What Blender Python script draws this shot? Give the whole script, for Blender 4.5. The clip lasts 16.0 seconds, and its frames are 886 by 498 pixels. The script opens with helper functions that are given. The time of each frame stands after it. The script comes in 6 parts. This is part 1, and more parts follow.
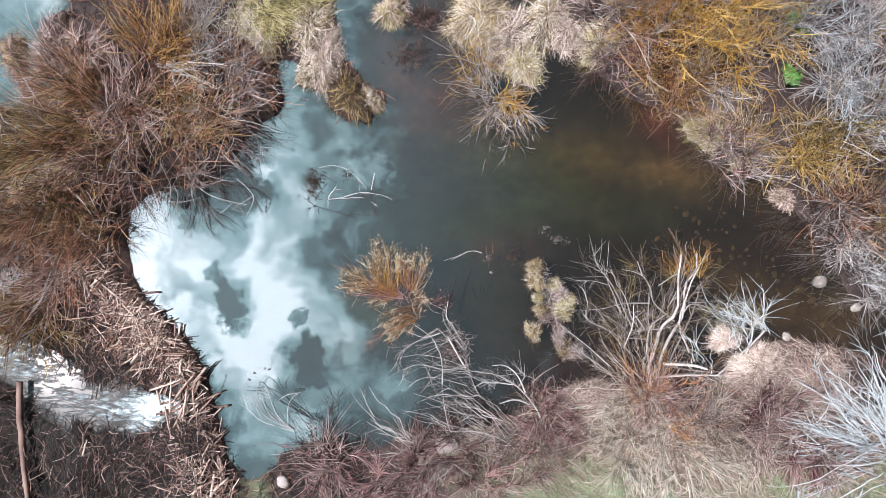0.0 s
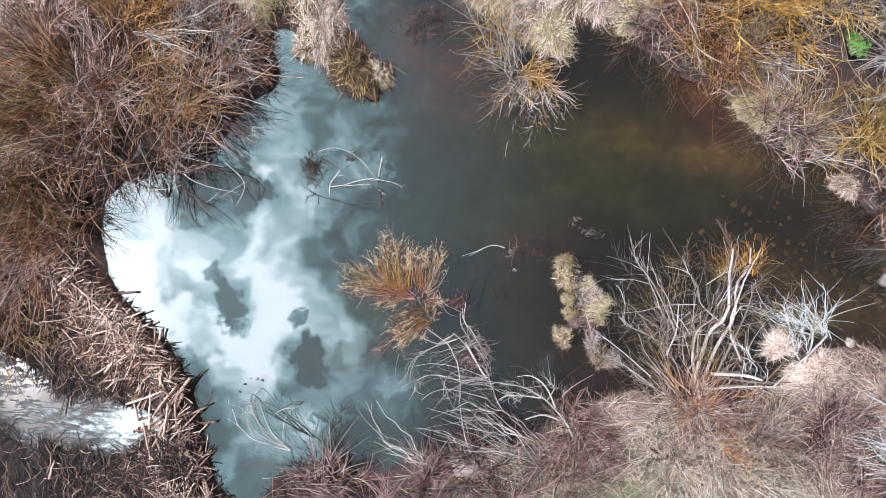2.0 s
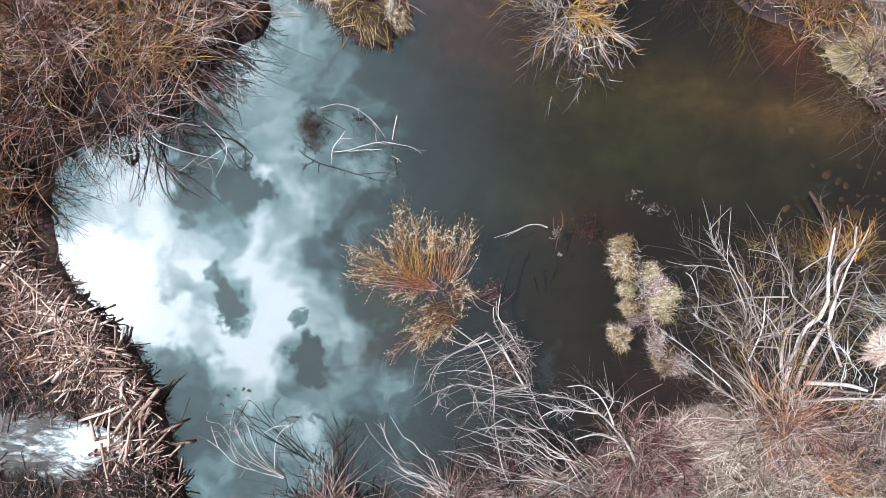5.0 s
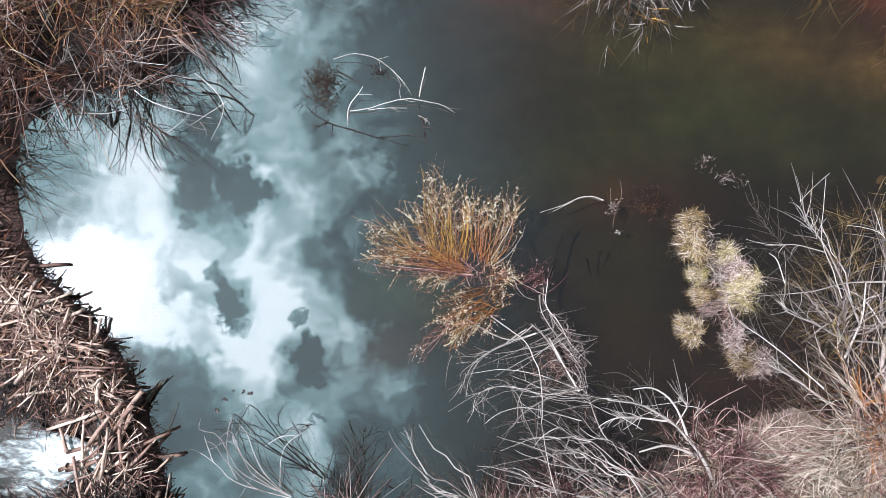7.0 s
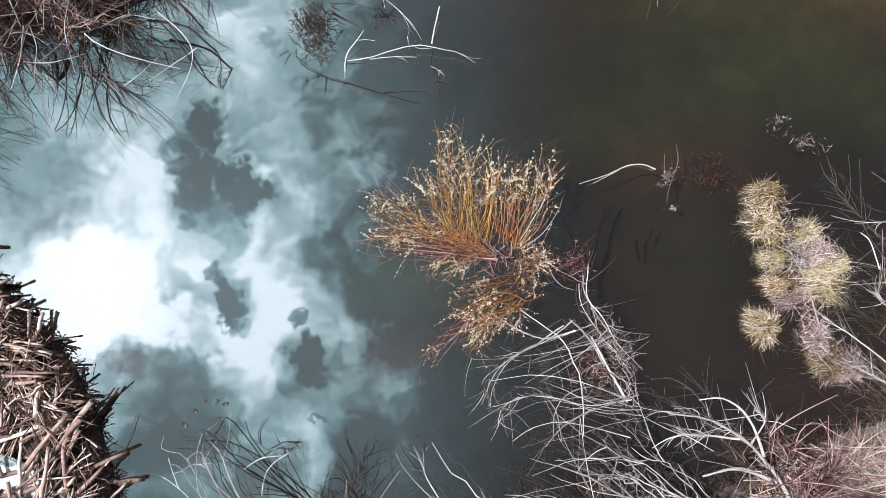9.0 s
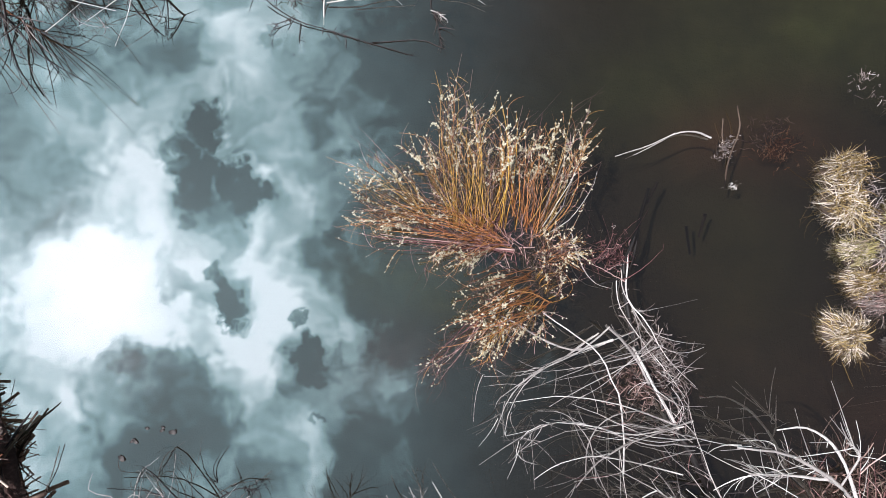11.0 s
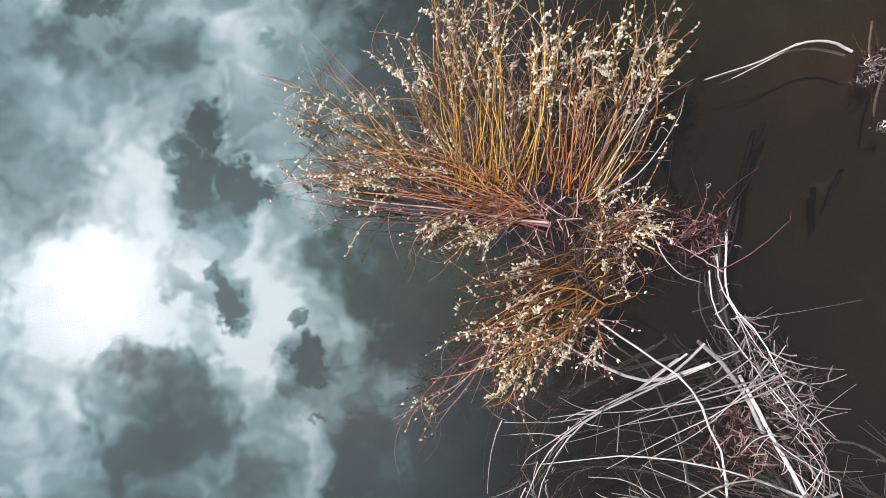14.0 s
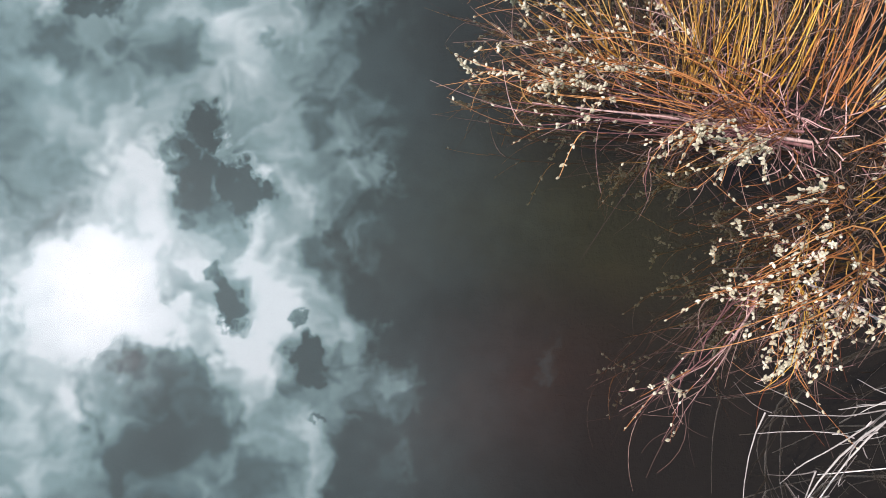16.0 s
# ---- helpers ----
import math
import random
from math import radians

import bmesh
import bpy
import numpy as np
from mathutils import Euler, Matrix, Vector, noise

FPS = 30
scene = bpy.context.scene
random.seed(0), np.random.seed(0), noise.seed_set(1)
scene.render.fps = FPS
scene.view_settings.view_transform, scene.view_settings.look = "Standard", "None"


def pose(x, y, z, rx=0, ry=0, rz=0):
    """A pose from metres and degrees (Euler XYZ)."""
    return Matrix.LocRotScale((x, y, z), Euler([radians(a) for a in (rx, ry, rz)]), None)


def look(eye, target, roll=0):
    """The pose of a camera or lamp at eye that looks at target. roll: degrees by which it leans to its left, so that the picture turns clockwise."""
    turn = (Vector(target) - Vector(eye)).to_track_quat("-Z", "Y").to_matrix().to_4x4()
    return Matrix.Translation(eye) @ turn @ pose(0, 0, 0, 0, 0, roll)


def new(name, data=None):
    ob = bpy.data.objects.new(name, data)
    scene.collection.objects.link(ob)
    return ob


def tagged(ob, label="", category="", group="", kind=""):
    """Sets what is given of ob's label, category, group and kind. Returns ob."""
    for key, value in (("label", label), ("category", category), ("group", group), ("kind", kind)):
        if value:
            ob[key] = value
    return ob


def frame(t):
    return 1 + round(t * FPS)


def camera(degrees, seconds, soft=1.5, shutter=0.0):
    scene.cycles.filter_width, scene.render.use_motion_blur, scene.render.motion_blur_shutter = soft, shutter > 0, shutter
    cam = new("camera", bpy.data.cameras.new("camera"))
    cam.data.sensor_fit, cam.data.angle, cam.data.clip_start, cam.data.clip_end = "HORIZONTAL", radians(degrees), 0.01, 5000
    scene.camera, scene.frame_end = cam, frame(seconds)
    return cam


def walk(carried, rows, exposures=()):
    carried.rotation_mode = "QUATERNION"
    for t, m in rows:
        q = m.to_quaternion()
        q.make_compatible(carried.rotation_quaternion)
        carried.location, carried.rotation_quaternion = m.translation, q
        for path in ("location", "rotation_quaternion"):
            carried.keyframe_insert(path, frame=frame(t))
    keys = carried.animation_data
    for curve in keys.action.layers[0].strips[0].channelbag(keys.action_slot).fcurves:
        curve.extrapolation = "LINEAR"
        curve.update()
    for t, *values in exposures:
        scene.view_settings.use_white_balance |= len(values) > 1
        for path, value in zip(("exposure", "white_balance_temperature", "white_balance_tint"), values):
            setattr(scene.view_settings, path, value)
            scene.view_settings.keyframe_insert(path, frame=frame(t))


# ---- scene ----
# A beaver pond seen from above: the eye sinks towards a catkin willow.
cam = camera(70, 16.0, soft=0.6)
TILT = Euler((radians(3.424), radians(-0.819), 0)).to_matrix().to_4x4()
EYES = [
    (0.0, 3.184, 1.198, 20.188),
    (0.5, 3.146, 1.203, 19.563),
    (1.0, 3.037, 1.199, 18.934),
    (1.5, 2.875, 1.196, 18.338),
    (2.0, 2.741, 1.177, 17.754),
    (2.5, 2.678, 1.170, 17.181),
    (3.0, 2.658, 1.160, 16.609),
    (3.5, 2.638, 1.128, 16.061),
    (4.0, 2.515, 1.061, 15.505),
    (6.5, 1.579, 0.690, 12.674),
    (7.0, 1.462, 0.606, 12.103),
    (7.5, 1.362, 0.541, 11.530),
    (8.0, 1.299, 0.487, 10.956),
    (8.5, 1.234, 0.435, 10.420),
    (9.0, 1.213, 0.408, 9.930),
    (11.5, 1.197, 0.370, 7.431),
    (12.0, 1.186, 0.359, 6.935),
    (12.5, 1.191, 0.363, 6.450),
    (13.0, 1.206, 0.353, 6.002),
    (13.5, 1.247, 0.344, 5.562),
    (14.0, 1.274, 0.329, 5.111),
    (14.5, 1.163, 0.281, 4.676),
    (15.0, 0.762, 0.190, 4.361),
    (15.5, 0.338, 0.094, 4.033),
    (16.0, 0.000, -0.000, 3.699),
]
walk(cam, [(t, Matrix.Translation((x, y, z)) @ TILT) for t, x, y, z in EYES],
     exposures=[(0.0, 0.56, 6080, 20), (9.0, 0.46, 6120, 20), (13.0, 0.36, 6270, 21), (16.0, 0.29, 6440, 24)])

# ---------------------------------------------------------------- world and sun
SUN_S, SUN_T = -0.534, 0.007
AZ = math.atan2(SUN_T, SUN_S)
ELEV = math.atan2(1.0, math.hypot(SUN_S, SUN_T))


class Nodes:
    """A short way to write node trees."""

    def __init__(self, tree):
        self.tree = tree
        tree.nodes.clear()

    def add(self, kind, **inputs):
        n = self.tree.nodes.new(kind)
        if "p_operation" in inputs:
            n.operation = inputs["p_operation"]
        if "p_data_type" in inputs:
            n.data_type = inputs["p_data_type"]
        if "p_blend_type" in inputs:
            n.blend_type = inputs["p_blend_type"]
        if "p_sky_type" in inputs:
            n.sky_type = inputs["p_sky_type"]
        if "p_sun_disc" in inputs:
            n.sun_disc = inputs["p_sun_disc"]
        if "p_sun_elevation" in inputs:
            n.sun_elevation = inputs["p_sun_elevation"]
        if "p_sun_rotation" in inputs:
            n.sun_rotation = inputs["p_sun_rotation"]
        if "p_vector_type" in inputs:
            n.vector_type = inputs["p_vector_type"]
        if "p_gradient_type" in inputs:
            n.gradient_type = inputs["p_gradient_type"]
        if "p_interpolation_type" in inputs:
            n.interpolation_type = inputs["p_interpolation_type"]
        if "p_attribute_name" in inputs:
            n.attribute_name = inputs["p_attribute_name"]
        for key, value in inputs.items():
            if not key.startswith("p_"):
                k = int(key[1:]) if key[0] == "i" and key[1:].isdigit() else key.replace("_", " ")
                self.put(n.inputs[k], value)
        return n

    def put(self, socket, value):
        if hasattr(value, "is_output"):
            self.tree.links.new(value, socket)
        else:
            socket.default_value = value

    def math(self, op, a, b=0.0, c=0.0):
        return self.add("ShaderNodeMath", p_operation=op, i0=a, i1=b, i2=c).outputs[0]

    def noise(self, vector, scale, detail=3.0, rough=0.55, distortion=0.0):
        return self.add("ShaderNodeTexNoise", Vector=vector, Scale=scale, Detail=detail, Roughness=rough, Distortion=distortion)

    def ramp(self, fac, stops):
        n = self.add("ShaderNodeValToRGB", Fac=fac)
        el = n.color_ramp.elements
        while len(el) < len(stops):
            el.new(0.5)
        for e, (p, c) in zip(el, stops):
            e.position, e.color = p, (*c, 1.0)
        return n.outputs["Color"]

    def mix(self, fac, a, b, blend="MIX"):
        n = self.add("ShaderNodeMix", p_data_type="RGBA", p_blend_type=blend)
        for s, v in ((n.inputs[0], fac), (n.inputs[6], a), (n.inputs[7], b)):
            self.put(s, (*v, 1.0) if isinstance(v, tuple) and len(v) == 3 else v)
        return n.outputs[2]


# clouds of the sky overhead, in tangents from the zenith: centre, half sizes, turn, weight
SUNLIT = [
    (-0.245, -0.09, 0.050, 0.070, 0, 0.16),
    (-0.546, -0.011, 0.107, 0.103, 0, 0.55),
    (-0.546, -0.011, 0.188, 0.223, 0, 0.22),
    (-0.468, 0.186, 0.080, 0.179, -14, 0.14),
    (-0.27, 0.305, 0.054, 0.098, 0, 0.1),
    (-0.329, 0.236, 0.023, 0.027, 0, 0.26),
    (-0.278, 0.186, 0.045, 0.018, -35, 0.26),
    (-0.209, 0.128, 0.025, 0.036, 0, 0.16),
    (-0.261, 0.056, 0.049, 0.058, 0, 0.2),
    (-0.376, 0.051, 0.036, 0.054, 0, 0.16),
    (-0.369, -0.068, 0.107, 0.029, -18, 0.32),
    (-0.289, -0.125, 0.054, 0.067, 0, 0.24),
    (-0.234, -0.238, 0.062, 0.045, -35, 0.14),
    (-0.255, -0.037, 0.036, 0.045, 0, 0.16),
    (-0.14, -0.081, 0.054, 0.040, 0, 0.16),
]
WISPS = [
    (-0.065, -0.061, 0.032, 0.012, 8, 0.2),
    (-0.111, 0.182, 0.030, 0.032, -30, 0.24),
    (-0.144, 0.216, 0.013, 0.016, 0, 0.14),
    (-0.616, -0.254, 0.071, 0.098, 0, 0.12),
    (-0.334, 0.369, 0.054, 0.062, 0, 0.1),
]
RIFTS = [
    (-0.625, 0.231, 0.098, 0.107, 0, -0.2),
    (-0.587, 0.405, 0.116, 0.040, 0, -0.14),
    (-0.548, 0.459, 0.054, 0.016, 0, -0.35),
    (-0.416, 0.397, 0.054, 0.054, 0, -0.1),
    (-0.372, 0.263, 0.046, 0.030, 0, -0.55),
    (-0.398, 0.204, 0.055, 0.030, -15, -0.55),
    (-0.379, 0.164, 0.029, 0.036, 0, -0.35),
    (-0.31, 0.159, 0.023, 0.050, 12, -0.55),
    (-0.267, 0.146, 0.021, 0.015, 0, -0.4),
    (-0.354, 0.121, 0.036, 0.034, 0, -0.22),
    (-0.391, 0.11, 0.010, 0.016, 0, -0.3),
    (-0.34, 0.025, 0.015, 0.023, 15, -0.42),
    (-0.322, -0.019, 0.020, 0.036, 10, -0.5),
    (-0.303, -0.055, 0.021, 0.016, 0, -0.36),
]
SHADED = [
    (-0.215, -0.048, 0.013, 0.011, 0, -0.45),
    (-0.196, -0.099, 0.013, 0.030, 8, -0.48),
    (-0.189, -0.141, 0.016, 0.020, 0, -0.52),
    (-0.213, -0.116, 0.018, 0.013, 0, -0.3),
    (-0.393, -0.004, 0.030, 0.018, 0, -0.16),
    (-0.195, -0.221, 0.016, 0.006, -20, -0.3),
    (-0.436, -0.185, 0.094, 0.094, 0, -0.34),
    (-0.475, -0.086, 0.030, 0.043, 0, -0.3),
    (-0.381, -0.297, 0.152, 0.089, 0, -0.32),
    (-0.271, 0.402, 0.013, 0.020, 0, -0.2),
    (-0.467, 0.3, 0.013, 0.009, 0, -0.15),
]


def build_world():
    world = bpy.data.worlds.new("sky")
    scene.world = world
    world.use_nodes = True
    n = Nodes(world.node_tree)
    sky = n.add("ShaderNodeTexSky", p_sky_type="NISHITA", p_sun_disc=False, p_sun_elevation=ELEV,
                p_sun_rotation=math.pi / 2 - AZ)
    way = n.add("ShaderNodeTexCoord").outputs["Generated"]
    sep = n.add("ShaderNodeSeparateXYZ", i0=way)
    up = n.math("MAXIMUM", sep.outputs[2], 0.08)
    plane = n.add("ShaderNodeCombineXYZ", X=n.math("DIVIDE", sep.outputs[0], up), Y=n.math("DIVIDE", sep.outputs[1], up)).outputs[0]
    warp = n.noise(plane, 9.0, 5.0, 0.58).outputs["Color"]
    off = n.add("ShaderNodeVectorMath", p_operation="MULTIPLY_ADD", i0=warp, i1=(0.09, 0.09, 0.0), i2=plane).outputs[0]
    fray = n.noise(plane, 26.0, 6.0, 0.60).outputs["Color"]
    off = n.add("ShaderNodeVectorMath", p_operation="MULTIPLY_ADD", i0=fray, i1=(0.10, 0.10, 0.0), i2=off).outputs[0]
    curl = n.noise(plane, 75.0, 5.0, 0.6).outputs["Color"]
    off = n.add("ShaderNodeVectorMath", p_operation="MULTIPLY_ADD", i0=curl, i1=(0.026, 0.026, 0.0), i2=off).outputs[0]
    off = n.add("ShaderNodeVectorMath", p_operation="SUBTRACT", i0=off, i1=(0.108, 0.108, 0.0)).outputs[0]
    calm = n.add("ShaderNodeVectorMath", p_operation="MULTIPLY_ADD", i0=warp, i1=(0.17, 0.17, 0.0), i2=plane).outputs[0]
    density = n.math("MULTIPLY_ADD", n.noise(calm, 5.0, 5.0, 0.5).outputs["Fac"], 1.1, -0.08)
    density = n.math("MULTIPLY_ADD", n.noise(calm, 12.0, 5.0, 0.52, 0.5).outputs["Fac"], 1.35, n.math("SUBTRACT", density, 0.675))
    east_thin = n.add("ShaderNodeMapRange", p_interpolation_type="SMOOTHSTEP", Value=n.add("ShaderNodeSeparateXYZ", i0=off).outputs[0], From_Min=-0.36, From_Max=0.29).outputs[0]
    bank_edge = n.add("ShaderNodeMapRange", p_interpolation_type="SMOOTHSTEP", Value=n.add("ShaderNodeSeparateXYZ", i0=off).outputs[0], From_Min=-0.26, From_Max=0.08).outputs[0]
    density = n.math("MULTIPLY_ADD", bank_edge, -0.70, density)
    for s, t, a, b, turn, weight in SUNLIT + WISPS + RIFTS + SHADED:
        at = n.add("ShaderNodeMapping", p_vector_type="TEXTURE", Vector=off, Location=(s, t, 0), Rotation=(0, 0, radians(turn)), Scale=(a * 1.4, b * 1.4, 1) if weight > -0.4 else (a * 1.28, b * 1.3, 1)).outputs[0]
        ball = n.add("ShaderNodeTexGradient", p_gradient_type="SPHERICAL", Vector=at).outputs["Fac"]
        soft = n.add("ShaderNodeMapRange", p_interpolation_type="SMOOTHSTEP", Value=ball, From_Min=0.0, From_Max=0.60).outputs[0]
        density = n.math("MULTIPLY_ADD", soft, weight, density)
    density = n.math("MULTIPLY_ADD", density, 1.22, -0.11)
    cloud = n.ramp(density, [(0.0, (0.05, 0.05, 0.05)), (0.18, (0.27, 0.44, 0.46)), (0.5, (1.08, 1.62, 1.62)), (0.8, (2.6, 3.25, 3.2)), (1.0, (4.2, 4.7, 4.65))])
    thick = n.add("ShaderNodeMapRange", Value=density, From_Min=-0.1, From_Max=0.4, To_Min=0.85).outputs[0]
    sun = n.add("ShaderNodeVectorMath", p_operation="DISTANCE", i0=off, i1=(SUN_S, SUN_T, 0)).outputs["Value"]
    glow = n.math("MULTIPLY", n.math("EXPONENT", n.math("MULTIPLY", n.math("POWER", sun, 2.0), -100.0)), 3.0)
    veil = n.math("MULTIPLY", n.math("SUBTRACT", 1.0, east_thin), n.math("MULTIPLY_ADD", n.noise(calm, 4.0, 4.0, 0.5).outputs["Fac"], 1.5, 0.25))
    veil = n.mix(1.0, (0.56, 0.95, 0.97), n.add("ShaderNodeCombineColor", i0=veil, i1=veil, i2=veil).outputs[0], "MULTIPLY")
    cloud = n.mix(1.0, cloud, veil, "ADD")
    light = n.mix(1.0, cloud, n.add("ShaderNodeCombineColor", i0=glow, i1=glow, i2=glow).outputs[0], "ADD")
    back1 = n.add("ShaderNodeBackground", Color=sky.outputs[0], Strength=0.05)
    back2 = n.add("ShaderNodeBackground", Color=light, Strength=CLOUD)
    both = n.add("ShaderNodeMixShader", Fac=thick, i1=back1.outputs[0], i2=back2.outputs[0])
    n.add("ShaderNodeOutputWorld", Surface=both.outputs[0])


CLOUD = 0.385
build_world()
lamp = bpy.data.lights.new("sun", "SUN")
lamp.energy, lamp.angle, lamp.color = 5.0, radians(1.2), (1.0, 0.94, 0.86)
new("sun", lamp).matrix_world = look((SUN_S * 30, SUN_T * 30, 30), (0, 0, 0))


# ---------------------------------------------------------------- materials
def surface(name, stops, scale=20.0, rough=0.8, broad=1.2, bump=0.3, vary=0.35, stretch=(1, 1, 1), island=True, sheen=0.0):
    """A rough natural surface: fine grain, broad stains and a chance tone for every piece."""
    m = bpy.data.materials.new(name)
    m.use_nodes = True
    n = Nodes(m.node_tree)
    where = n.add("ShaderNodeTexCoord").outputs["Object"]
    where = n.add("ShaderNodeMapping", Vector=where, Scale=stretch).outputs[0]
    fine = n.noise(where, scale, 5.0, 0.65).outputs["Fac"]
    wide = n.noise(where, broad, 3.0).outputs["Fac"]
    if island:
        chance = n.add("ShaderNodeNewGeometry").outputs["Random Per Island"]
        chance = n.math("ADD", n.math("MULTIPLY", chance, 0.6), n.math("MULTIPLY", n.add("ShaderNodeObjectInfo").outputs["Random"], 0.4))
    else:
        chance = n.add("ShaderNodeObjectInfo").outputs["Random"]
    f = n.math("ADD", n.math("MULTIPLY", fine, 0.45), n.math("MULTIPLY", wide, 0.55))
    f = n.math("MULTIPLY_ADD", n.math("SUBTRACT", chance, 0.5), vary, f)
    f = n.add("ShaderNodeMapRange", Value=f, From_Min=0.22, From_Max=0.78).outputs[0]
    colour = n.ramp(f, stops)
    bumped = n.add("ShaderNodeBump", Strength=bump, Distance=0.01, Height=fine)
    b = n.add("ShaderNodeBsdfPrincipled", Base_Color=colour, Roughness=rough, Normal=bumped.outputs[0])
    b.inputs["Specular IOR Level"].default_value = 0.3
    b.inputs["Sheen Weight"].default_value = sheen
    n.add("ShaderNodeOutputMaterial", Surface=b.outputs[0])
    return m


def tones(*cs):
    return [(0.0, cs[0]), (0.56, cs[1]), (1.0, cs[2])]


GOLD = surface("golden_willow_bark", tones((0.12, 0.05, 0.008), (0.47, 0.235, 0.03), (0.72, 0.47, 0.10)), 60, 0.55, vary=0.9)
AMBER = surface("amber_willow_bark", tones((0.08, 0.038, 0.010), (0.38, 0.212, 0.05), (0.66, 0.44, 0.15)), 60, 0.6, vary=0.9)
ORANGE = surface("orange_willow_bark", tones((0.10, 0.026, 0.010), (0.43, 0.17, 0.055), (0.68, 0.35, 0.14)), 60, 0.55, vary=0.9)
RUSSET = surface("russet_twig_bark", tones((0.03, 0.010, 0.006), (0.25, 0.10, 0.05), (0.62, 0.37, 0.24)), 40, 0.75, vary=0.9)
OLIVE = surface("olive_twig_bark", tones((0.02, 0.013, 0.005), (0.19, 0.12, 0.038), (0.48, 0.36, 0.16)), 40, 0.75, vary=0.9)
ASHEN = surface("bleached_dead_wood", tones((0.10, 0.085, 0.08), (0.41, 0.375, 0.36), (0.78, 0.74, 0.72)), 50, 0.8, vary=0.8)
SILVER = surface("silver_grey_bark", tones((0.24, 0.26, 0.275), (0.56, 0.60, 0.625), (0.80, 0.83, 0.85)), 50, 0.8, vary=0.8)
TAUPE = surface("grey_brown_bark", tones((0.040, 0.028, 0.025), (0.25, 0.205, 0.195), (0.64, 0.575, 0.56)), 50, 0.8, vary=0.8)
# wet wood; in heaps and thickets its near-black also stands in for gap shade
DARKWOOD = surface("wet_and_gap_dark_wood", tones((0.006, 0.005, 0.005), (0.017, 0.013, 0.013), (0.060, 0.043, 0.042)), 40, 0.55, vary=0.8)
ROSE = surface("rose_bramble_bark", tones((0.035, 0.012, 0.014), (0.25, 0.115, 0.115), (0.64, 0.44, 0.41)), 40, 0.7, vary=0.9)
STRAW = surface("dry_straw_blades", tones((0.12, 0.085, 0.06), (0.42, 0.345, 0.275), (0.76, 0.68, 0.60)), 30, 0.75, vary=0.9)
SEDGE = surface("yellow_green_sedge", tones((0.09, 0.075, 0.025), (0.29, 0.245, 0.095), (0.54, 0.47, 0.26)), 30, 0.7, vary=0.9)
GREEN = surface("fresh_green_blades", tones((0.12, 0.18, 0.08), (0.26, 0.34, 0.18), (0.46, 0.50, 0.34)), 30, 0.7, vary=0.9)
LITTER = surface("pink_brown_litter", tones((0.045, 0.024, 0.020), (0.31, 0.205, 0.185), (0.70, 0.56, 0.52)), 30, 0.85, vary=0.9)
LUSH = surface("lush_green_leaf", tones((0.03, 0.09, 0.015), (0.07, 0.20, 0.035), (0.17, 0.34, 0.09)), 30, 0.6, vary=0.8)
CATKIN = surface("silky_catkin", tones((0.28, 0.24, 0.15), (0.48, 0.435, 0.31), (0.70, 0.66, 0.53)), 200, 0.8, vary=0.8, sheen=0.3)
PEELED = surface("gnawed_stick_wood", tones((0.04, 0.022, 0.019), (0.29, 0.19, 0.155), (0.70, 0.57, 0.49)), 25, 0.75, vary=1.1, stretch=(0.4, 1, 1))
STONE = surface("pale_river_stone", tones((0.09, 0.07, 0.06), (0.24, 0.21, 0.19), (0.46, 0.42, 0.39)), 9, 0.75, broad=4.0, vary=0.4)
GREYSTONE = surface("pinkish_bank_stone", tones((0.11, 0.085, 0.08), (0.27, 0.225, 0.21), (0.44, 0.39, 0.37)), 9, 0.8, vary=0.4)
COBBLE = surface("brown_bed_stone", tones((0.05, 0.032, 0.018), (0.13, 0.085, 0.042), (0.22, 0.15, 0.08)), 14, 0.7, vary=0.7)
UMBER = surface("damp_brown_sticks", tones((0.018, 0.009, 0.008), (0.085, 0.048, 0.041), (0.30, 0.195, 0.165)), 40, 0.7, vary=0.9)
MATTED = surface("matted_dead_grass", tones((0.07, 0.05, 0.035), (0.32, 0.25, 0.18), (0.62, 0.53, 0.43)), 55, 0.85, broad=6.0, bump=0.9, vary=0.3, stretch=(1, 1, 0.4))
LEAF = surface("dark_floating_leaf", tones((0.008, 0.006, 0.006), (0.016, 0.012, 0.012), (0.04, 0.03, 0.028)), 30, 0.5)


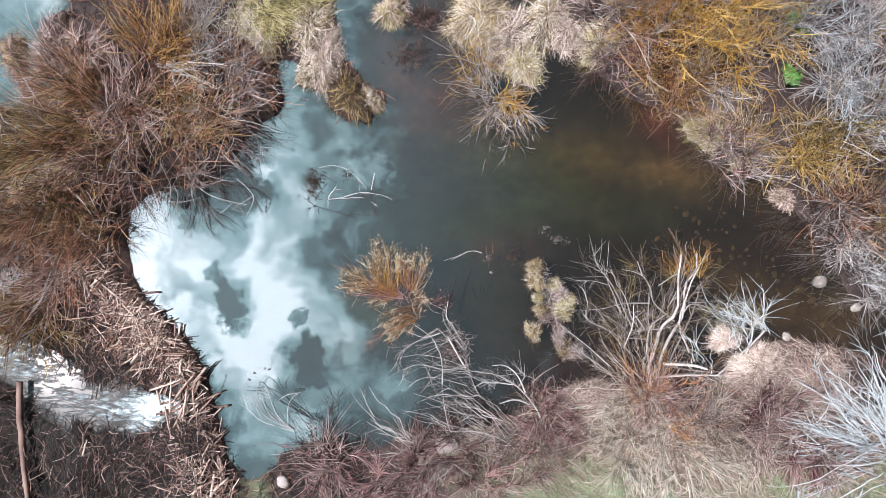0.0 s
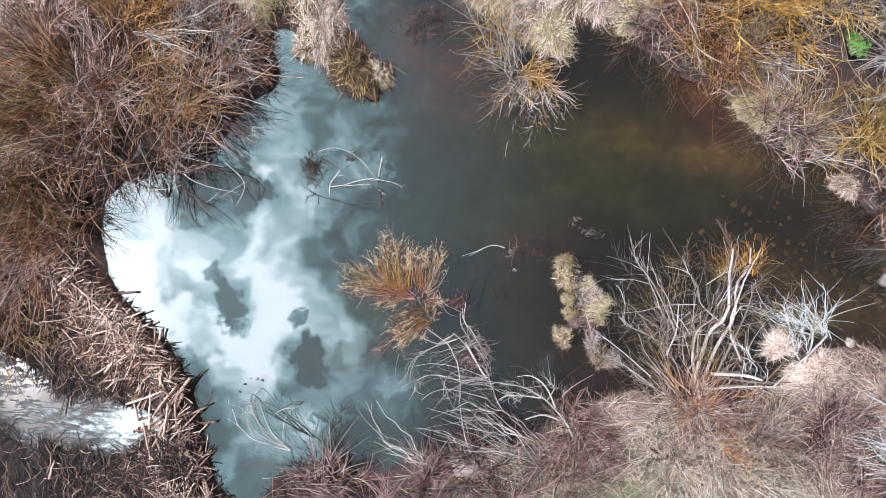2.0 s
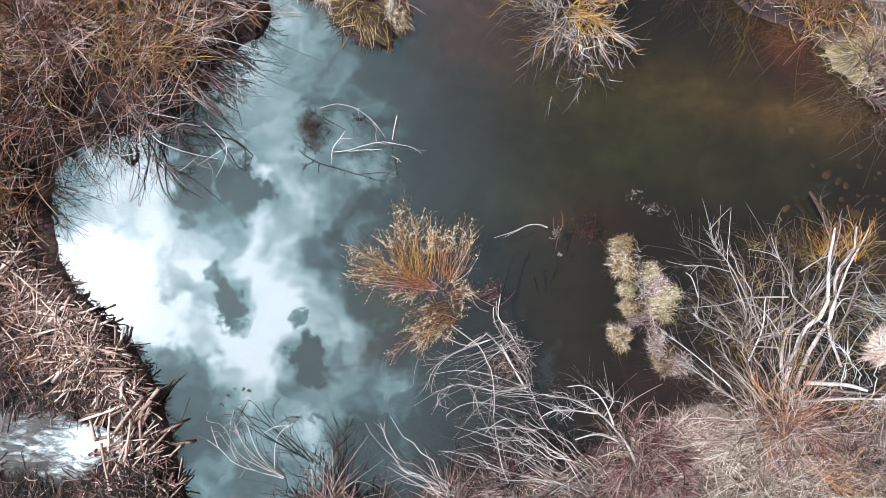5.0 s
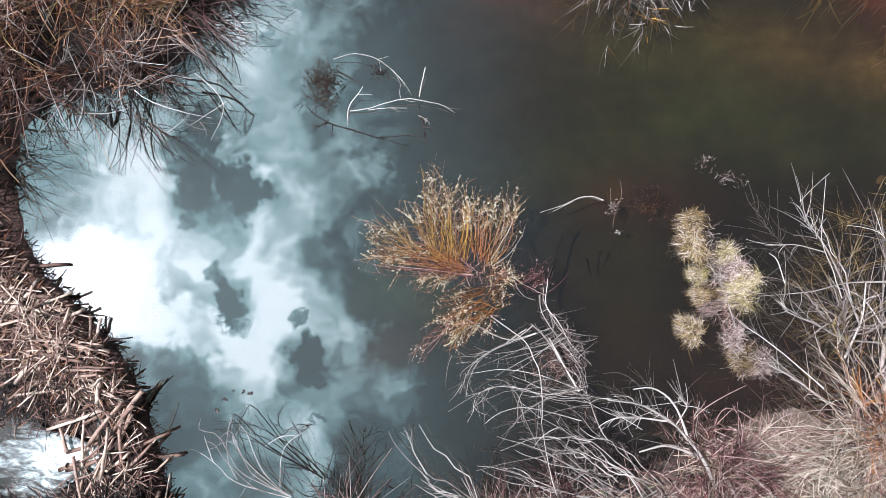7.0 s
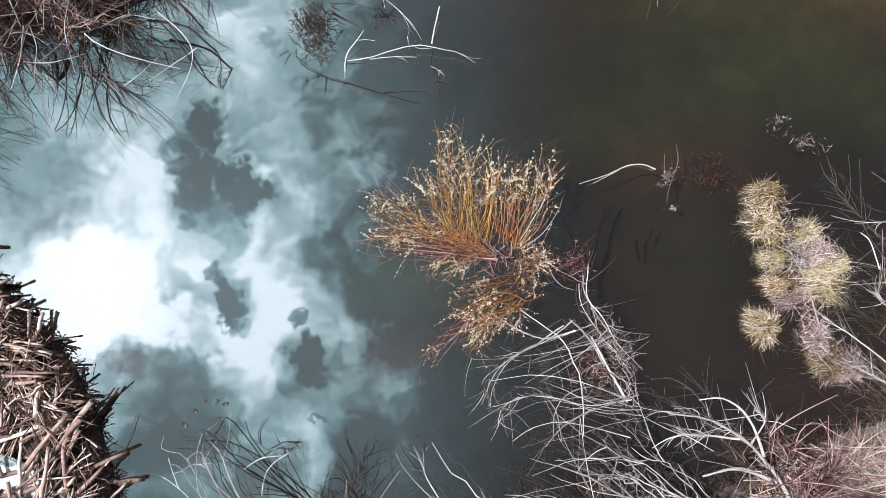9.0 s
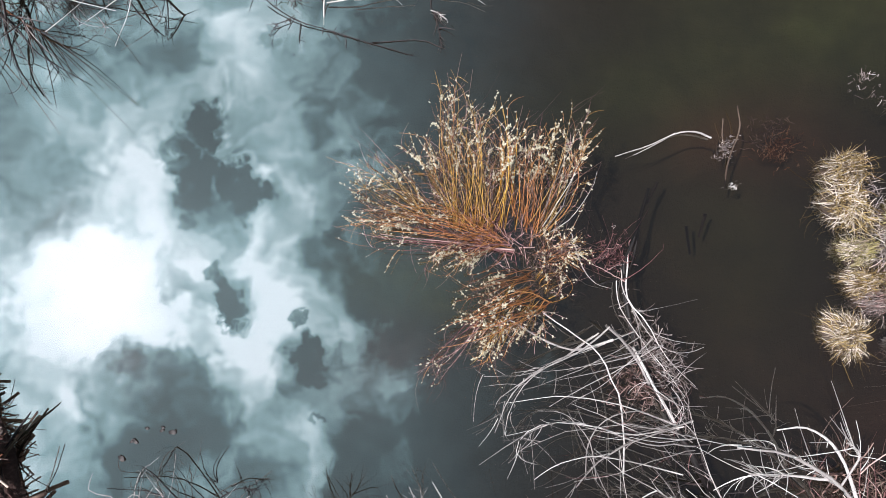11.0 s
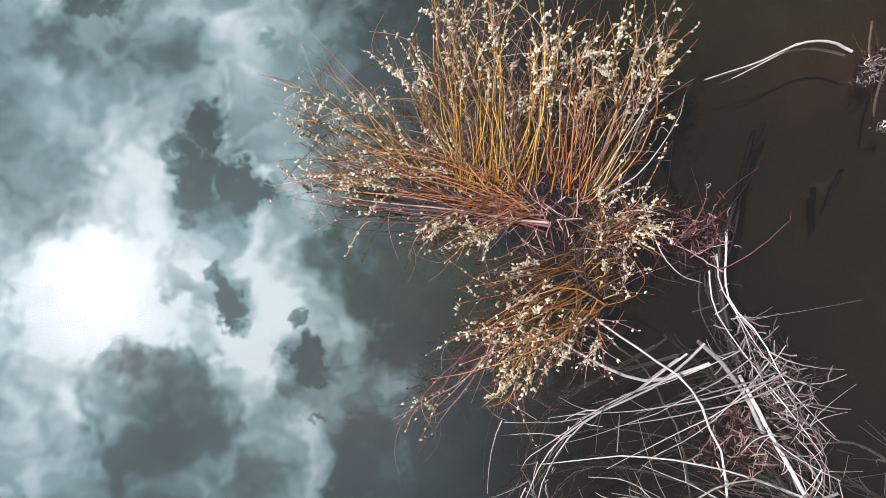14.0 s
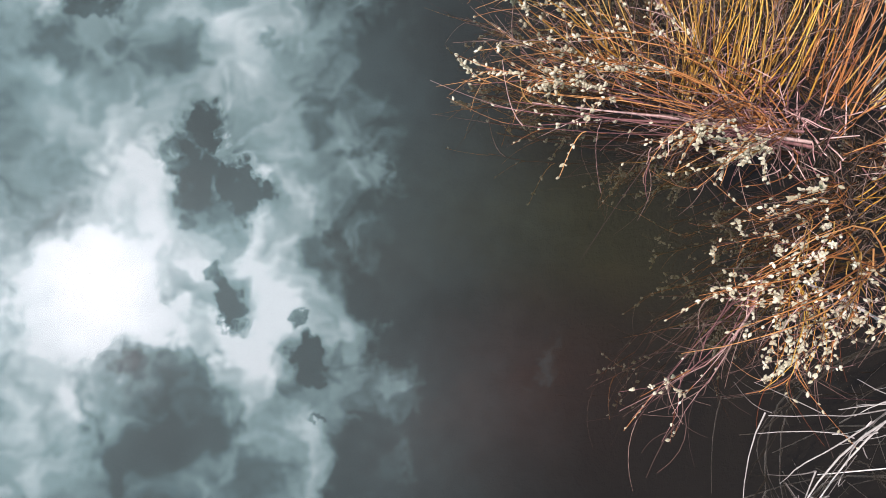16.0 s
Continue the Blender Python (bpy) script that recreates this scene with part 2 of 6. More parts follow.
def ground_material():
    m = bpy.data.materials.new("bank_soil_and_pond_bed")
    m.use_nodes = True
    n = Nodes(m.node_tree)
    where = n.add("ShaderNodeTexCoord").outputs["Object"]
    fine = n.noise(where, 16.0, 6.0, 0.7).outputs["Fac"]
    mid = n.noise(where, 2.6, 4.0, 0.6).outputs["Fac"]
    wide = n.noise(where, 0.6, 3.0).outputs["Fac"]
    both = n.math("ADD", n.math("MULTIPLY", fine, 0.5), n.math("MULTIPLY", mid, 0.5))
    both = n.add("ShaderNodeMapRange", Value=both, From_Min=0.3, From_Max=0.7).outputs[0]
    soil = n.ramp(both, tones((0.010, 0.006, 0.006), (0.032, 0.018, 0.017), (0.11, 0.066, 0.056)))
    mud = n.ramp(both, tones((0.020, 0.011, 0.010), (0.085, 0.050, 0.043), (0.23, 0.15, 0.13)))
    straw = n.ramp(both, tones((0.09, 0.06, 0.045), (0.26, 0.20, 0.17), (0.50, 0.42, 0.36)))
    green = n.ramp(both, tones((0.10, 0.13, 0.06), (0.23, 0.28, 0.15), (0.40, 0.42, 0.28)))
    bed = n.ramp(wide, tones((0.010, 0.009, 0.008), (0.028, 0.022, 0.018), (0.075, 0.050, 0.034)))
    sand = n.ramp(both, tones((0.14, 0.08, 0.028), (0.31, 0.185, 0.072), (0.48, 0.31, 0.13)))
    algae = n.ramp(mid, tones((0.038, 0.052, 0.018), (0.085, 0.105, 0.038), (0.145, 0.16, 0.060)))
    rust = n.ramp(mid, tones((0.08, 0.028, 0.020), (0.22, 0.075, 0.052), (0.36, 0.14, 0.10)))

    def mask(name):
        return n.add("ShaderNodeAttribute", p_attribute_name=name).outputs["Fac"]
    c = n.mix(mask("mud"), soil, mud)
    c = n.mix(mask("straw"), c, straw)
    c = n.mix(mask("green"), c, green)
    wet = n.mix(mask("sand"), bed, sand)
    wet = n.mix(mask("algae"), wet, algae)
    wet = n.mix(mask("rust"), wet, rust)
    # the dark bed tone also serves as gap shade below the dam
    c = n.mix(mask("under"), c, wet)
    bumped = n.add("ShaderNodeBump", Strength=0.6, Distance=0.04, Height=both)
    b = n.add("ShaderNodeBsdfPrincipled", Base_Color=c, Roughness=0.85, Normal=bumped.outputs[0])
    n.add("ShaderNodeOutputMaterial", Surface=b.outputs[0])
    return m


def water_material():
    m = bpy.data.materials.new("still_peaty_water")
    m.use_nodes = True
    n = Nodes(m.node_tree)
    where = n.add("ShaderNodeTexCoord").outputs["Object"]
    murk = n.noise(where, 0.9, 4.0, 0.6).outputs["Fac"]
    clear = n.add("ShaderNodeBsdfTransparent", Color=(0.80, 0.76, 0.66, 1))
    silt = n.add("ShaderNodeBsdfDiffuse", Color=(0.0145, 0.0128, 0.0082, 1))
    cloudy = n.add("ShaderNodeMapRange", Value=murk, From_Min=0.3, From_Max=0.7, To_Min=0.22, To_Max=0.42).outputs[0]
    body = n.add("ShaderNodeMixShader", Fac=cloudy, i1=clear.outputs[0], i2=silt.outputs[0])
    gloss = n.add("ShaderNodeBsdfGlossy", Color=(1, 1, 1, 1), Roughness=0.0)
    slant = n.add("ShaderNodeLayerWeight", Blend=0.5).outputs["Facing"]
    mirror = n.math("MULTIPLY_ADD", n.math("POWER", slant, 5.0), 0.715, 0.285)
    out = n.add("ShaderNodeMixShader", Fac=mirror, i1=body.outputs[0], i2=gloss.outputs[0])
    n.add("ShaderNodeOutputMaterial", Surface=out.outputs[0])
    return m


def foam_material():
    m = bpy.data.materials.new("white_running_water")
    m.use_nodes = True
    n = Nodes(m.node_tree)
    where = n.add("ShaderNodeTexCoord").outputs["Object"]
    where = n.add("ShaderNodeMapping", Vector=where, Rotation=(0, 0, 0.35), Scale=(0.7, 2.2, 1.0)).outputs[0]
    f = n.noise(where, 5.0, 8.0, 0.7, 0.6).outputs["Fac"]
    thick = n.add("ShaderNodeAttribute", p_attribute_name="foam").outputs["Fac"]
    torn = n.noise(where, 1.6, 5.0, 0.6, 1.2).outputs["Fac"]
    f = n.math("ADD", n.math("MULTIPLY_ADD", f, 1.2, -0.6), n.math("MULTIPLY_ADD", torn, 1.5, -0.75))
    f = n.add("ShaderNodeMapRange", Value=n.math("ADD", f, thick), From_Min=0.02, From_Max=0.62).outputs[0]
    c = n.ramp(f, [(0.0, (0.025, 0.021, 0.019)), (0.28, (0.075, 0.078, 0.078)), (0.55, (0.20, 0.24, 0.255)), (0.8, (0.46, 0.52, 0.54)), (1.0, (0.86, 0.88, 0.88))])
    bumped = n.add("ShaderNodeBump", Strength=0.5, Distance=0.05, Height=f)
    b = n.add("ShaderNodeBsdfPrincipled", Base_Color=c, Roughness=0.25, Normal=bumped.outputs[0])
    n.add("ShaderNodeOutputMaterial", Surface=b.outputs[0])
    return m


# ---------------------------------------------------------------- mesh helpers
def raw_mesh(name, verts, faces, material, smooth=True):
    """A mesh from an array of vertices and one of triangles or quads."""
    me = bpy.data.meshes.new(name)
    k = faces.shape[1]
    me.vertices.add(len(verts))
    me.vertices.foreach_set("co", np.ascontiguousarray(verts, np.float32).ravel())
    me.loops.add(faces.size)
    me.loops.foreach_set("vertex_index", np.ascontiguousarray(faces, np.int32).ravel())
    me.polygons.add(len(faces))
    me.polygons.foreach_set("loop_start", np.arange(0, faces.size, k, dtype=np.int32))
    me.polygons.foreach_set("use_smooth", np.full(len(faces), smooth))
    me.materials.append(material)
    me.update(calc_edges=True)
    return me


def part(name, me, parent, label=""):
    ob = new(name, me)
    ob.parent = parent
    if label:
        ob["label"] = label
    return ob


def thing(name, place, label, category, group="", kind=""):
    ob = new(name)
    ob.location = place
    return tagged(ob, label, category, group, kind)


def unit(v):
    return v / np.maximum(np.linalg.norm(v, axis=-1, keepdims=True), 1e-9)


def tubes(pts, rad, sides=3, caps=False):
    """Round rods along paths (count, steps, 3) with radii (count, steps)."""
    count, steps, _ = pts.shape
    tan = unit(np.gradient(pts, axis=1))
    ref = np.where(np.abs(tan[..., 2:3]) < 0.9, np.array([0.0, 0, 1]), np.array([1.0, 0, 0]))
    u = unit(np.cross(tan, ref))
    v = np.cross(tan, u)
    a = np.arange(sides) * 2 * np.pi / sides
    ring = pts[:, :, None] + rad[:, :, None, None] * (np.cos(a)[:, None] * u[:, :, None] + np.sin(a)[:, None] * v[:, :, None])
    base = (np.arange(count)[:, None, None] * steps + np.arange(steps - 1)[None, :, None]) * sides
    i = np.arange(sides)
    j = (i + 1) % sides
    quads = np.stack([base + i, base + j, base + sides + j, base + sides + i], -1).reshape(-1, 4)
    verts = ring.reshape(-1, 3)
    if caps:
        ends = []
        for s in (0, steps - 1):
            ends.append((np.arange(count) * steps + s) * sides)
        tips = np.concatenate([pts[:, 0], pts[:, -1]])
        first = len(verts)
        verts = np.concatenate([verts, tips])
        extra = []
        for side, start in enumerate(ends):
            mid = first + side * count + np.arange(count)
            for q in range(0, sides, 2):
                q1, q2 = (q + 1) % sides, (q + 2) % sides
                extra.append(np.stack([mid, start + q, start + q1, start + q2], -1))
        quads = np.concatenate([quads] + extra)
    return verts, quads


def ribbons(pts, width):
    """Blades of grass along paths (count, steps, 3), tapering to a tip."""
    count, steps, _ = pts.shape
    tan = unit(pts[:, -1] - pts[:, 0])
    side = unit(np.cross(tan, np.array([0.0, 0, 1])) + 1e-6)
    s = np.linspace(0, 1, steps)
    w = width[:, None] * (1 - 0.9 * s ** 2)[None] * 0.5
    left = pts - side[:, None] * w[..., None]
    right = pts + side[:, None] * w[..., None]
    verts = np.stack([left, right], 2).reshape(-1, 3)
    base = (np.arange(count)[:, None] * steps + np.arange(steps - 1)[None]) * 2
    quads = np.stack([base, base + 1, base + 3, base + 2], -1).reshape(-1, 4)
    return verts, quads


def fan(rng, n, base, foot, az, width, reach, height, steps=8, curve=1.3, arch=0.3, wob=0.05):
    """Stems that spring from a foot and lean out over a sector of directions."""
    spread = rng.random(n)
    if width > 100 and n > 20:
        heads = rng.random(max(6, n // 7))
        spread = np.where(rng.random(n) < 0.75, rng.choice(heads, n) + rng.normal(0, 0.02, n), spread)
    a = np.radians(az + width * (spread - 0.5))
    far = rng.uniform(reach[0], reach[1], n)
    tall = rng.uniform(height[0], height[1], n)
    s = np.linspace(0, 1, steps)
    r = far[:, None] * s[None] ** curve
    z = tall[:, None] * (s * (1 + arch) - arch * s * s)[None]
    d = np.stack([np.cos(a), np.sin(a)], -1)
    pts = np.zeros((n, steps, 3))
    pts[..., :2] = d[:, None] * r[..., None]
    pts[..., 2] = z
    drift = np.cumsum(rng.normal(0, 1, (n, steps, 3)), 1) * wob * (far + tall)[:, None, None] / steps ** 0.5
    drift -= drift[:, :1]
    start = rng.normal(0, 1, (n, 3)) * np.array([foot, foot, 0.0])
    return pts + drift + start[:, None] + np.asarray(base)


def sprigs(rng, stems, n, length, lo=0.3, steps=5, loose=0.8, lift=0.25, curl=0.25):
    """Side twigs that leave the stems at random and turn outwards."""
    likely = rng.exponential(1.0, len(stems)) ** 1.6 + 0.05
    k = rng.choice(len(stems), n, p=likely / likely.sum())
    s = rng.uniform(lo, 0.98, n) * (stems.shape[1] - 1)
    i = np.floor(s).astype(int)
    f = (s - i)[:, None]
    a, b = stems[k, i], stems[k, i + 1]
    start = a * (1 - f) + b * f
    way = unit(unit(b - a) + loose * rng.normal(0, 0.6, (n, 3)) + np.array([0, 0, lift]))
    bend = rng.normal(0, curl * 1.35, (n, 3))
    size = rng.uniform(length[0], length[1], n)
    t = np.linspace(0, 1, steps)
    return start[:, None] + size[:, None, None] * (way[:, None] * t[None, :, None] + bend[:, None] * (t ** 2)[None, :, None])


def taper(n, steps, thick, thin, rng=None):
    r = thick + (thin - thick) * np.linspace(0, 1, steps)[None]
    k = np.ones((n, 1)) if rng is None else rng.uniform(0.6, 1.3, (n, 1))
    return r * k


def buds(rng, paths, per, size, lo=0.35):
    """Small egg-shaped catkins set along twigs."""
    m, steps, _ = paths.shape
    likely = rng.exponential(1.0, m) ** 1.7 + 0.03
    n = m * per
    k = rng.choice(m, n, p=likely / likely.sum())
    node = np.round(rng.uniform(lo, 1.0, n) * 13) / 13 + rng.normal(0, 0.008, n)
    s = np.clip(node, 0, 1) * (steps - 1.001)
    i = np.floor(s).astype(int)
    f = (s - i)[:, None]
    at = paths[k, i] * (1 - f) + paths[k, i + 1] * f
    along = unit(unit(paths[k, i + 1] - paths[k, i]) + rng.normal(0, 0.75, (n, 3)))
    u = unit(np.cross(along, rng.normal(0, 1, (n, 3))))
    v = np.cross(along, u)
    big = rng.uniform(0.6, 1.25, n) * size
    t = np.linspace(0, 2, 4)
    rr = np.array([0.12, 0.5, 0.46, 0.08])
    ang = np.arange(5) * 2 * np.pi / 5
    ring = (np.cos(ang)[:, None] * u[:, None] + np.sin(ang)[:, None] * v[:, None])
    verts = at[:, None, None] + big[:, None, None, None] * (along[:, None, None] * t[None, :, None, None] * 0.85 + rr[None, :, None, None] * ring[:, None])
    base = (np.arange(n)[:, None, None] * 4 + np.arange(3)[None, :, None]) * 5
    a = np.arange(5)
    b = (a + 1) % 5
    quads = np.stack([base + a, base + b, base + 5 + b, base + 5 + a], -1).reshape(-1, 4)
    return verts.reshape(-1, 3), quads


# ---------------------------------------------------------------- ground, pond bed and water
SHORE_NORTH = [
    -2.58, -4.85, -3.26, -4.08, -3.53, -2.90, -3.95, -1.53, -4.58, -0.47, -5.30, 0.24, -5.96, 0.88, -6.37, 1.66,
    -6.58, 2.63, -6.45, 3.53, -5.91, 4.11, -5.09, 4.30, -4.34, 4.56, -3.39, 4.96, -2.99, 5.66, -2.50, 6.32, -1.71, 6.88,
    -1.60, 7.32, -1.91, 8.07, -1.79, 8.55, -1.33, 8.52, -0.99, 7.88, -0.37, 7.66, -0.25, 7.07, 0.44, 6.55,
    1.12, 6.82, 1.68, 7.04, 1.68, 7.56, 1.05, 7.74, 0.72, 8.15, 0.28, 8.53, 0.09, 9.42, -0.07, 10.56, -0.69, 13.03,
]
SHORE_EAST = [
    3.77, 13.45, 4.70, 10.97, 6.55, 10.41, 7.55, 8.98, 8.60, 8.12, 9.51, 7.30, 10.79, 6.82, 11.70, 6.07, 12.23, 5.15,
    13.52, 4.97, 14.57, 4.38, 14.77, 3.68, 15.44, 2.80, 16.11, 2.03, 16.37, 1.25, 16.82, 0.62, 17.73, 0.40, 19.02, 0.53,
    21.95, 0.25,
]
SHORE_SOUTH = [
    21.87, -1.19, 18.93, -1.36, 17.49, -1.07, 15.86, -0.68, 14.41, -0.42, 13.50, -0.64, 12.57, -1.44, 11.11, -2.06, 9.31, -2.05,
    8.24, -1.66, 7.15, -2.05, 6.35, -2.33, 5.18, -2.96, 3.76, -3.24, 2.37, -3.27, 1.42, -3.96, 0.93, -4.06, 0.21, -3.47,
    -0.49, -3.57, -1.51, -3.95, -1.78, -4.50,
]
BACKWATER = [-12.02, 11.61, -8.20, 11.64, -8.69, 9.94, -9.46, 9.26, -9.68, 8.29, -9.23, 6.96, -10.02, 6.84, -11.83, 7.21]
CREST = [-7.96, 4.40, -6.95, 3.68, -7.07, 2.42, -6.70, 1.34, -5.69, 0.10, -4.92, -0.97, -4.30, -2.55, -3.89, -4.46, -3.25, -6.69]


def ring_distance(x, y, flat, closed=True):
    """Distance to a line of corners, below nought inside it if it is closed."""
    p = np.array(flat).reshape(-1, 2)
    best = np.full(x.shape, 1e9)
    inside = np.zeros(x.shape, bool)
    last = len(p) if closed else len(p) - 1
    for k in range(last):
        (ax, ay), (bx, by) = p[k], p[(k + 1) % len(p)]
        dx, dy = bx - ax, by - ay
        t = np.clip(((x - ax) * dx + (y - ay) * dy) / (dx * dx + dy * dy), 0, 1)
        best = np.minimum(best, np.hypot(x - ax - t * dx, y - ay - t * dy))
        if closed:
            cross = (ay > y) != (by > y)
            inside ^= cross & (x < (bx - ax) * (y - ay) / (by - ay if by != ay else 1e-9) + ax)
    return np.where(inside, -best, best)


def smooth_step(a, b, v):
    t = np.clip((v - a) / (b - a), 0, 1)
    return t * t * (3 - 2 * t)


class Bumps:
    """Sums of slanting waves: a cheap, even roughness for arrays."""

    def __init__(self, seed, count=26, low=0.3, high=4.0):
        rng = np.random.default_rng(seed)
        self.k = np.exp(rng.uniform(np.log(low), np.log(high), count))
        self.a = rng.uniform(0, 2 * np.pi, count)
        self.p = rng.uniform(0, 2 * np.pi, count)

    def __call__(self, x, y):
        out = np.zeros(np.shape(x))
        for k, a, p in zip(self.k, self.a, self.p):
            out = out + np.sin(k * (x * np.cos(a) + y * np.sin(a)) + p) / k ** 0.6
        return out / len(self.k) ** 0.5


WOB_X, WOB_Y, ROUGH = Bumps(1, 26, 2.0, 14.0), Bumps(2, 26, 2.0, 14.0), Bumps(3, 40, 0.5, 9.0)


def patch(x, y, px, py, a, b, turn=0.0):
    c, s = math.cos(radians(turn)), math.sin(radians(turn))
    u, v = ((x - px) * c + (y - py) * s) / a, (-(x - px) * s + (y - py) * c) / b
    return np.exp(-(u * u + v * v))


def pond_distance(x, y):
    wx, wy = x + 0.10 * WOB_X(x, y), y + 0.10 * WOB_Y(x, y)
    d = ring_distance(wx, wy, SHORE_NORTH + SHORE_EAST + SHORE_SOUTH)
    return np.minimum(d, ring_distance(wx, wy, BACKWATER))


def below_dam(x, y):
    """How far down the slope behind the dam a place lies, nought to one."""
    p = np.array(CREST).reshape(-1, 2)
    west = np.interp(y, p[::-1, 1], p[::-1, 0]) - x
    d = ring_distance(x, y, CREST, False)
    return smooth_step(0.1, 2.6, np.where(west > 0, d, -d)) * smooth_step(4.6, 2.6, y)


RUN = [-4.62, -2.40, -5.20, -2.60, -6.10, -2.72, -7.10, -2.65, -8.30, -2.40, -9.20, -1.95, -10.10, -1.36, -12.10, -0.64]
RUN_Z = [0.02, -0.02, -0.28, -0.5, -0.62, -0.68, -0.72, -0.78]
RUN_W = [0.15, 0.42, 0.75, 1.05, 1.15, 0.95, 0.75, 0.8]


def ground_height(x, y):
    x, y = np.asarray(x, float), np.asarray(y, float)
    d = pond_distance(x, y)
    rough = ROUGH(x, y)
    land = 0.03 * smooth_step(0, 0.12, d) + 0.34 * (1 - np.exp(-np.maximum(d, 0) / 0.9)) + 0.06 * rough * np.clip(d, 0, 1)
    deep = -0.04 * smooth_step(0, -0.12, d) - 0.75 * (1 - np.exp(np.minimum(d, 0) / 0.9)) + 0.04 * rough * np.clip(-d, 0, 1)
    shoal = 0.45 * patch(x, y, 12.84, 1.89, 2.6, 1.6, -35) + 0.3 * patch(x, y, 8.52, 5.18, 3.0, 0.7, -12) + 0.4 * patch(x, y, 16.44, 0.08, 2.0, 1.0)
    deep = np.minimum(deep + shoal, -0.05 * smooth_step(0, -0.15, d))
    z = np.where(d > 0, land, deep)
    ridge = ring_distance(x, y, CREST, False)
    z = z - 1.05 * below_dam(x, y) + np.where(d > 0, 0.12 * np.exp(-(ridge / 0.5) ** 2) * smooth_step(4.0, 2.0, y), 0)
    run = np.array(RUN).reshape(-1, 2)
    level = np.interp(x, run[::-1, 0], RUN_Z[::-1])
    return np.minimum(z, np.where(x < run[0, 0], level - 0.14 + 0.9 * np.maximum(0, ring_distance(x, y, RUN, False) - 1.0), 9.0))


def build_ground():
    def axis(lo, hi, step):
        near = np.arange(lo, hi + step / 2, step)
        out = np.geomspace(1, 600, 22)
        return np.concatenate([lo - out[::-1], near, hi + out])
    xs, ys = axis(-15, 21, 0.1), axis(-10, 14, 0.1)
    gx, gy = np.meshgrid(xs, ys)
    gz = ground_height(gx, gy)
    far = smooth_step(0, 40, np.maximum(np.maximum(-15 - gx, gx - 21), np.maximum(-10 - gy, gy - 14)))
    gz = gz + far * (1.5 + 0.8 * ROUGH(gx / 9, gy / 9))
    nx, ny = len(xs), len(ys)
    i = (np.arange(ny - 1)[:, None] * nx + np.arange(nx - 1)[None]).ravel()
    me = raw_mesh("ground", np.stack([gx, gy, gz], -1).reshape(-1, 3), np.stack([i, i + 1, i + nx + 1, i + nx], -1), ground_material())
    d = pond_distance(gx, gy)
    rough = ROUGH(gx * 1.3 + 5, gy * 1.3)

    def give(name, values):
        me.attributes.new(name, "FLOAT", "POINT").data.foreach_set("value", np.clip(values, 0, 1).astype(np.float32).ravel())
    # below the dam the mask paints in shade between heaped sticks
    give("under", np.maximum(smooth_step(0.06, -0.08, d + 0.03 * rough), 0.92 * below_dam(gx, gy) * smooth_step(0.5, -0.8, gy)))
    straw = patch(gx, gy, 13.29, -1.53, 1.6, 1.0, -20) + patch(gx, gy, 8.40, -2.58, 1.8, 1.2) + 0.4 * patch(gx, gy, 12.96, 6.12, 1.3, 0.6, -30)
    straw = straw + 1.0 * patch(gx, gy, 10.52, -4.34, 5.0, 1.5) + 0.9 * patch(gx, gy, 12.42, 6.77, 0.8, 0.6, -35)
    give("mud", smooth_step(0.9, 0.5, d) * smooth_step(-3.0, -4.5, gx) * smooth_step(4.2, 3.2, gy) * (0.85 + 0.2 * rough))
    give("straw", (straw + 0.35 * smooth_step(-2.0, -3.5, gy) * smooth_step(1.0, 4.0, gx)) * (0.8 + 0.3 * rough))
    give("green", (1.1 * patch(gx, gy, 8.02, -4.68, 2.4, 0.9) + 0.9 * patch(gx, gy, 15.70, -5.06, 2.6, 0.8) + 0.9 * patch(gx, gy, -2.40, -5.16, 0.5, 0.4)
                   + smooth_step(20, 60, np.hypot(gx, gy))) * (0.75 + 0.4 * rough))
    give("sand", (0.18 * patch(gx, gy, 5.11, -0.21, 1.1, 1.2, 30) + 1.25 * patch(gx, gy, 9.44, 5.27, 4.0, 0.8, -10) + 0.55 * patch(gx, gy, 14.4, 0.7, 1.7, 0.7, -35) + 0.30 * patch(gx, gy, 12.3, 1.7, 1.0, 0.6, -40) + 0.4 * patch(gx, gy, 16.44, 0.26, 2.2, 1.2)) * (0.7 + 0.4 * rough))
    give("algae", (0.9 * patch(gx, gy, 0.94, 0.43, 1.3, 0.55, -15) + 0.5 * patch(gx, gy, 4.25, 3.08, 2.2, 0.9) + 0.35 * patch(gx, gy, 5.45, 0.72, 1.0, 1.4) + 0.75 * patch(gx, gy, 6.69, 5.35, 3.8, 1.6, -8) + 0.8 * patch(gx, gy, 8.86, 3.71, 2.6, 0.8)) * (0.8 + 0.3 * rough))
    give("rust", (1.5 * patch(gx, gy, 10.60, 6.44, 0.9, 0.5, -50) + 0.2 * patch(gx, gy, 15.06, 2.62, 1.2, 0.8, -40) + 1.1 * patch(gx, gy, 2.66, 8.31, 1.8, 2.2) + 0.25 * patch(gx, gy, 6.12, 2.43, 1.0, 0.7)
                  + 0.3 * patch(gx, gy, 7.34, -1.16, 1.4, 0.9) + 0.4 * patch(gx, gy, 0.43, -0.69, 0.9, 0.5, 20) + 0.2 * patch(gx, gy, 5.07, 2.44, 0.8, 0.5)) * (0.8 + 0.4 * rough))
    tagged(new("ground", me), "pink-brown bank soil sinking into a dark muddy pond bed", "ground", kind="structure")


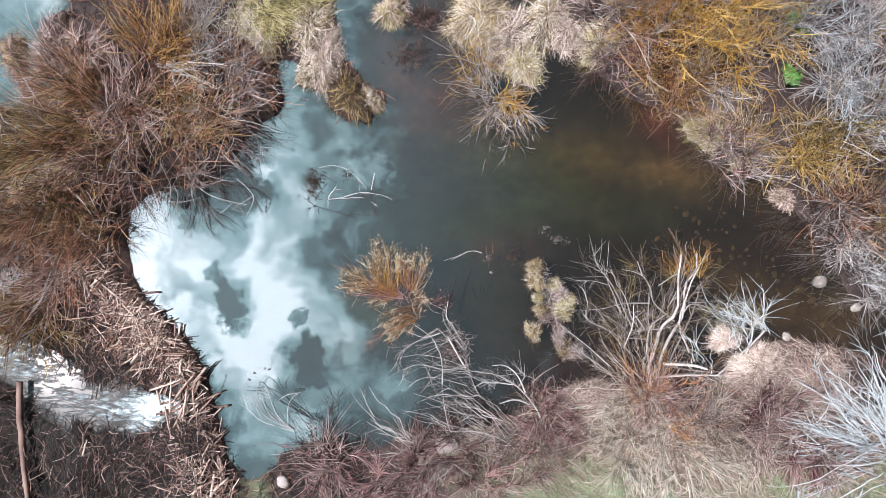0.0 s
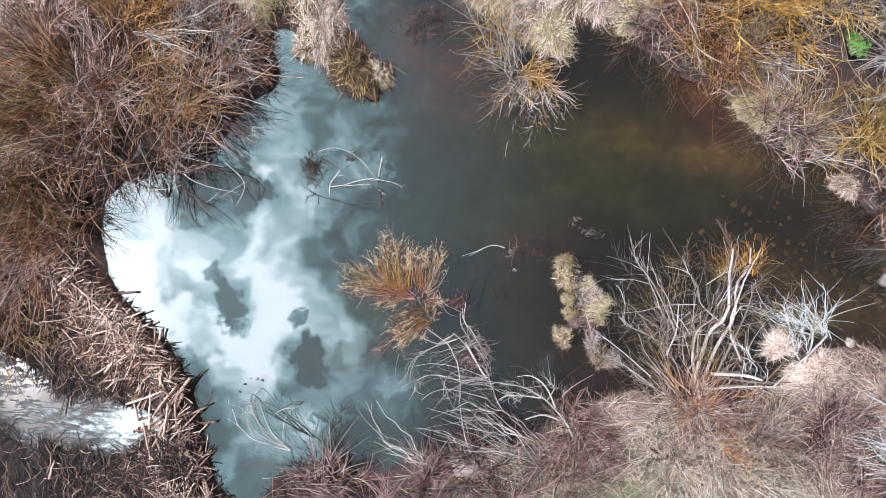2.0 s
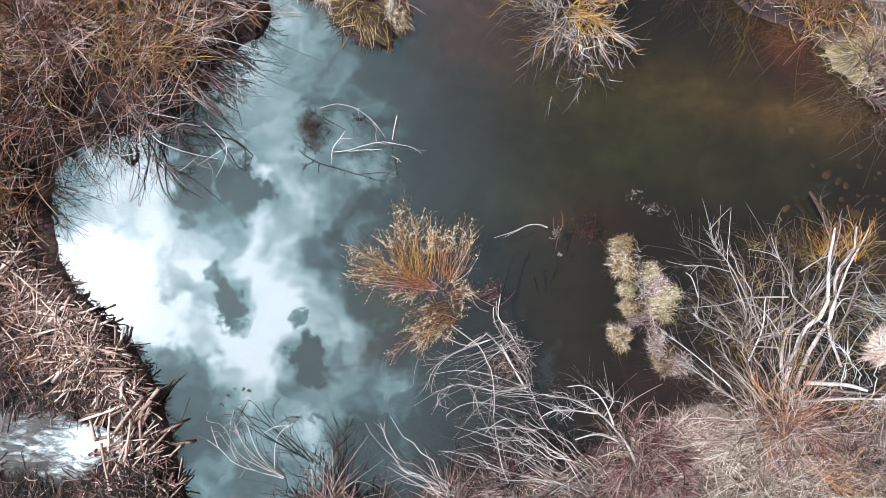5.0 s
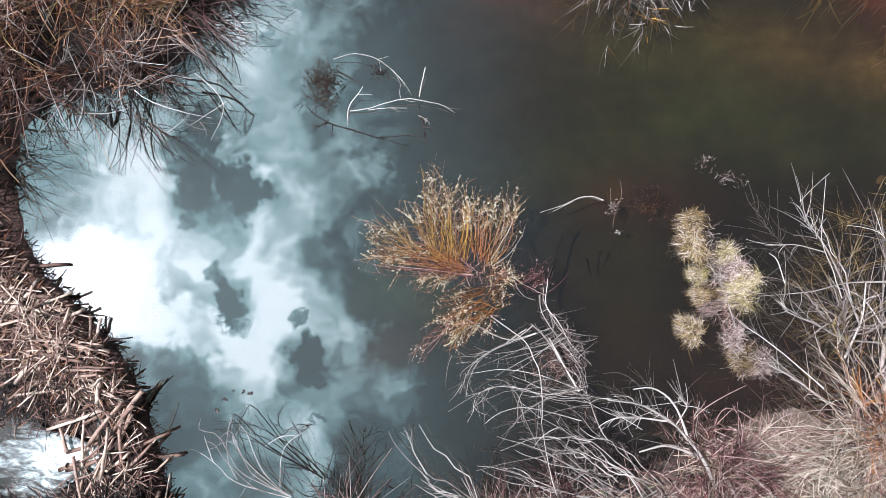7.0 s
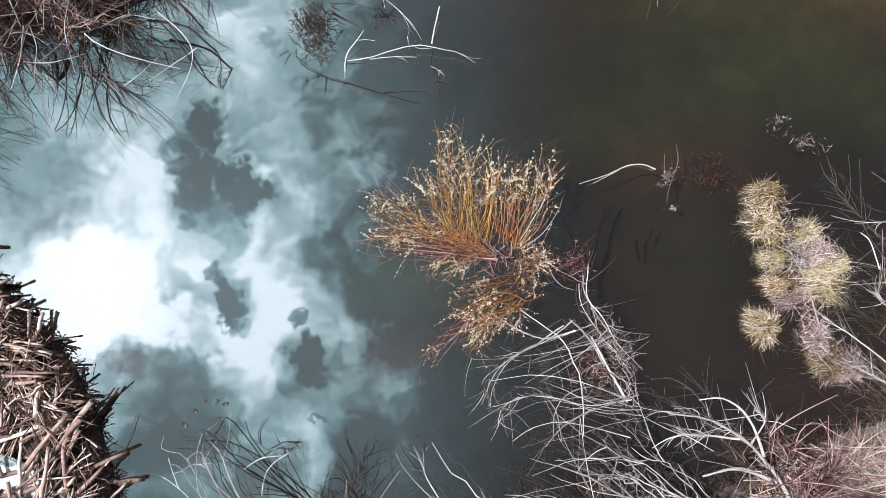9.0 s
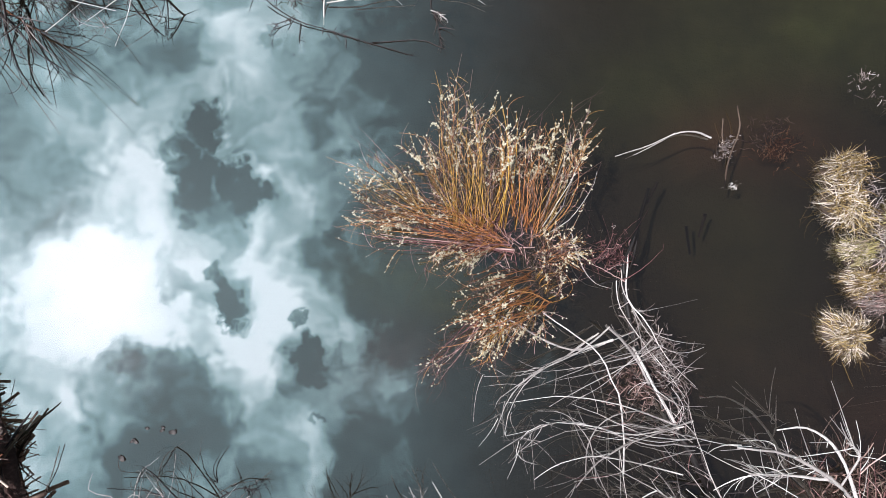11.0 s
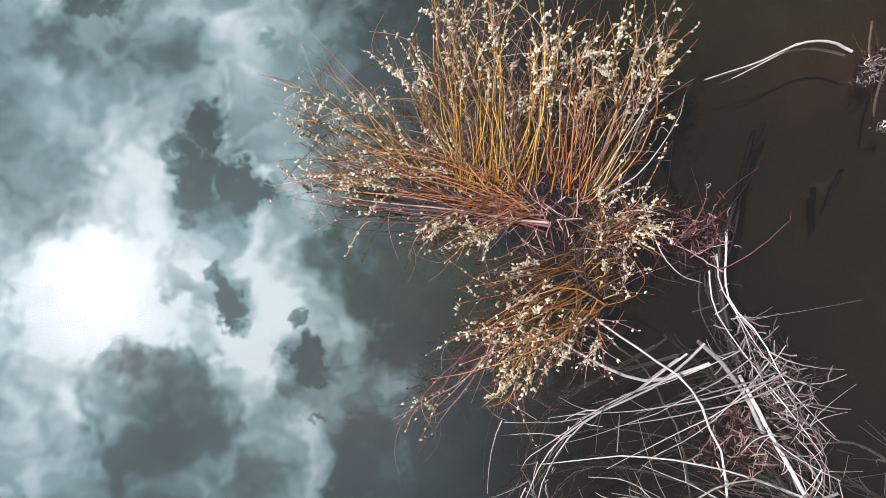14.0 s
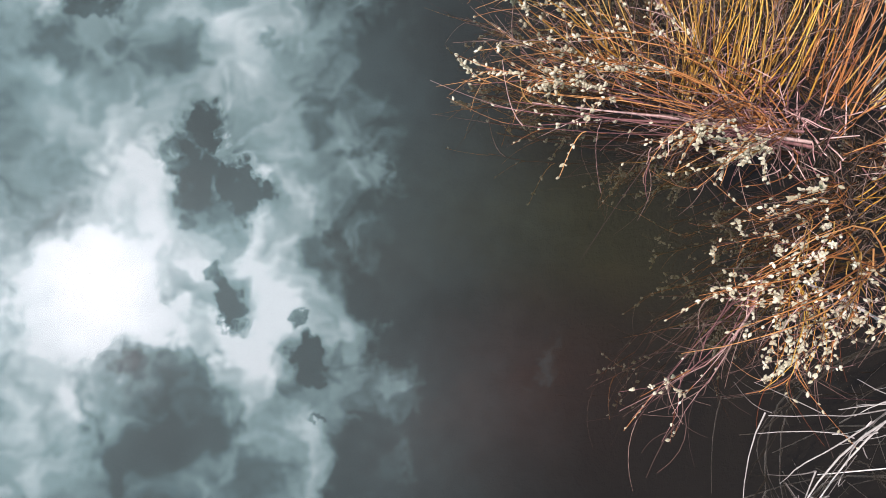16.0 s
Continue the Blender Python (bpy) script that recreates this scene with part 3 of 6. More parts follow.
def build_water():
    ys, xs = np.linspace(-9, 13, 60), np.linspace(-14, 20, 90)
    gx, gy = np.meshgrid(xs, ys)
    nx = len(xs)
    i = (np.arange(len(ys) - 1)[:, None] * nx + np.arange(nx - 1)[None]).ravel()
    quads = np.stack([i, i + 1, i + nx + 1, i + nx], -1)
    verts = np.stack([gx, gy, 0 * gx], -1).reshape(-1, 3)
    mid = verts[quads].mean(1)
    keep = pond_distance(mid[:, 0], mid[:, 1]) < 0.9
    keep &= below_dam(mid[:, 0], mid[:, 1]) < 0.12
    tagged(new("water", raw_mesh("water", verts, quads[keep], water_material())), "still dark pond water mirroring bright clouds", "water", kind="structure")


build_ground()
build_water()


def floor_at(x, y):
    return float(ground_height(np.array([x]), np.array([y]))[0])


# ---------------------------------------------------------------- plants
def sheaf(rng, n, a0, a1, b0, b1, short=0.55, arch=0.3, bow=0.10, wob=0.03, steps=8, curve=1.0, jit=0.10, foot=0.04, lift=0.15):
    """Stems from along one line to along another: feet between a0 and a1, tips between b0 and b1."""
    bow, wob, jit = bow * WILD, wob * WILD, jit * WILD
    a0, a1, b0, b1 = (np.array(p, float) for p in (a0, a1, b0, b1))
    u = rng.random((n, 1))
    v = np.clip(u + rng.normal(0, jit, (n, 1)), -0.05, 1.05)
    p = a0 + (a1 - a0) * u + rng.normal(0, 1, (n, 3)) * np.array([foot, foot, 0.01])
    q = p + (b0 + (b1 - b0) * v - p) * rng.uniform(short, 1.0, (n, 1)) + rng.normal(0, 1, (n, 3)) * np.array([TIPS, TIPS, lift * 0.5])
    d = q - p
    size = np.linalg.norm(d, axis=1)
    s = np.linspace(0, 1, steps)
    pts = p[:, None] + d[:, None] * (s ** curve)[None, :, None]
    rise = np.maximum(d[:, 2], 0.1) + 0.12 * size
    pts[..., 2] += arch * rise[:, None] * (4 * s * (1 - s))[None] * 0.6
    side = unit(np.cross(d, np.array([0.0, 0, 1])) + 1e-6)
    pts += side[:, None] * (rng.normal(0, bow, n) * size)[:, None, None] * (4 * s * (1 - s))[None, :, None] * 0.5
    drift = np.cumsum(rng.normal(0, 1, (n, steps, 3)), 1)
    drift -= drift[:, :1]
    return pts + drift * wob * size[:, None, None] / steps ** 0.5


def stuff(ob):
    return tagged(ob, kind="stuff")


def bush(name, label, category, bunches, sprays=(), group="", singles=40, seed=1, sides=4):
    """bunches: (paths, thickness, bark, catkins on each stem). sprays: (count, lengths, thickness, bark, lowest, looseness, lift, catkins on each twig)."""
    rng = np.random.default_rng(seed)
    foot = np.concatenate([b[0][:, 0] for b in bunches]).mean(0)
    top = thing(name, tuple(float(c) for c in foot), label, category, group)
    for paths, thick, bark, cat in bunches:
        local = paths - foot
        n, steps, _ = local.shape
        rad = taper(n, steps, thick, thick * 0.25, rng)
        k = min(n, singles)
        for i in range(k):
            part("limb", raw_mesh("limb", *tubes(local[i:i + 1], rad[i:i + 1], sides), bark), top)
        if n > k:
            stuff(part("thin_stem_mass", raw_mesh("thin_stem_mass", *tubes(local[k:], rad[k:], 3), bark), top))
        if cat:
            stuff(part("catkin_mass", raw_mesh("catkin_mass", *buds(rng, local, cat, BUD, 0.62), CATKIN), top, "cream silky catkins"))
    most = max(b[0].shape[1] for b in bunches)
    same = np.concatenate([b[0] for b in bunches if b[0].shape[1] == most]) - foot
    for count, length, thick, bark, lo, loose, lift, cat in sprays:
        tw = sprigs(rng, same, count, length, lo, 6, loose, lift, 0.32)
        stuff(part("fine_twig_mass", raw_mesh("fine_twig_mass", *tubes(tw, taper(count, 6, thick, thick * 0.4, rng), 3), bark), top))
        if cat:
            stuff(part("catkin_mass", raw_mesh("catkin_mass", *buds(rng, tw, cat, BUD, 0.3), CATKIN), top, "cream silky catkins"))
    return top


BUD = 0.0155
WILD, TIPS = 1.0, 0.05
ALL = 360


FINE, MORE = 0.90, 0.82


def round_bush(name, x, y, r, tall, label, category, bark, twig_bark, seed, stems=60, twigs=900, thick=0.011, twig_thick=0.006, group="", z=None, az=0, width=360, foot=0.3, arch=0.4, singles=24, length=(0.3, 0.95), pale=0.09, loose=0.45):
    rng = np.random.default_rng(seed)
    ground = floor_at(x, y) if z is None else z
    twig_thick, twigs = twig_thick * FINE, twigs * MORE
    paths = fan(rng, stems, (x, y, ground - 0.04), foot, az, width, (0.25 * r, r), (0.3 * tall, tall), 8, 1.1, arch, 0.07)
    return bush(name, label, category, [(paths, thick * 0.85, bark, 0)], [
        (int(twigs * 0.6), length, twig_thick, twig_bark, 0.2, loose, 0.2, 0), (int(twigs * 0.4), length, twig_thick, bark, 0.3, loose * 0.8, 0.2, 0),
        (int(twigs * (0.03 if AMBER in (bark, twig_bark) else pale)) + 1, length, twig_thick * 0.9, ASHEN, 0.3, 0.8, 0.3, 0)], group, singles, seed)


def deadwood(name, label, roots, bark, seed, thick=0.016, second=(200, (0.4, 1.1), 0.008), third=(400, (0.12, 0.45), 0.005), bark2=None, bark3=None, group="", wob=0.048, loose=0.75):
    """A leafless bush that forks twice. roots: foot, count, direction, width, reach, height, spread of the foot."""
    rng = np.random.default_rng(seed)
    limbs = np.concatenate([fan(rng, n, (foot[0], foot[1], foot[2] - 0.2), spread, az, width, reach, (height[0] + 0.2, height[1] + 0.2), 10, 1.0, 0.5, wob) for foot, n, az, width, reach, height, spread in roots])
    base = limbs[:, 0].mean(0)
    top = thing(name, tuple(float(c) for c in base), label, "dead shrub", group)
    limbs = limbs - base
    n = len(limbs)
    rad = taper(n, 10, thick, thick * 0.22, rng)
    for i in range(n):
        part("limb", raw_mesh("limb", *tubes(limbs[i:i + 1], rad[i:i + 1], 5), bark), top)
    forks = sprigs(rng, limbs, second[0], second[1], 0.2, 7, loose, 0.06, 0.35 * loose / 0.75)
    forks = forks + np.cumsum(rng.normal(0, 0.008, forks.shape), 1) * np.linspace(0, 1, 7)[None, :, None]
    rad = taper(len(forks), 7, second[2], second[2] * 0.3, rng)
    for i in range(min(50, len(forks))):
        part("branch", raw_mesh("branch", *tubes(forks[i:i + 1], rad[i:i + 1], 4), bark2 or bark), top)
    if len(forks) > 50:
        stuff(part("branch_mass", raw_mesh("branch_mass", *tubes(forks[50:], rad[50:], 4), bark2 or bark), top))
    fine = sprigs(rng, forks, third[0], third[1], 0.2, 5, 0.8, 0.1, 0.35)
    stuff(part("fine_twig_mass", raw_mesh("fine_twig_mass", *tubes(fine, taper(third[0], 5, third[2], third[2] * 0.35, rng), 3), bark3 or bark2 or bark), top))
    return top


def spline(points, steps):
    """A smooth line through a few points."""
    p = np.array(points, float)
    p = np.concatenate([2 * p[:1] - p[1:2], p, 2 * p[-1:] - p[-2:-1]])
    t = np.linspace(0, len(p) - 3 - 1e-6, steps)
    i = np.floor(t).astype(int)
    f = (t - i)[:, None]
    a, b, c, d = p[i], p[i + 1], p[i + 2], p[i + 3]
    return 0.5 * (2 * b + (c - a) * f + (2 * a - 5 * b + 4 * c - d) * f ** 2 + (3 * b - a - 3 * c + d) * f ** 3)


def rod_mesh(name, points, thick, thin, bark, seed=1, sides=6, steps=12, wob=0.006):
    rng = np.random.default_rng(seed)
    line = spline(points, steps)
    size = np.linalg.norm(line[-1] - line[0])
    line = line + np.cumsum(rng.normal(0, 1, line.shape), 0) * 1.8 * wob * size / steps ** 0.5
    rad = (thick + (thin - thick) * np.linspace(0, 1, steps)) * (1 + rng.normal(0, 0.08, steps))
    return raw_mesh(name, *tubes(line[None], rad[None], sides, True), bark)


def branch(name, label, category, limbs, bark, seed=1, twigs=0, twig_length=(0.1, 0.3), twig_thick=0.004, group=""):
    """A loose branch: limbs are (points, thickness, thinness); side twigs grow from all of them."""
    foot = np.array(limbs[0][0][0], float)
    top = thing(name, tuple(float(c) for c in foot), label, category, group)
    rng = np.random.default_rng(seed)
    lines = []
    for k, (points, thick, thin) in enumerate(limbs):
        local = np.array(points, float) - foot
        part("limb", rod_mesh("limb", local, thick, thin, bark, seed + k), top)
        lines.append(spline(local, 12))
    if twigs:
        tw = sprigs(rng, np.stack(lines), twigs, twig_length, 0.4, 5, 0.8, 0.1, 0.3)
        stuff(part("fine_twig_mass", raw_mesh("fine_twig_mass", *tubes(tw, taper(twigs, 5, twig_thick, twig_thick * 0.4, rng), 3), bark), top))
    return top


def tussock(x, y, radius, label, mat_a, mat_b=None, seed=1, blades=700, height=0.35, z=None, group="grass tussocks", az=0, width=360, wide=(0.006, 0.014), shaggy=0.15, spikes=0):
    """A mound of dead grass whose blades lie combed over it and droop at its rim."""
    rng = np.random.default_rng(seed)
    ground = floor_at(x, y) if z is None else z
    top = thing("grass_tussock", (x, y, ground), label, "grass", group)
    waves = rng.uniform(0, 6.28, 3)
    comb = rng.uniform(0, 6.28)
    top.rotation_euler.z, top.scale = rng.uniform(0, 6.28), (rng.uniform(1.05, 1.4), rng.uniform(0.75, 0.95), 1.0)

    def rim(a):
        return radius * (0.86 + 0.14 * np.sin(2 * a + waves[0]) + 0.17 * np.sin(3 * a + waves[1]) + 0.09 * np.sin(7 * a + waves[2]))

    def dome(p):
        q = np.hypot(p[..., 0], p[..., 1]) / rim(np.arctan2(p[..., 1], p[..., 0]))
        lump = 0.10 * np.sin(9 * p[..., 0] / radius + waves[0]) * np.sin(8 * p[..., 1] / radius + waves[1])
        return height * (0.62 * (1 - np.clip(q, 0, 1.25) ** 2.2) + lump)
    s = np.linspace(0, 1, 6)
    for share, m in ((0.55, mat_a), (0.45, mat_b or mat_a)):
        n = int(blades * share)
        a = rng.uniform(0, 6.28, n)
        start = np.stack([np.cos(a), np.sin(a)], -1) * (rim(a) * np.sqrt(rng.random(n)) * 0.88)[:, None]
        tuft = 1.3 * np.sin(4 * start[:, 0] / radius + waves[1]) + 1.1 * np.sin(5 * start[:, 1] / radius + waves[2])
        turn = np.where(rng.random(n) < 0.6, a, comb + tuft) + rng.normal(0, 0.35, n)
        long = rng.uniform(0.25, 0.75, n) * radius
        bend = rng.normal(0, 0.5, n)
        ang = turn[:, None] + bend[:, None] * s
        pts = np.zeros((n, 6, 3))
        pts[..., 0] = start[:, :1] + long[:, None] * s * np.cos(ang)
        pts[..., 1] = start[:, 1:] + long[:, None] * s * np.sin(ang)
        loft = np.where(rng.random(n) < shaggy, rng.uniform(0.3, 0.9, n), rng.uniform(0.0, 0.16, n)) * height
        pts[..., 2] = np.maximum(dome(pts), -0.02) + 0.012 + loft[:, None] * np.sin(np.pi * (0.12 + 0.75 * s))[None]
        stuff(part("blade_mass", raw_mesh("blade_mass", *ribbons(pts, rng.uniform(wide[0], wide[1], n)), m), top))
    if spikes:
        up = fan(rng, spikes, (0, 0, 0.3 * height), radius * 0.35, az, width, (radius * 0.4, radius * 1.25), (height * 0.4, height * 1.3), 6, 1.1, 0.9, 0.06)
        stuff(part("blade_mass", raw_mesh("blade_mass", *ribbons(up, rng.uniform(wide[0], wide[1], spikes)), mat_b or mat_a), top))
    a = np.linspace(0, 2 * np.pi, 28, endpoint=False)
    rings = np.array([1.04, 0.98, 0.85, 0.6, 0.32, 0.05])
    q = rings[:, None] * rim(a)[None]
    v = np.stack([q * np.cos(a), q * np.sin(a), 0 * q], -1)
    v[..., 2] = dome(v) + rng.normal(0, 0.03 * height, q.shape)
    v[0, :, 2] = -0.08
    i, k = np.meshgrid(np.arange(28), np.arange(5))
    quads = np.stack([k * 28 + i, k * 28 + (i + 1) % 28, (k + 1) * 28 + (i + 1) % 28, (k + 1) * 28 + i], -1).reshape(-1, 4)
    part("root_crown", raw_mesh("root_crown", v.reshape(-1, 3), quads, MATTED if mat_a in (STRAW, LITTER) and not spikes else SOILED), top)
    return top


SOILED = surface("matted_dark_roots", tones((0.02, 0.013, 0.01), (0.06, 0.04, 0.03), (0.14, 0.10, 0.075)), 40, 0.9)
R = np.random.default_rng

# -- the catkin willow standing in the water
r = R(11)
bush("catkin_willow", "golden willow bush with cream catkins standing in the pond", "willow", [
    (sheaf(r, 26, (1.39, 1.12, 0.0), (2.16, 1.09, 0.0), (1.20, 2.84, 0.85), (2.26, 2.58, 0.8), 0.45, 0.35, 0.14, 0.03, jit=0.16), 0.0056, GOLD, 8),
    (sheaf(r, 18, (1.39, 1.12, 0.0), (2.16, 1.09, 0.0), (1.20, 2.84, 0.85), (2.26, 2.58, 0.8), 0.35, 0.35, 0.16, 0.04, jit=0.25), 0.0054, AMBER, 7),
    (sheaf(r, 26, (2.20, 1.28, 0.0), (2.57, 0.97, 0.0), (2.08, 2.49, 0.9), (3.02, 2.39, 0.7), 0.45, 0.35, 0.15, 0.04, jit=0.18), 0.0056, ORANGE, 8),
    (sheaf(r, 10, (2.49, 1.21, 0.1), (2.61, 1.02, 0.1), (2.91, 2.45, 0.7), (3.12, 1.89, 0.5), 0.65, 0.3, 0.12, 0.03), 0.005, AMBER, 8),
    (sheaf(r, 4, (2.49, 1.21, 0.1), (2.61, 1.02, 0.1), (2.91, 2.45, 0.7), (3.12, 1.89, 0.5), 0.7, 0.3, 0.12, 0.03), 0.0055, ASHEN, 6),
    (sheaf(r, 30, (0.89, 1.33, 0.1), (1.88, 1.03, 0.0), (0.22, 1.87, 0.55), (1.20, 2.43, 0.75), 0.4, 0.35, 0.14, 0.04), 0.0053, AMBER, 8),
    (sheaf(r, 24, (1.88, 1.06, 0.0), (2.19, 0.87, 0.0), (0.05, 1.17, 0.28), (0.27, 1.64, 0.4), 0.45, 0.5, 0.12, 0.04, jit=0.3), 0.0056, ORANGE, 9),
    (sheaf(r, 7, (2.03, 0.87, 0.1), (2.18, 0.82, 0.1), (0.48, 0.85, 0.25), (0.13, 1.12, 0.28), 0.75, 0.4, 0.06, 0.02), 0.010, ROSE, 5),
    (sheaf(r, 14, (1.75, 1.02, 0.1), (2.18, 0.87, 0.1), (1.01, 0.65, 0.5), (1.57, 0.54, 0.5), 0.5, 0.7, 0.12, 0.04), 0.005, ORANGE, 12),
    (sheaf(r, 16, (2.26, 0.91, 0.0), (2.69, 0.72, 0.0), (2.45, 1.38, 0.6), (2.99, 0.87, 0.5), 0.4, 0.4, 0.2, 0.05, jit=0.3), 0.0045, ORANGE, 4),
    (sheaf(r, 2, (0.90, 1.24, 0.3), (1.02, 1.24, 0.3), (0.18, 1.56, 0.8), (0.26, 1.59, 0.8), 0.9, 0.1, 0.05, 0.02), 0.004, GOLD, 5),
], [(420, (0.10, 0.34), 0.0032, ORANGE, 0.60, 0.45, 0.3, 4), (320, (0.08, 0.25), 0.0030, AMBER, 0.68, 0.5, 0.3, 6), (420, (0.08, 0.35), 0.0032, ROSE, 0.05, 0.9, 0.1, 0), (620, (0.10, 0.45), 0.0032, UMBER, 0.0, 0.7, 0.05, 0)], seed=11, singles=60)
clump_later = (1.88, 1.03, 2.53, 0.59)
r = R(12)
bush("catkin_willow", "low orange willow bush with cream catkins over the water", "willow", [
    (sheaf(r, 26, (2.38, 0.59, 0.0), (2.62, 0.13, 0.0), (1.54, 0.41, 0.5), (1.14, -0.39, 0.5), 0.45, 0.6, 0.15, 0.04, jit=0.2), 0.0055, ORANGE, 5),
    (sheaf(r, 15, (2.19, 0.47, 0.0), (2.62, 0.04, 0.0), (1.66, -0.17, 0.4), (2.30, -0.40, 0.4), 0.5, 0.6, 0.15, 0.04, jit=0.2), 0.0045, AMBER, 7),
    (sheaf(r, 10, (1.99, 0.16, 0.1), (2.17, -0.02, 0.1), (1.65, -0.67, 0.5), (1.95, -0.40, 0.4), 0.7, 0.6, 0.1, 0.03), 0.0045, GOLD, 11),
    (sheaf(r, 9, (1.86, 0.05, 0.2), (1.74, -0.07, 0.2), (1.0, -0.69, 0.4), (1.2, -0.98, 0.4), 0.75, 0.4, 0.12, 0.05), 0.005, ROSE, 3),
    (sheaf(r, 11, (2.44, 0.59, 0.0), (2.68, 0.16, 0.0), (2.53, 0.81, 0.5), (3.01, 0.41, 0.4), 0.4, 0.5, 0.2, 0.05, jit=0.3), 0.005, GOLD, 3),
], [(190, (0.08, 0.28), 0.003, ORANGE, 0.45, 0.6, 0.2, 4), (120, (0.08, 0.3), 0.003, ROSE, 0.2, 0.9, 0.0, 3), (320, (0.10, 0.40), 0.003, UMBER, 0.0, 0.8, 0.0, 0)], seed=12, singles=50)

WILD, TIPS = 1.15, 0.22
# -- the bleached dead willow that reaches from the south bank
branch("sunken_log", "dark waterlogged trunk lying across the pond bed", "log", [
    ([(3.94, 1.65, -0.08), (3.74, 0.99, -0.01), (3.56, 0.52, 0.03), (3.75, -0.39, 0.02), (4.16, -1.24, 0.02), (4.60, -2.15, 0.1)], 0.022, 0.05),
    ([(3.81, 1.11, -0.04), (3.62, 0.58, 0.05), (3.25, 0.41, 0.1)], 0.012, 0.02),
], DARKWOOD, 201)
branch("dead_branch", "bleached arching bough over the dark water", "branch", [
    ([(3.31, -0.10, 0.35), (2.90, -0.37, 0.45), (2.41, -0.58, 0.45), (2.10, -0.90, 0.30), (1.94, -1.37, 0.05)], 0.0105, 0.0037),
    ([(3.18, -0.18, 0.35), (2.74, -0.46, 0.42), (2.31, -0.74, 0.40), (2.15, -1.09, 0.25), (2.08, -1.44, 0.05)], 0.0083, 0.0030),
    ([(3.10, -0.21, 0.35), (2.66, -0.49, 0.42), (2.38, -0.61, 0.40), (2.09, -0.66, 0.35), (1.76, -0.68, 0.25)], 0.0067, 0.0023),
    ([(3.01, -0.38, 0.35), (2.58, -0.53, 0.40), (2.22, -0.79, 0.35), (2.00, -0.97, 0.25), (1.95, -1.12, 0.10)], 0.0067, 0.0023),
    ([(3.36, -0.26, 0.30), (2.89, -0.38, 0.35), (2.51, -0.25, 0.35), (2.23, -0.09, 0.30), (2.03, 0.01, 0.25)], 0.0165, 0.0053),
    ([(2.52, 0.06, 0.35), (2.83, -0.17, 0.42), (3.11, -0.37, 0.45), (3.27, -0.65, 0.45), (3.44, -1.06, 0.40), (3.49, -1.86, 0.30)], 0.0075, 0.0090),
], ASHEN, 260, 26, (0.15, 0.5), 0.005, "fallen willow boughs")
branch("dead_branch", "bleached curved boughs crossing the fallen trunk", "branch", [
    ([(4.14, -1.31, 0.20), (3.56, -1.06, 0.40), (3.10, -0.93, 0.45), (2.58, -0.88, 0.40), (2.07, -0.99, 0.20)], 0.0090, 0.0030),
    ([(4.23, -1.30, 0.20), (3.56, -1.35, 0.40), (3.05, -1.23, 0.45), (2.57, -1.22, 0.40), (2.27, -1.43, 0.25), (2.24, -1.73, 0.05)], 0.0090, 0.0030),
    ([(4.31, -1.23, 0.30), (3.91, -1.34, 0.35), (3.47, -1.47, 0.40), (3.10, -1.68, 0.40), (2.86, -1.96, 0.35)], 0.0120, 0.0075),
    ([(3.13, -1.90, 0.30), (3.03, -1.45, 0.45), (2.85, -1.21, 0.45), (2.69, -1.09, 0.35), (2.44, -1.09, 0.25)], 0.0067, 0.0023),
    ([(3.02, -1.91, 0.25), (3.02, -1.41, 0.45), (3.24, -1.14, 0.50), (3.63, -1.07, 0.45), (4.06, -1.27, 0.20)], 0.0075, 0.0060),
    ([(4.21, -1.89, 0.20), (3.53, -1.67, 0.45), (3.03, -1.59, 0.50), (2.65, -1.70, 0.40), (2.40, -1.93, 0.20)], 0.0090, 0.0030),
], ASHEN, 270, 40, (0.15, 0.5), 0.005, "fallen willow boughs")
branch("dead_branch", "pale split stems beside the fallen trunk", "branch", [
    ([(3.63, 0.76, 0.05), (3.58, 0.41, 0.15), (3.59, 0.20, 0.20), (3.82, -0.08, 0.22), (4.03, -0.46, 0.20), (4.42, -0.84, 0.10)], 0.0097, 0.0037),
    ([(3.54, 0.59, 0.08), (3.52, 0.33, 0.15), (3.69, -0.01, 0.22), (3.95, -0.32, 0.20), (4.31, -0.48, 0.12)], 0.0075, 0.0030),
    ([(3.47, 0.50, 0.08), (3.49, 0.15, 0.15), (3.71, -0.22, 0.22), (3.97, -0.54, 0.20), (4.28, -0.49, 0.12)], 0.0067, 0.0030),
    ([(3.61, -0.35, 0.25), (3.79, -0.67, 0.22), (3.98, -1.02, 0.20), (4.18, -1.35, 0.15)], 0.0150, 0.0195),
    ([(3.26, -0.08, 0.35), (3.50, -0.30, 0.28), (3.69, -0.56, 0.20), (3.85, -0.83, 0.10)], 0.0150, 0.0180),
    ([(2.89, 1.03, 0.25), (2.96, 0.71, 0.30), (3.12, 0.45, 0.30), (3.37, 0.37, 0.20)], 0.0053, 0.0030),
], ASHEN, 280, 16, (0.15, 0.5), 0.005, "fallen willow boughs")
r = R(21)
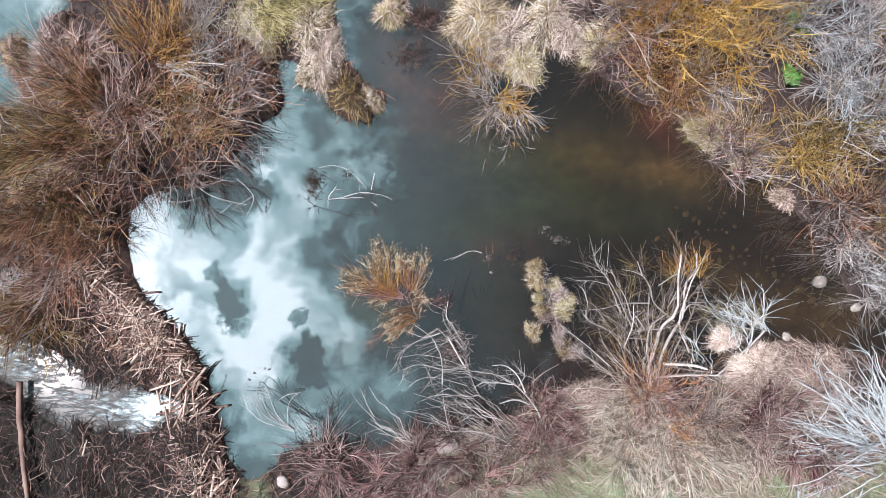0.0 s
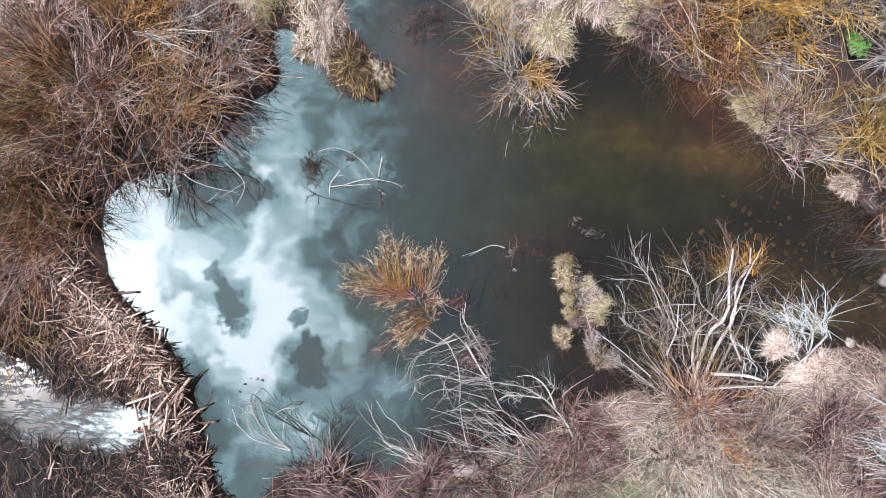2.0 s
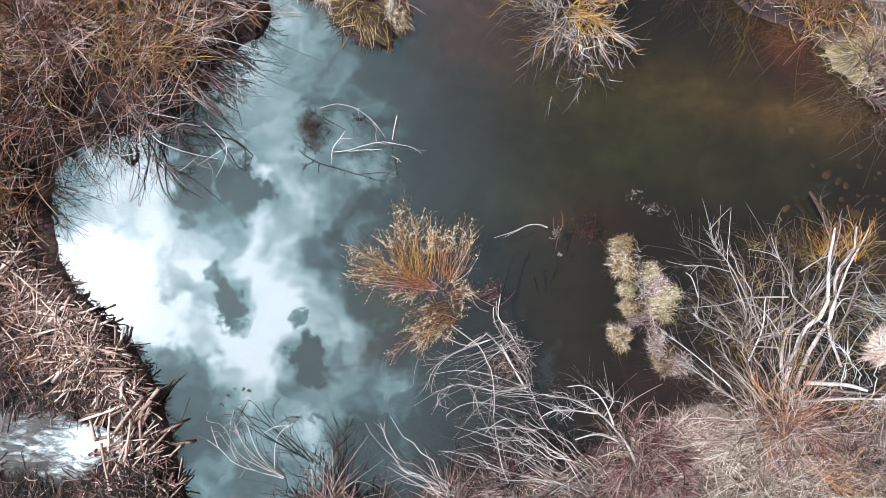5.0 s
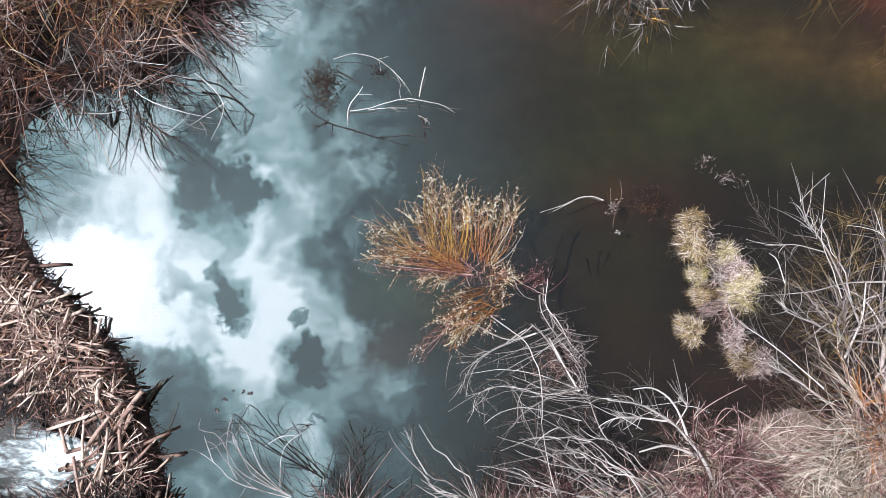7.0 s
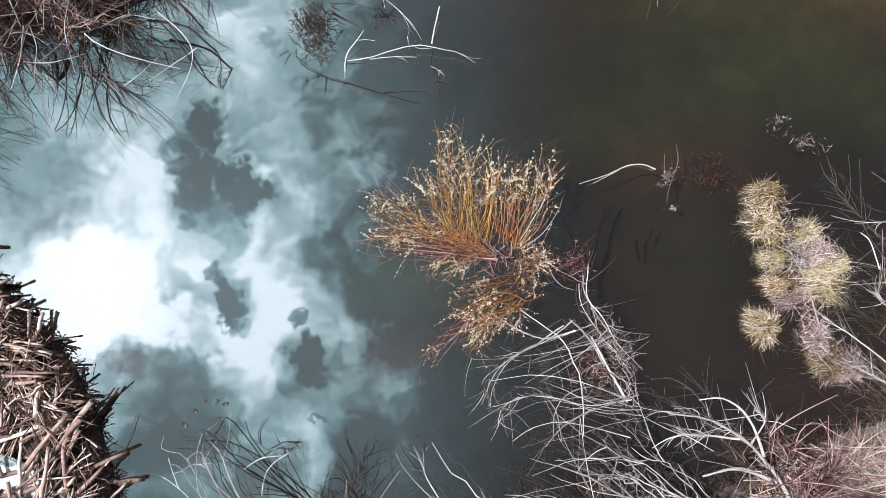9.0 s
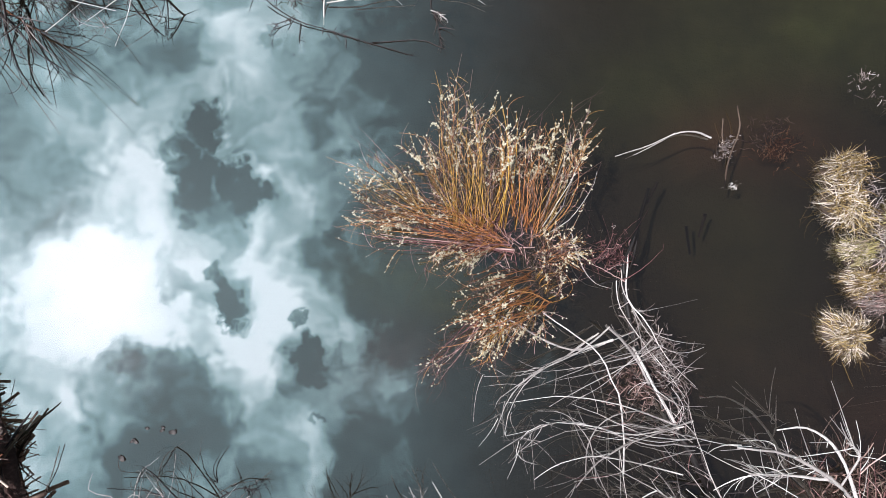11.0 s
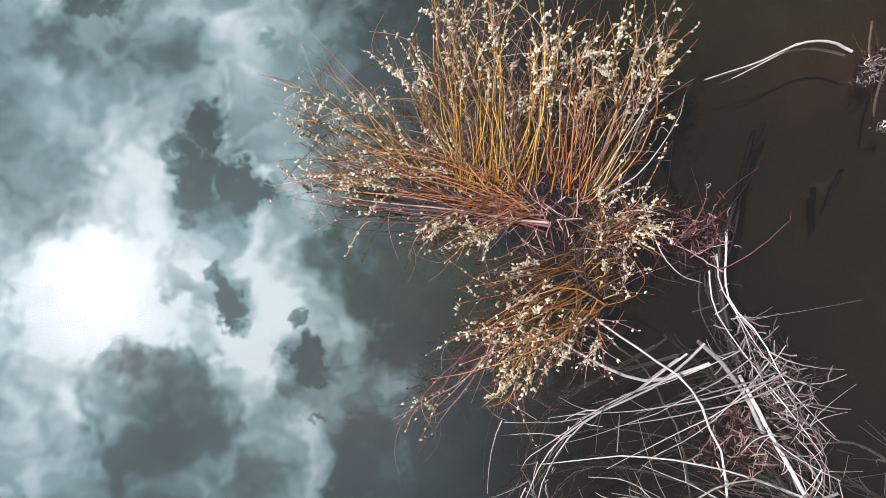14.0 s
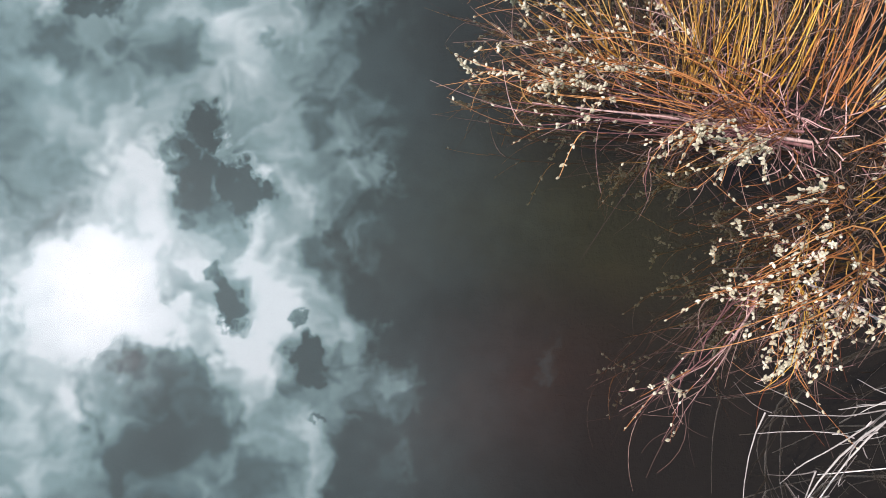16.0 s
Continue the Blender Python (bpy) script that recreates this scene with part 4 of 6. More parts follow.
bush("dead_willow", "grey flood-combed willow stems arching over the water", "dead shrub", [
    (sheaf(r, 7, (3.58, -0.13, 0.25), (4.02, -0.43, 0.2), (1.86, -1.21, 0.1), (2.27, -0.72, 0.2), 0.6, 1.2, 0.06, 0.015, jit=0.4, steps=10), 0.007, ASHEN, 0),
    (sheaf(r, 9, (2.98, 0.78, 0.1), (3.71, 0.41, 0.1), (3.01, 0.58, 0.4), (3.49, 0.88, 0.4), 0.4, 0.4, 0.15, 0.04, jit=0.4, steps=10), 0.006, ROSE, 0),
    (sheaf(r, 8, (4.22, -1.28, 0.1), (4.57, -1.76, 0.1), (2.26, -1.30, 0.25), (2.54, -1.69, 0.3), 0.5, 1.4, 0.14, 0.03, jit=0.4, steps=10), 0.008, ASHEN, 0),
    (sheaf(r, 10, (3.82, -0.44, 0.1), (4.57, -1.76, 0.1), (3.33, -0.18, 0.3), (3.93, -0.75, 0.4), 0.4, 0.8, 0.15, 0.05, jit=0.5, steps=10), 0.006, TAUPE, 0),
], [(64, (0.12, 0.4), 0.004, TAUPE, 0.1, 0.9, 0.1, 0), (60, (0.1, 0.4), 0.004, ROSE, 0.0, 1.0, 0.1, 0)], seed=21, singles=30)
deadwood("dead_willow", "bleached dead willow boughs heaped along the shore", [
    ((5.95, -3.77, 0.25), 11, 155, 45, (1.6, 4.0), (0.2, 0.6), 0.25),
    ((5.04, -3.27, 0.20), 10, 152, 36, (0.8, 2.4), (0.2, 0.6), 0.25),
    ((4.45, -2.48, 0.10), 6, 158, 44, (0.5, 1.2), (0.2, 0.5), 0.15),
    ((2.84, -3.77, 0.20), 9, 140, 30, (1.2, 2.4), (0.2, 0.6), 0.12),
], ASHEN, 26, 0.017, (72, (0.4, 1.1), 0.010), (120, (0.15, 0.5), 0.005), ASHEN, TAUPE)
branch("dead_branch", "bleached forked branch hanging over the shore", "branch", [
    ([(6.68, -3.24, 0.4), (6.21, -2.35, 0.6), (5.68, -1.81, 0.8), (5.06, -1.44, 0.9), (4.48, -1.33, 1.0)], 0.034, 0.009),
    ([(5.97, -2.03, 0.7), (5.72, -1.5, 0.85), (5.34, -1.19, 0.95), (4.93, -1.18, 1.0)], 0.024, 0.007),
    ([(6.28, -2.47, 0.55), (5.7, -2.29, 0.45), (5.22, -2.41, 0.35)], 0.04, 0.014),
    ([(5.74, -1.86, 0.78), (5.92, -1.51, 0.85), (5.81, -1.35, 0.9)], 0.016, 0.006),
    ([(5.58, -1.76, 0.8), (5.06, -1.69, 0.88), (4.65, -1.69, 0.9)], 0.018, 0.006),
], ASHEN, 203, 90, (0.15, 0.5), 0.007)
# -- dark and pale stems over the south-west water
deadwood("dead_willow", "short dark wet willow stubs at the shore", [
    ((-0.09, -3.20, 0.05), 16, 95, 100, (0.3, 0.8), (0.2, 0.5), 0.25),
    ((-0.60, -3.55, 0.10), 10, 90, 120, (0.2, 0.6), (0.2, 0.4), 0.25),
], DARKWOOD, 27, 0.011, (50, (0.2, 0.6), 0.007), (70, (0.1, 0.3), 0.005))
branch("dead_branch", "white bowed willow stems over bright water", "branch", [
    ([(-1.18, -3.3, 0.10), (-1.72, -3.11, 0.25), (-2.19, -2.88, 0.40), (-2.53, -2.59, 0.35), (-2.84, -2.4, 0.30)], 0.009, 0.003),
    ([(-1.34, -3.23, 0.10), (-1.81, -3.03, 0.30), (-2.26, -2.5, 0.50), (-2.51, -2.21, 0.45), (-2.69, -2.17, 0.40)], 0.01, 0.003),
    ([(-1.44, -3.17, 0.10), (-2.03, -2.82, 0.26), (-2.24, -2.42, 0.42), (-2.44, -2.06, 0.46), (-2.79, -1.99, 0.38), (-2.8, -1.81, 0.30)], 0.01, 0.003),
    ([(-1.23, -3.26, 0.10), (-1.81, -2.81, 0.30), (-2.01, -2.35, 0.50), (-2.19, -2.01, 0.45), (-2.42, -2.14, 0.40)], 0.01, 0.003),
    ([(-1.18, -3.28, 0.10), (-1.62, -2.93, 0.23), (-2.0, -2.49, 0.37), (-2.17, -2.1, 0.50)], 0.008, 0.003),
    ([(-1.29, -3.2, 0.10), (-1.63, -2.84, 0.20), (-1.82, -2.4, 0.30), (-1.9, -2.07, 0.40), (-1.97, -1.9, 0.50)], 0.009, 0.003),
], ASHEN, 604, 24, (0.1, 0.4), 0.004)
branch("dead_branch", "pale crossing willow stems over bright water", "branch", [
    ([(-1.39, -3.17, 0.10), (-1.35, -2.52, 0.23), (-1.17, -2.19, 0.37), (-0.91, -2.0, 0.50)], 0.008, 0.003),
    ([(-2.52, -2.57, 0.40), (-2.6, -2.37, 0.40), (-2.69, -2.12, 0.40)], 0.006, 0.003),
    ([(-2.1, -2.89, 0.35), (-2.26, -2.59, 0.34), (-2.31, -2.19, 0.32), (-2.25, -1.84, 0.31), (-2.14, -1.71, 0.30)], 0.007, 0.003),
    ([(-1.61, -2.3, 0.30), (-1.35, -2.14, 0.32), (-1.04, -2.09, 0.35)], 0.006, 0.003),
    ([(1.38, -2.92, 0.30), (1.02, -2.56, 0.33), (0.76, -2.24, 0.37), (0.66, -2.03, 0.40)], 0.01, 0.004),
    ([(1.33, -2.82, 0.30), (1.12, -2.45, 0.33), (1.05, -2.24, 0.37), (0.92, -1.93, 0.40)], 0.008, 0.003),
    ([(1.07, -2.29, 0.40), (1.05, -1.98, 0.40)], 0.005, 0.003),
], ASHEN, 605, 20, (0.08, 0.3), 0.004)
branch("dead_branch", "black wet willow stems bowed over bright water", "branch", [
    ([(-0.57, -2.99, 0.05), (-0.9, -2.73, 0.23), (-1.48, -2.38, 0.40), (-2.03, -2.05, 0.30), (-2.68, -2.01, 0.20)], 0.016, 0.004),
    ([(-0.72, -2.88, 0.05), (-1.32, -2.47, 0.23), (-1.69, -2.12, 0.41), (-2.09, -1.71, 0.46), (-2.19, -1.82, 0.38), (-2.29, -2.04, 0.30)], 0.014, 0.003),
    ([(-0.88, -2.83, 0.05), (-1.34, -2.34, 0.15), (-1.68, -1.96, 0.25), (-1.81, -1.73, 0.35)], 0.01, 0.003),
    ([(-0.78, -2.88, 0.05), (-1.07, -2.44, 0.17), (-1.15, -2.15, 0.30)], 0.009, 0.003),
    ([(-0.99, -2.78, 0.05), (-1.34, -2.72, 0.12), (-1.63, -2.71, 0.20)], 0.009, 0.003),
    ([(-0.94, -2.8, 0.05), (-1.6, -2.34, 0.13), (-2.05, -2.17, 0.22), (-2.39, -1.99, 0.30)], 0.01, 0.003),
    ([(-1.33, -2.12, 0.20), (-1.12, -2.02, 0.20), (-0.92, -2.04, 0.20)], 0.008, 0.003),
    ([(-0.73, -2.78, 0.05), (-1.02, -2.33, 0.17), (-1.26, -2.0, 0.30)], 0.008, 0.003),
], DARKWOOD, 606, 34, (0.08, 0.35), 0.004)
branch("wet_stick", "black hooked stick standing in the pond", "stick", [
    ([(-1.44, -2.01, 0.00), (-1.47, -1.82, 0.07), (-1.35, -1.6, 0.15)], 0.007, 0.004),
    ([(-1.44, -2.01, 0.00), (-1.53, -1.97, 0.03), (-1.63, -1.9, 0.05)], 0.005, 0.003),
], DARKWOOD, 607, 0)
# -- dead thicket by the inlet
deadwood("dead_willow", "pale twisted dead willow thicket standing at the water's edge", [
    ((9.85, -1.60, 0.05), 7, 112, 75, (1.2, 3.6), (0.3, 1.0), 0.12),
    ((10.21, -1.46, 0.05), 5, 75, 45, (1.6, 3.7), (0.4, 1.1), 0.12),
    ((10.74, 0.39, 0.10), 8, 75, 40, (0.8, 1.9), (0.4, 0.9), 0.15),
    ((9.25, -0.19, 0.02), 9, 125, 90, (0.6, 1.7), (0.3, 0.8), 0.2),
    ((9.41, -1.03, 0.02), 7, 108, 70, (1.0, 3.0), (0.3, 0.8), 0.3),
    ((8.96, -0.47, 0.02), 6, 20, 60, (0.8, 2.0), (0.2, 0.5), 0.2),
], TAUPE, 23, 0.018, (170, (0.4, 1.2), 0.008), (620, (0.15, 0.6), 0.006), TAUPE, OLIVE)
branch("twisted_trunk", "thick grey twisted dead willow trunks at the shore", "trunk", [
    ([(9.92, -1.6, 0.05), (10.15, -0.73, 0.22), (10.23, -0.16, 0.39), (10.72, 0.41, 0.56), (10.69, 1.51, 0.73), (10.73, 2.19, 0.90)], 0.065, 0.024),
    ([(10.21, -1.46, 0.05), (10.58, -0.45, 0.22), (11.02, 0.4, 0.39), (11.02, 1.24, 0.56), (11.3, 1.79, 0.73), (11.29, 2.26, 0.90)], 0.055, 0.02),
    ([(11.17, -0.86, 0.30), (10.83, -0.01, 0.45), (10.99, 0.82, 0.60), (11.13, 1.38, 0.75), (11.49, 2.19, 0.90)], 0.032, 0.016),
    ([(10.07, -1.46, 0.05), (9.86, -0.73, 0.23), (9.94, -0.02, 0.42), (10.42, 0.41, 0.60)], 0.05, 0.02),
    ([(10.5, -1.46, 0.05), (10.75, -0.72, 0.30), (11.21, 0.41, 0.55), (11.38, 1.24, 0.80)], 0.04, 0.016),
], TAUPE, 608, 40, (0.25, 0.8), 0.010)
branch("dead_branch", "bleached crooked boughs leaning out of the thicket", "branch", [
    ([(9.84, -0.44, 0.30), (9.07, -0.36, 0.45), (8.46, -0.07, 0.60), (7.94, 0.2, 0.50), (7.95, 0.4, 0.40)], 0.02, 0.007),
    ([(9.87, 0.69, 0.60), (9.06, 0.68, 0.53), (8.38, 0.52, 0.47), (7.49, 0.46, 0.40)], 0.016, 0.005),
    ([(9.38, -0.16, 0.40), (8.87, 0.96, 0.50), (8.49, 1.52, 0.60), (8.19, 1.93, 0.70), (8.09, 2.33, 0.80)], 0.02, 0.007),
    ([(9.12, -0.72, 0.30), (9.36, -0.01, 0.45), (9.38, 0.69, 0.60)], 0.022, 0.01),
    ([(10.67, 0.13, 0.50), (10.01, 0.69, 0.60), (9.84, 1.24, 0.70), (9.52, 1.65, 0.80)], 0.02, 0.007),
    ([(9.0, 0.41, 0.50), (8.76, 0.96, 0.60), (8.53, 1.51, 0.70), (8.58, 2.61, 0.80)], 0.012, 0.004),
], ASHEN, 609, 60, (0.2, 0.7), 0.007)
branch("dead_branch", "bleached thin boughs crossing in the thicket", "branch", [
    ([(8.63, 1.24, 0.60), (8.16, 1.38, 0.55), (7.83, 1.38, 0.50)], 0.01, 0.004),
    ([(10.16, 1.24, 0.60), (10.57, 1.52, 0.65), (10.71, 1.58, 0.70)], 0.014, 0.006),
    ([(7.99, 0.68, 0.40), (7.86, 1.1, 0.40), (7.72, 1.24, 0.40)], 0.01, 0.005),
    ([(9.75, -0.15, 0.50), (9.33, 0.41, 0.55), (8.82, 0.62, 0.60)], 0.014, 0.006),
    ([(10.09, -1.62, 0.30), (11.22, -1.56, 0.30), (12.21, -1.59, 0.30)], 0.035, 0.02),
    ([(10.38, -1.21, 0.30), (11.23, -1.28, 0.30), (11.79, -1.42, 0.30)], 0.055, 0.03),
    ([(10.96, 0.4, 0.50), (11.22, 0.68, 0.55), (11.96, 0.48, 0.60)], 0.014, 0.006),
    ([(13.58, -0.16, 0.35), (13.15, -0.59, 0.32), (12.07, -1.56, 0.30)], 0.04, 0.02),
], ASHEN, 610, 60, (0.2, 0.6), 0.007)
branch("leaning_branch", "long pale branches lying from the bank to the tussocks", "branch", [
    ([(8.99, -1.74, 0.40), (7.99, -1.0, 0.30), (7.46, -0.73, 0.20)], 0.016, 0.006),
    ([(8.65, -1.26, 0.40), (7.71, -0.44, 0.33), (7.18, -0.03, 0.25)], 0.012, 0.005),
    ([(7.09, -0.16, 0.30), (6.89, 0.54, 0.30), (6.61, 1.1, 0.30)], 0.01, 0.005),
], ASHEN, 611, 60, (0.15, 0.5), 0.005)
deadwood("dead_willow", "silver-white dead willow branches by the inlet", [
    ((13.79, -0.19, 0.10), 16, 140, 60, (0.8, 2.4), (0.3, 0.9), 0.12),
    ((13.08, -0.75, 0.10), 12, 120, 70, (0.7, 1.9), (0.3, 0.8), 0.2),
    ((11.91, -1.17, 0.10), 9, 110, 110, (0.5, 1.3), (0.3, 0.7), 0.3),
], SILVER, 24, 0.017, (150, (0.3, 0.9), 0.009), (260, (0.15, 0.45), 0.006), SILVER, OLIVE)
WILD, TIPS = 1.0, 0.08
r = R(28)
bush("golden_sprig", "bright golden willow tuft among dead stems", "willow", [
    (sheaf(r, 40, (10.70, 1.66, 0.4), (11.55, 1.52, 0.4), (10.25, 2.19, 0.9), (11.63, 2.33, 0.9), 0.5, 0.4, 0.08, 0.03, jit=0.3), 0.008, GOLD, 0)],
    [(140, (0.1, 0.3), 0.005, ORANGE, 0.2, 0.8, 0.2, 0)], seed=28, singles=20)
branch("stump", "grey weathered broken stump leaning from the water", "stump", [
    ([(11.30, 1.96, 0.1), (10.94, 2.52, 0.25), (10.62, 3.06, 0.30)], 0.06, 0.035), ([(11.00, 2.46, 0.2), (10.86, 2.81, 0.3), (10.87, 2.98, 0.3)], 0.035, 0.02)], SOILED, 204, 14, (0.1, 0.3), 0.008)
branch("fallen_log", "pale fallen log on the south shore", "log", [
    ([(10.14, -1.65, 0.18), (11.13, -1.58, 0.2), (12.11, -1.74, 0.22)], 0.05, 0.03), ([(10.57, -1.29, 0.2), (11.55, -1.43, 0.22), (12.53, -1.43, 0.25)], 0.035, 0.02)], TAUPE, 205, 10, (0.2, 0.4), 0.01)
WILD, TIPS = 1.15, 0.22
# -- silver bush at the south-east
deadwood("silver_willow", "silver-grey leafless willow bush on the bank", [
    ((17.87, -3.94, 0.30), 36, 148, 46, (1.8, 4.2), (0.5, 1.3), 0.35),
    ((18.05, -3.77, 0.30), 28, 112, 46, (1.6, 3.6), (0.6, 1.4), 0.35),
    ((17.68, -4.20, 0.30), 26, 176, 36, (1.8, 4.0), (0.4, 1.0), 0.35),
], SILVER, 25, 0.025, (340, (0.5, 1.3), 0.013), (420, (0.2, 0.6), 0.008), SILVER, SILVER, "", 0.026, 0.42)

# -- willows of the north-east bank
round_bush("golden_willow", 11.25, 9.80, 2.35, 1.8, "large golden leafless willow on the bank", "willow", GOLD, AMBER, 31, 130, 1500, 0.014, 0.011, foot=0.5)
round_bush("golden_willow", 9.69, 9.29, 1.5, 1.2, "golden brown leafless willow at the shore", "willow", ORANGE, TAUPE, 33, 80, 800, 0.012, 0.010)
round_bush("golden_willow", 11.70, 7.75, 1.0, 1.0, "golden and grey willow hanging over the shore", "willow", AMBER, TAUPE, 34, 80, 700, 0.012, 0.010)
round_bush("golden_willow", 12.75, 8.55, 1.3, 1.2, "golden leafless willow among grey stems", "willow", GOLD, TAUPE, 37, 90, 900, 0.012, 0.010)
round_bush("golden_willow", 10.60, 8.26, 1.2, 1.0, "golden brown willow leaning over the shore", "willow", AMBER, RUSSET, 38, 80, 700, 0.012, 0.010)
round_bush("golden_willow", 10.95, 7.13, 0.8, 0.7, "golden brown willow twigs over the shore", "willow", AMBER, RUSSET, 391, 50, 380, 0.010, 0.009)
round_bush("golden_willow", 13.14, 5.84, 0.6, 0.6, "pale golden willow twigs over the shore", "willow", AMBER, OLIVE, 392, 50, 380, 0.010, 0.009)
round_bush("bank_willow", 8.85, 8.81, 0.9, 0.7, "rose-brown low willow at the north shore", "shrub", ROSE, LITTER, 39, 60, 500, 0.010, 0.009)
for k, (x, y, s, m, mm) in enumerate([
        (16.55, 7.82, 2.0, TAUPE, SILVER), (16.02, 3.72, 1.4, TAUPE, RUSSET), (17.72, 4.46, 2.0, TAUPE, OLIVE), (15.16, 5.57, 1.3, AMBER, OLIVE),
        (17.68, 10.29, 1.4, AMBER, AMBER), (15.31, 9.70, 1.4, SILVER, TAUPE), (17.31, 1.34, 0.9, ASHEN, TAUPE), (8.78, 10.23, 1.2, TAUPE, LITTER),
        (16.30, 6.13, 1.6, TAUPE, OLIVE), (17.82, 6.88, 1.6, SILVER, TAUPE), (13.82, 10.08, 1.4, TAUPE, AMBER), (17.66, 2.99, 1.4, AMBER, TAUPE), (16.80, 9.52, 1.5, TAUPE, TAUPE), (15.64, 3.44, 0.7, TAUPE, UMBER), (16.34, 2.44, 0.7, TAUPE, ASHEN), (16.95, 1.53, 0.7, SILVER, TAUPE), (12.25, 5.70, 0.55, TAUPE, ROSE), (12.94, 5.28, 0.5, ROSE, TAUPE)]):
    round_bush("bank_willow", x, y, s, 0.5 + 0.5 * s, "leafless tangled willow bush on the east bank", "shrub", m, mm, 40 + k, int(40 * s), int(560 * s), 0.016, 0.013, "east bank willows", singles=16)
r = R(32)
bush("islet_willow", "golden and grey willow bush on a tiny islet", "willow", [
    (fan(r, 60, (5.32, 7.11, 0.0), 0.22, 270, 200, (0.5, 1.75), (0.2, 0.7), 8, 1.0, 0.8, 0.06), 0.012, TAUPE, 0),
    (fan(r, 40, (4.87, 7.58, 0.0), 0.22, 140, 120, (0.5, 1.6), (0.3, 0.9), 8, 1.0, 0.7, 0.06), 0.012, ASHEN, 0),
    (fan(r, 60, (5.51, 7.21, 0.0), 0.2, 90, 360, (0.2, 0.9), (0.3, 1.0), 8, 1.0, 0.5, 0.07), 0.011, GOLD, 0),
    (fan(r, 16, (5.41, 6.74, 0.0), 0.2, 270, 120, (0.6, 1.5), (0.02, 0.15), 8, 1.0, 0.8, 0.07), 0.010, DARKWOOD, 0),
], [(260, (0.15, 0.5), 0.008, TAUPE, 0.2, 0.8, 0.1, 0), (260, (0.15, 0.4), 0.008, GOLD, 0.2, 0.9, 0.2, 0), (120, (0.15, 0.5), 0.007, ASHEN, 0.3, 0.8, 0.1, 0)], seed=32, singles=24)
round_bush("islet_willow", 4.50, 8.60, 0.7, 0.8, "small golden willow tuft behind the islet", "willow", GOLD, TAUPE, 36, 40, 200, 0.011, 0.008, z=0.0)

# -- the west thicket
WEST_MID = (-6.87, 6.97)
for k, (x, y, s, m, mm) in enumerate([
        (-5.65, 8.46, 1.7, RUSSET, AMBER), (-6.6, 6.9, 1.2, RUSSET, LITTER), (-5.4, 7.2, 1.1, OLIVE, RUSSET), (-8.01, 6.04, 1.8, OLIVE, RUSSET), (-4.77, 6.15, 1.2, RUSSET, OLIVE), (-9.68, 5.22, 1.2, OLIVE, OLIVE),
        (-8.66, 4.04, 1.8, RUSSET, OLIVE), (-6.64, 5.32, 1.3, RUSSET, LITTER), (-2.99, 7.73, 1.0, RUSSET, TAUPE), (-10.23, 3.13, 1.5, LITTER, RUSSET),
        (-3.79, 6.80, 1.0, RUSSET, TAUPE), (-7.33, 7.15, 1.4, OLIVE, RUSSET), (-8.10, 7.90, 0.8, LITTER, RUSSET), (-4.06, 8.13, 0.8, ASHEN, TAUPE), (-4.74, 4.77, 0.7, RUSSET, TAUPE),
        (-7.65, 3.13, 0.8, RUSSET, RUSSET), (-9.76, 0.28, 1.2, OLIVE, RUSSET), (-8.93, 1.70, 1.2, RUSSET, LITTER), (-4.46, 9.81, 0.8, TAUPE, TAUPE), (-11.70, 4.39, 1.8, OLIVE, RUSSET)]):
    lean = math.degrees(math.atan2(y - WEST_MID[1], x - WEST_MID[0])) + 37 * math.sin(2.4 * k)
    round_bush("bank_willow", x, y, s * 1.15, 0.35 + 0.5 * s, "russet leafless willow thicket on the west bank", "shrub", m, mm, 60 + k, int(70 * s), int(430 * s), 0.014, 0.011, "west bank willows", singles=20, length=(0.35, 1.1), az=lean, width=170, foot=0.35, loose=0.36, pale=0.10)
for k, (x, y, s, m) in enumerate([(-7.91, 8.45, 0.6, LITTER), (-8.96, 7.33, 0.6, LITTER), (-6.95, 6.69, 0.5, LITTER), (-2.54, 7.73, 0.45, STRAW),
                                   (-9.56, 4.40, 0.5, SEDGE), (-9.88, 3.40, 0.6, LITTER), (-8.33, 4.95, 0.5, SEDGE), (-3.01, 8.38, 0.5, STRAW), (-8.83, 8.81, 0.5, RUSSET), (-10.14, 0.98, 0.5, SEDGE)]):
    tussock(x, y, s * 1.7, "dry grass mat among west bank willows", OLIVE if m is SEDGE else UMBER, RUSSET if k % 2 else LITTER, 180 + k, int(900 * s + 150), 0.30, z=floor_at(x, y) + 0.12, shaggy=0.4, wide=(0.006, 0.014), az=97 * k, width=190)
deadwood("dead_willow", "pale bent dead branches on the west bank", [
    ((-5.16, 8.13, 0.95), 12, -12, 46, (0.9, 2.6), (0.3, 0.6), 0.15), ((-4.65, 9.19, 0.5), 8, 40, 60, (0.6, 1.5), (0.3, 0.6), 0.15)],
    ASHEN, 351, 0.020, (60, (0.3, 0.9), 0.012), (60, (0.15, 0.4), 0.006))
r = R(35)
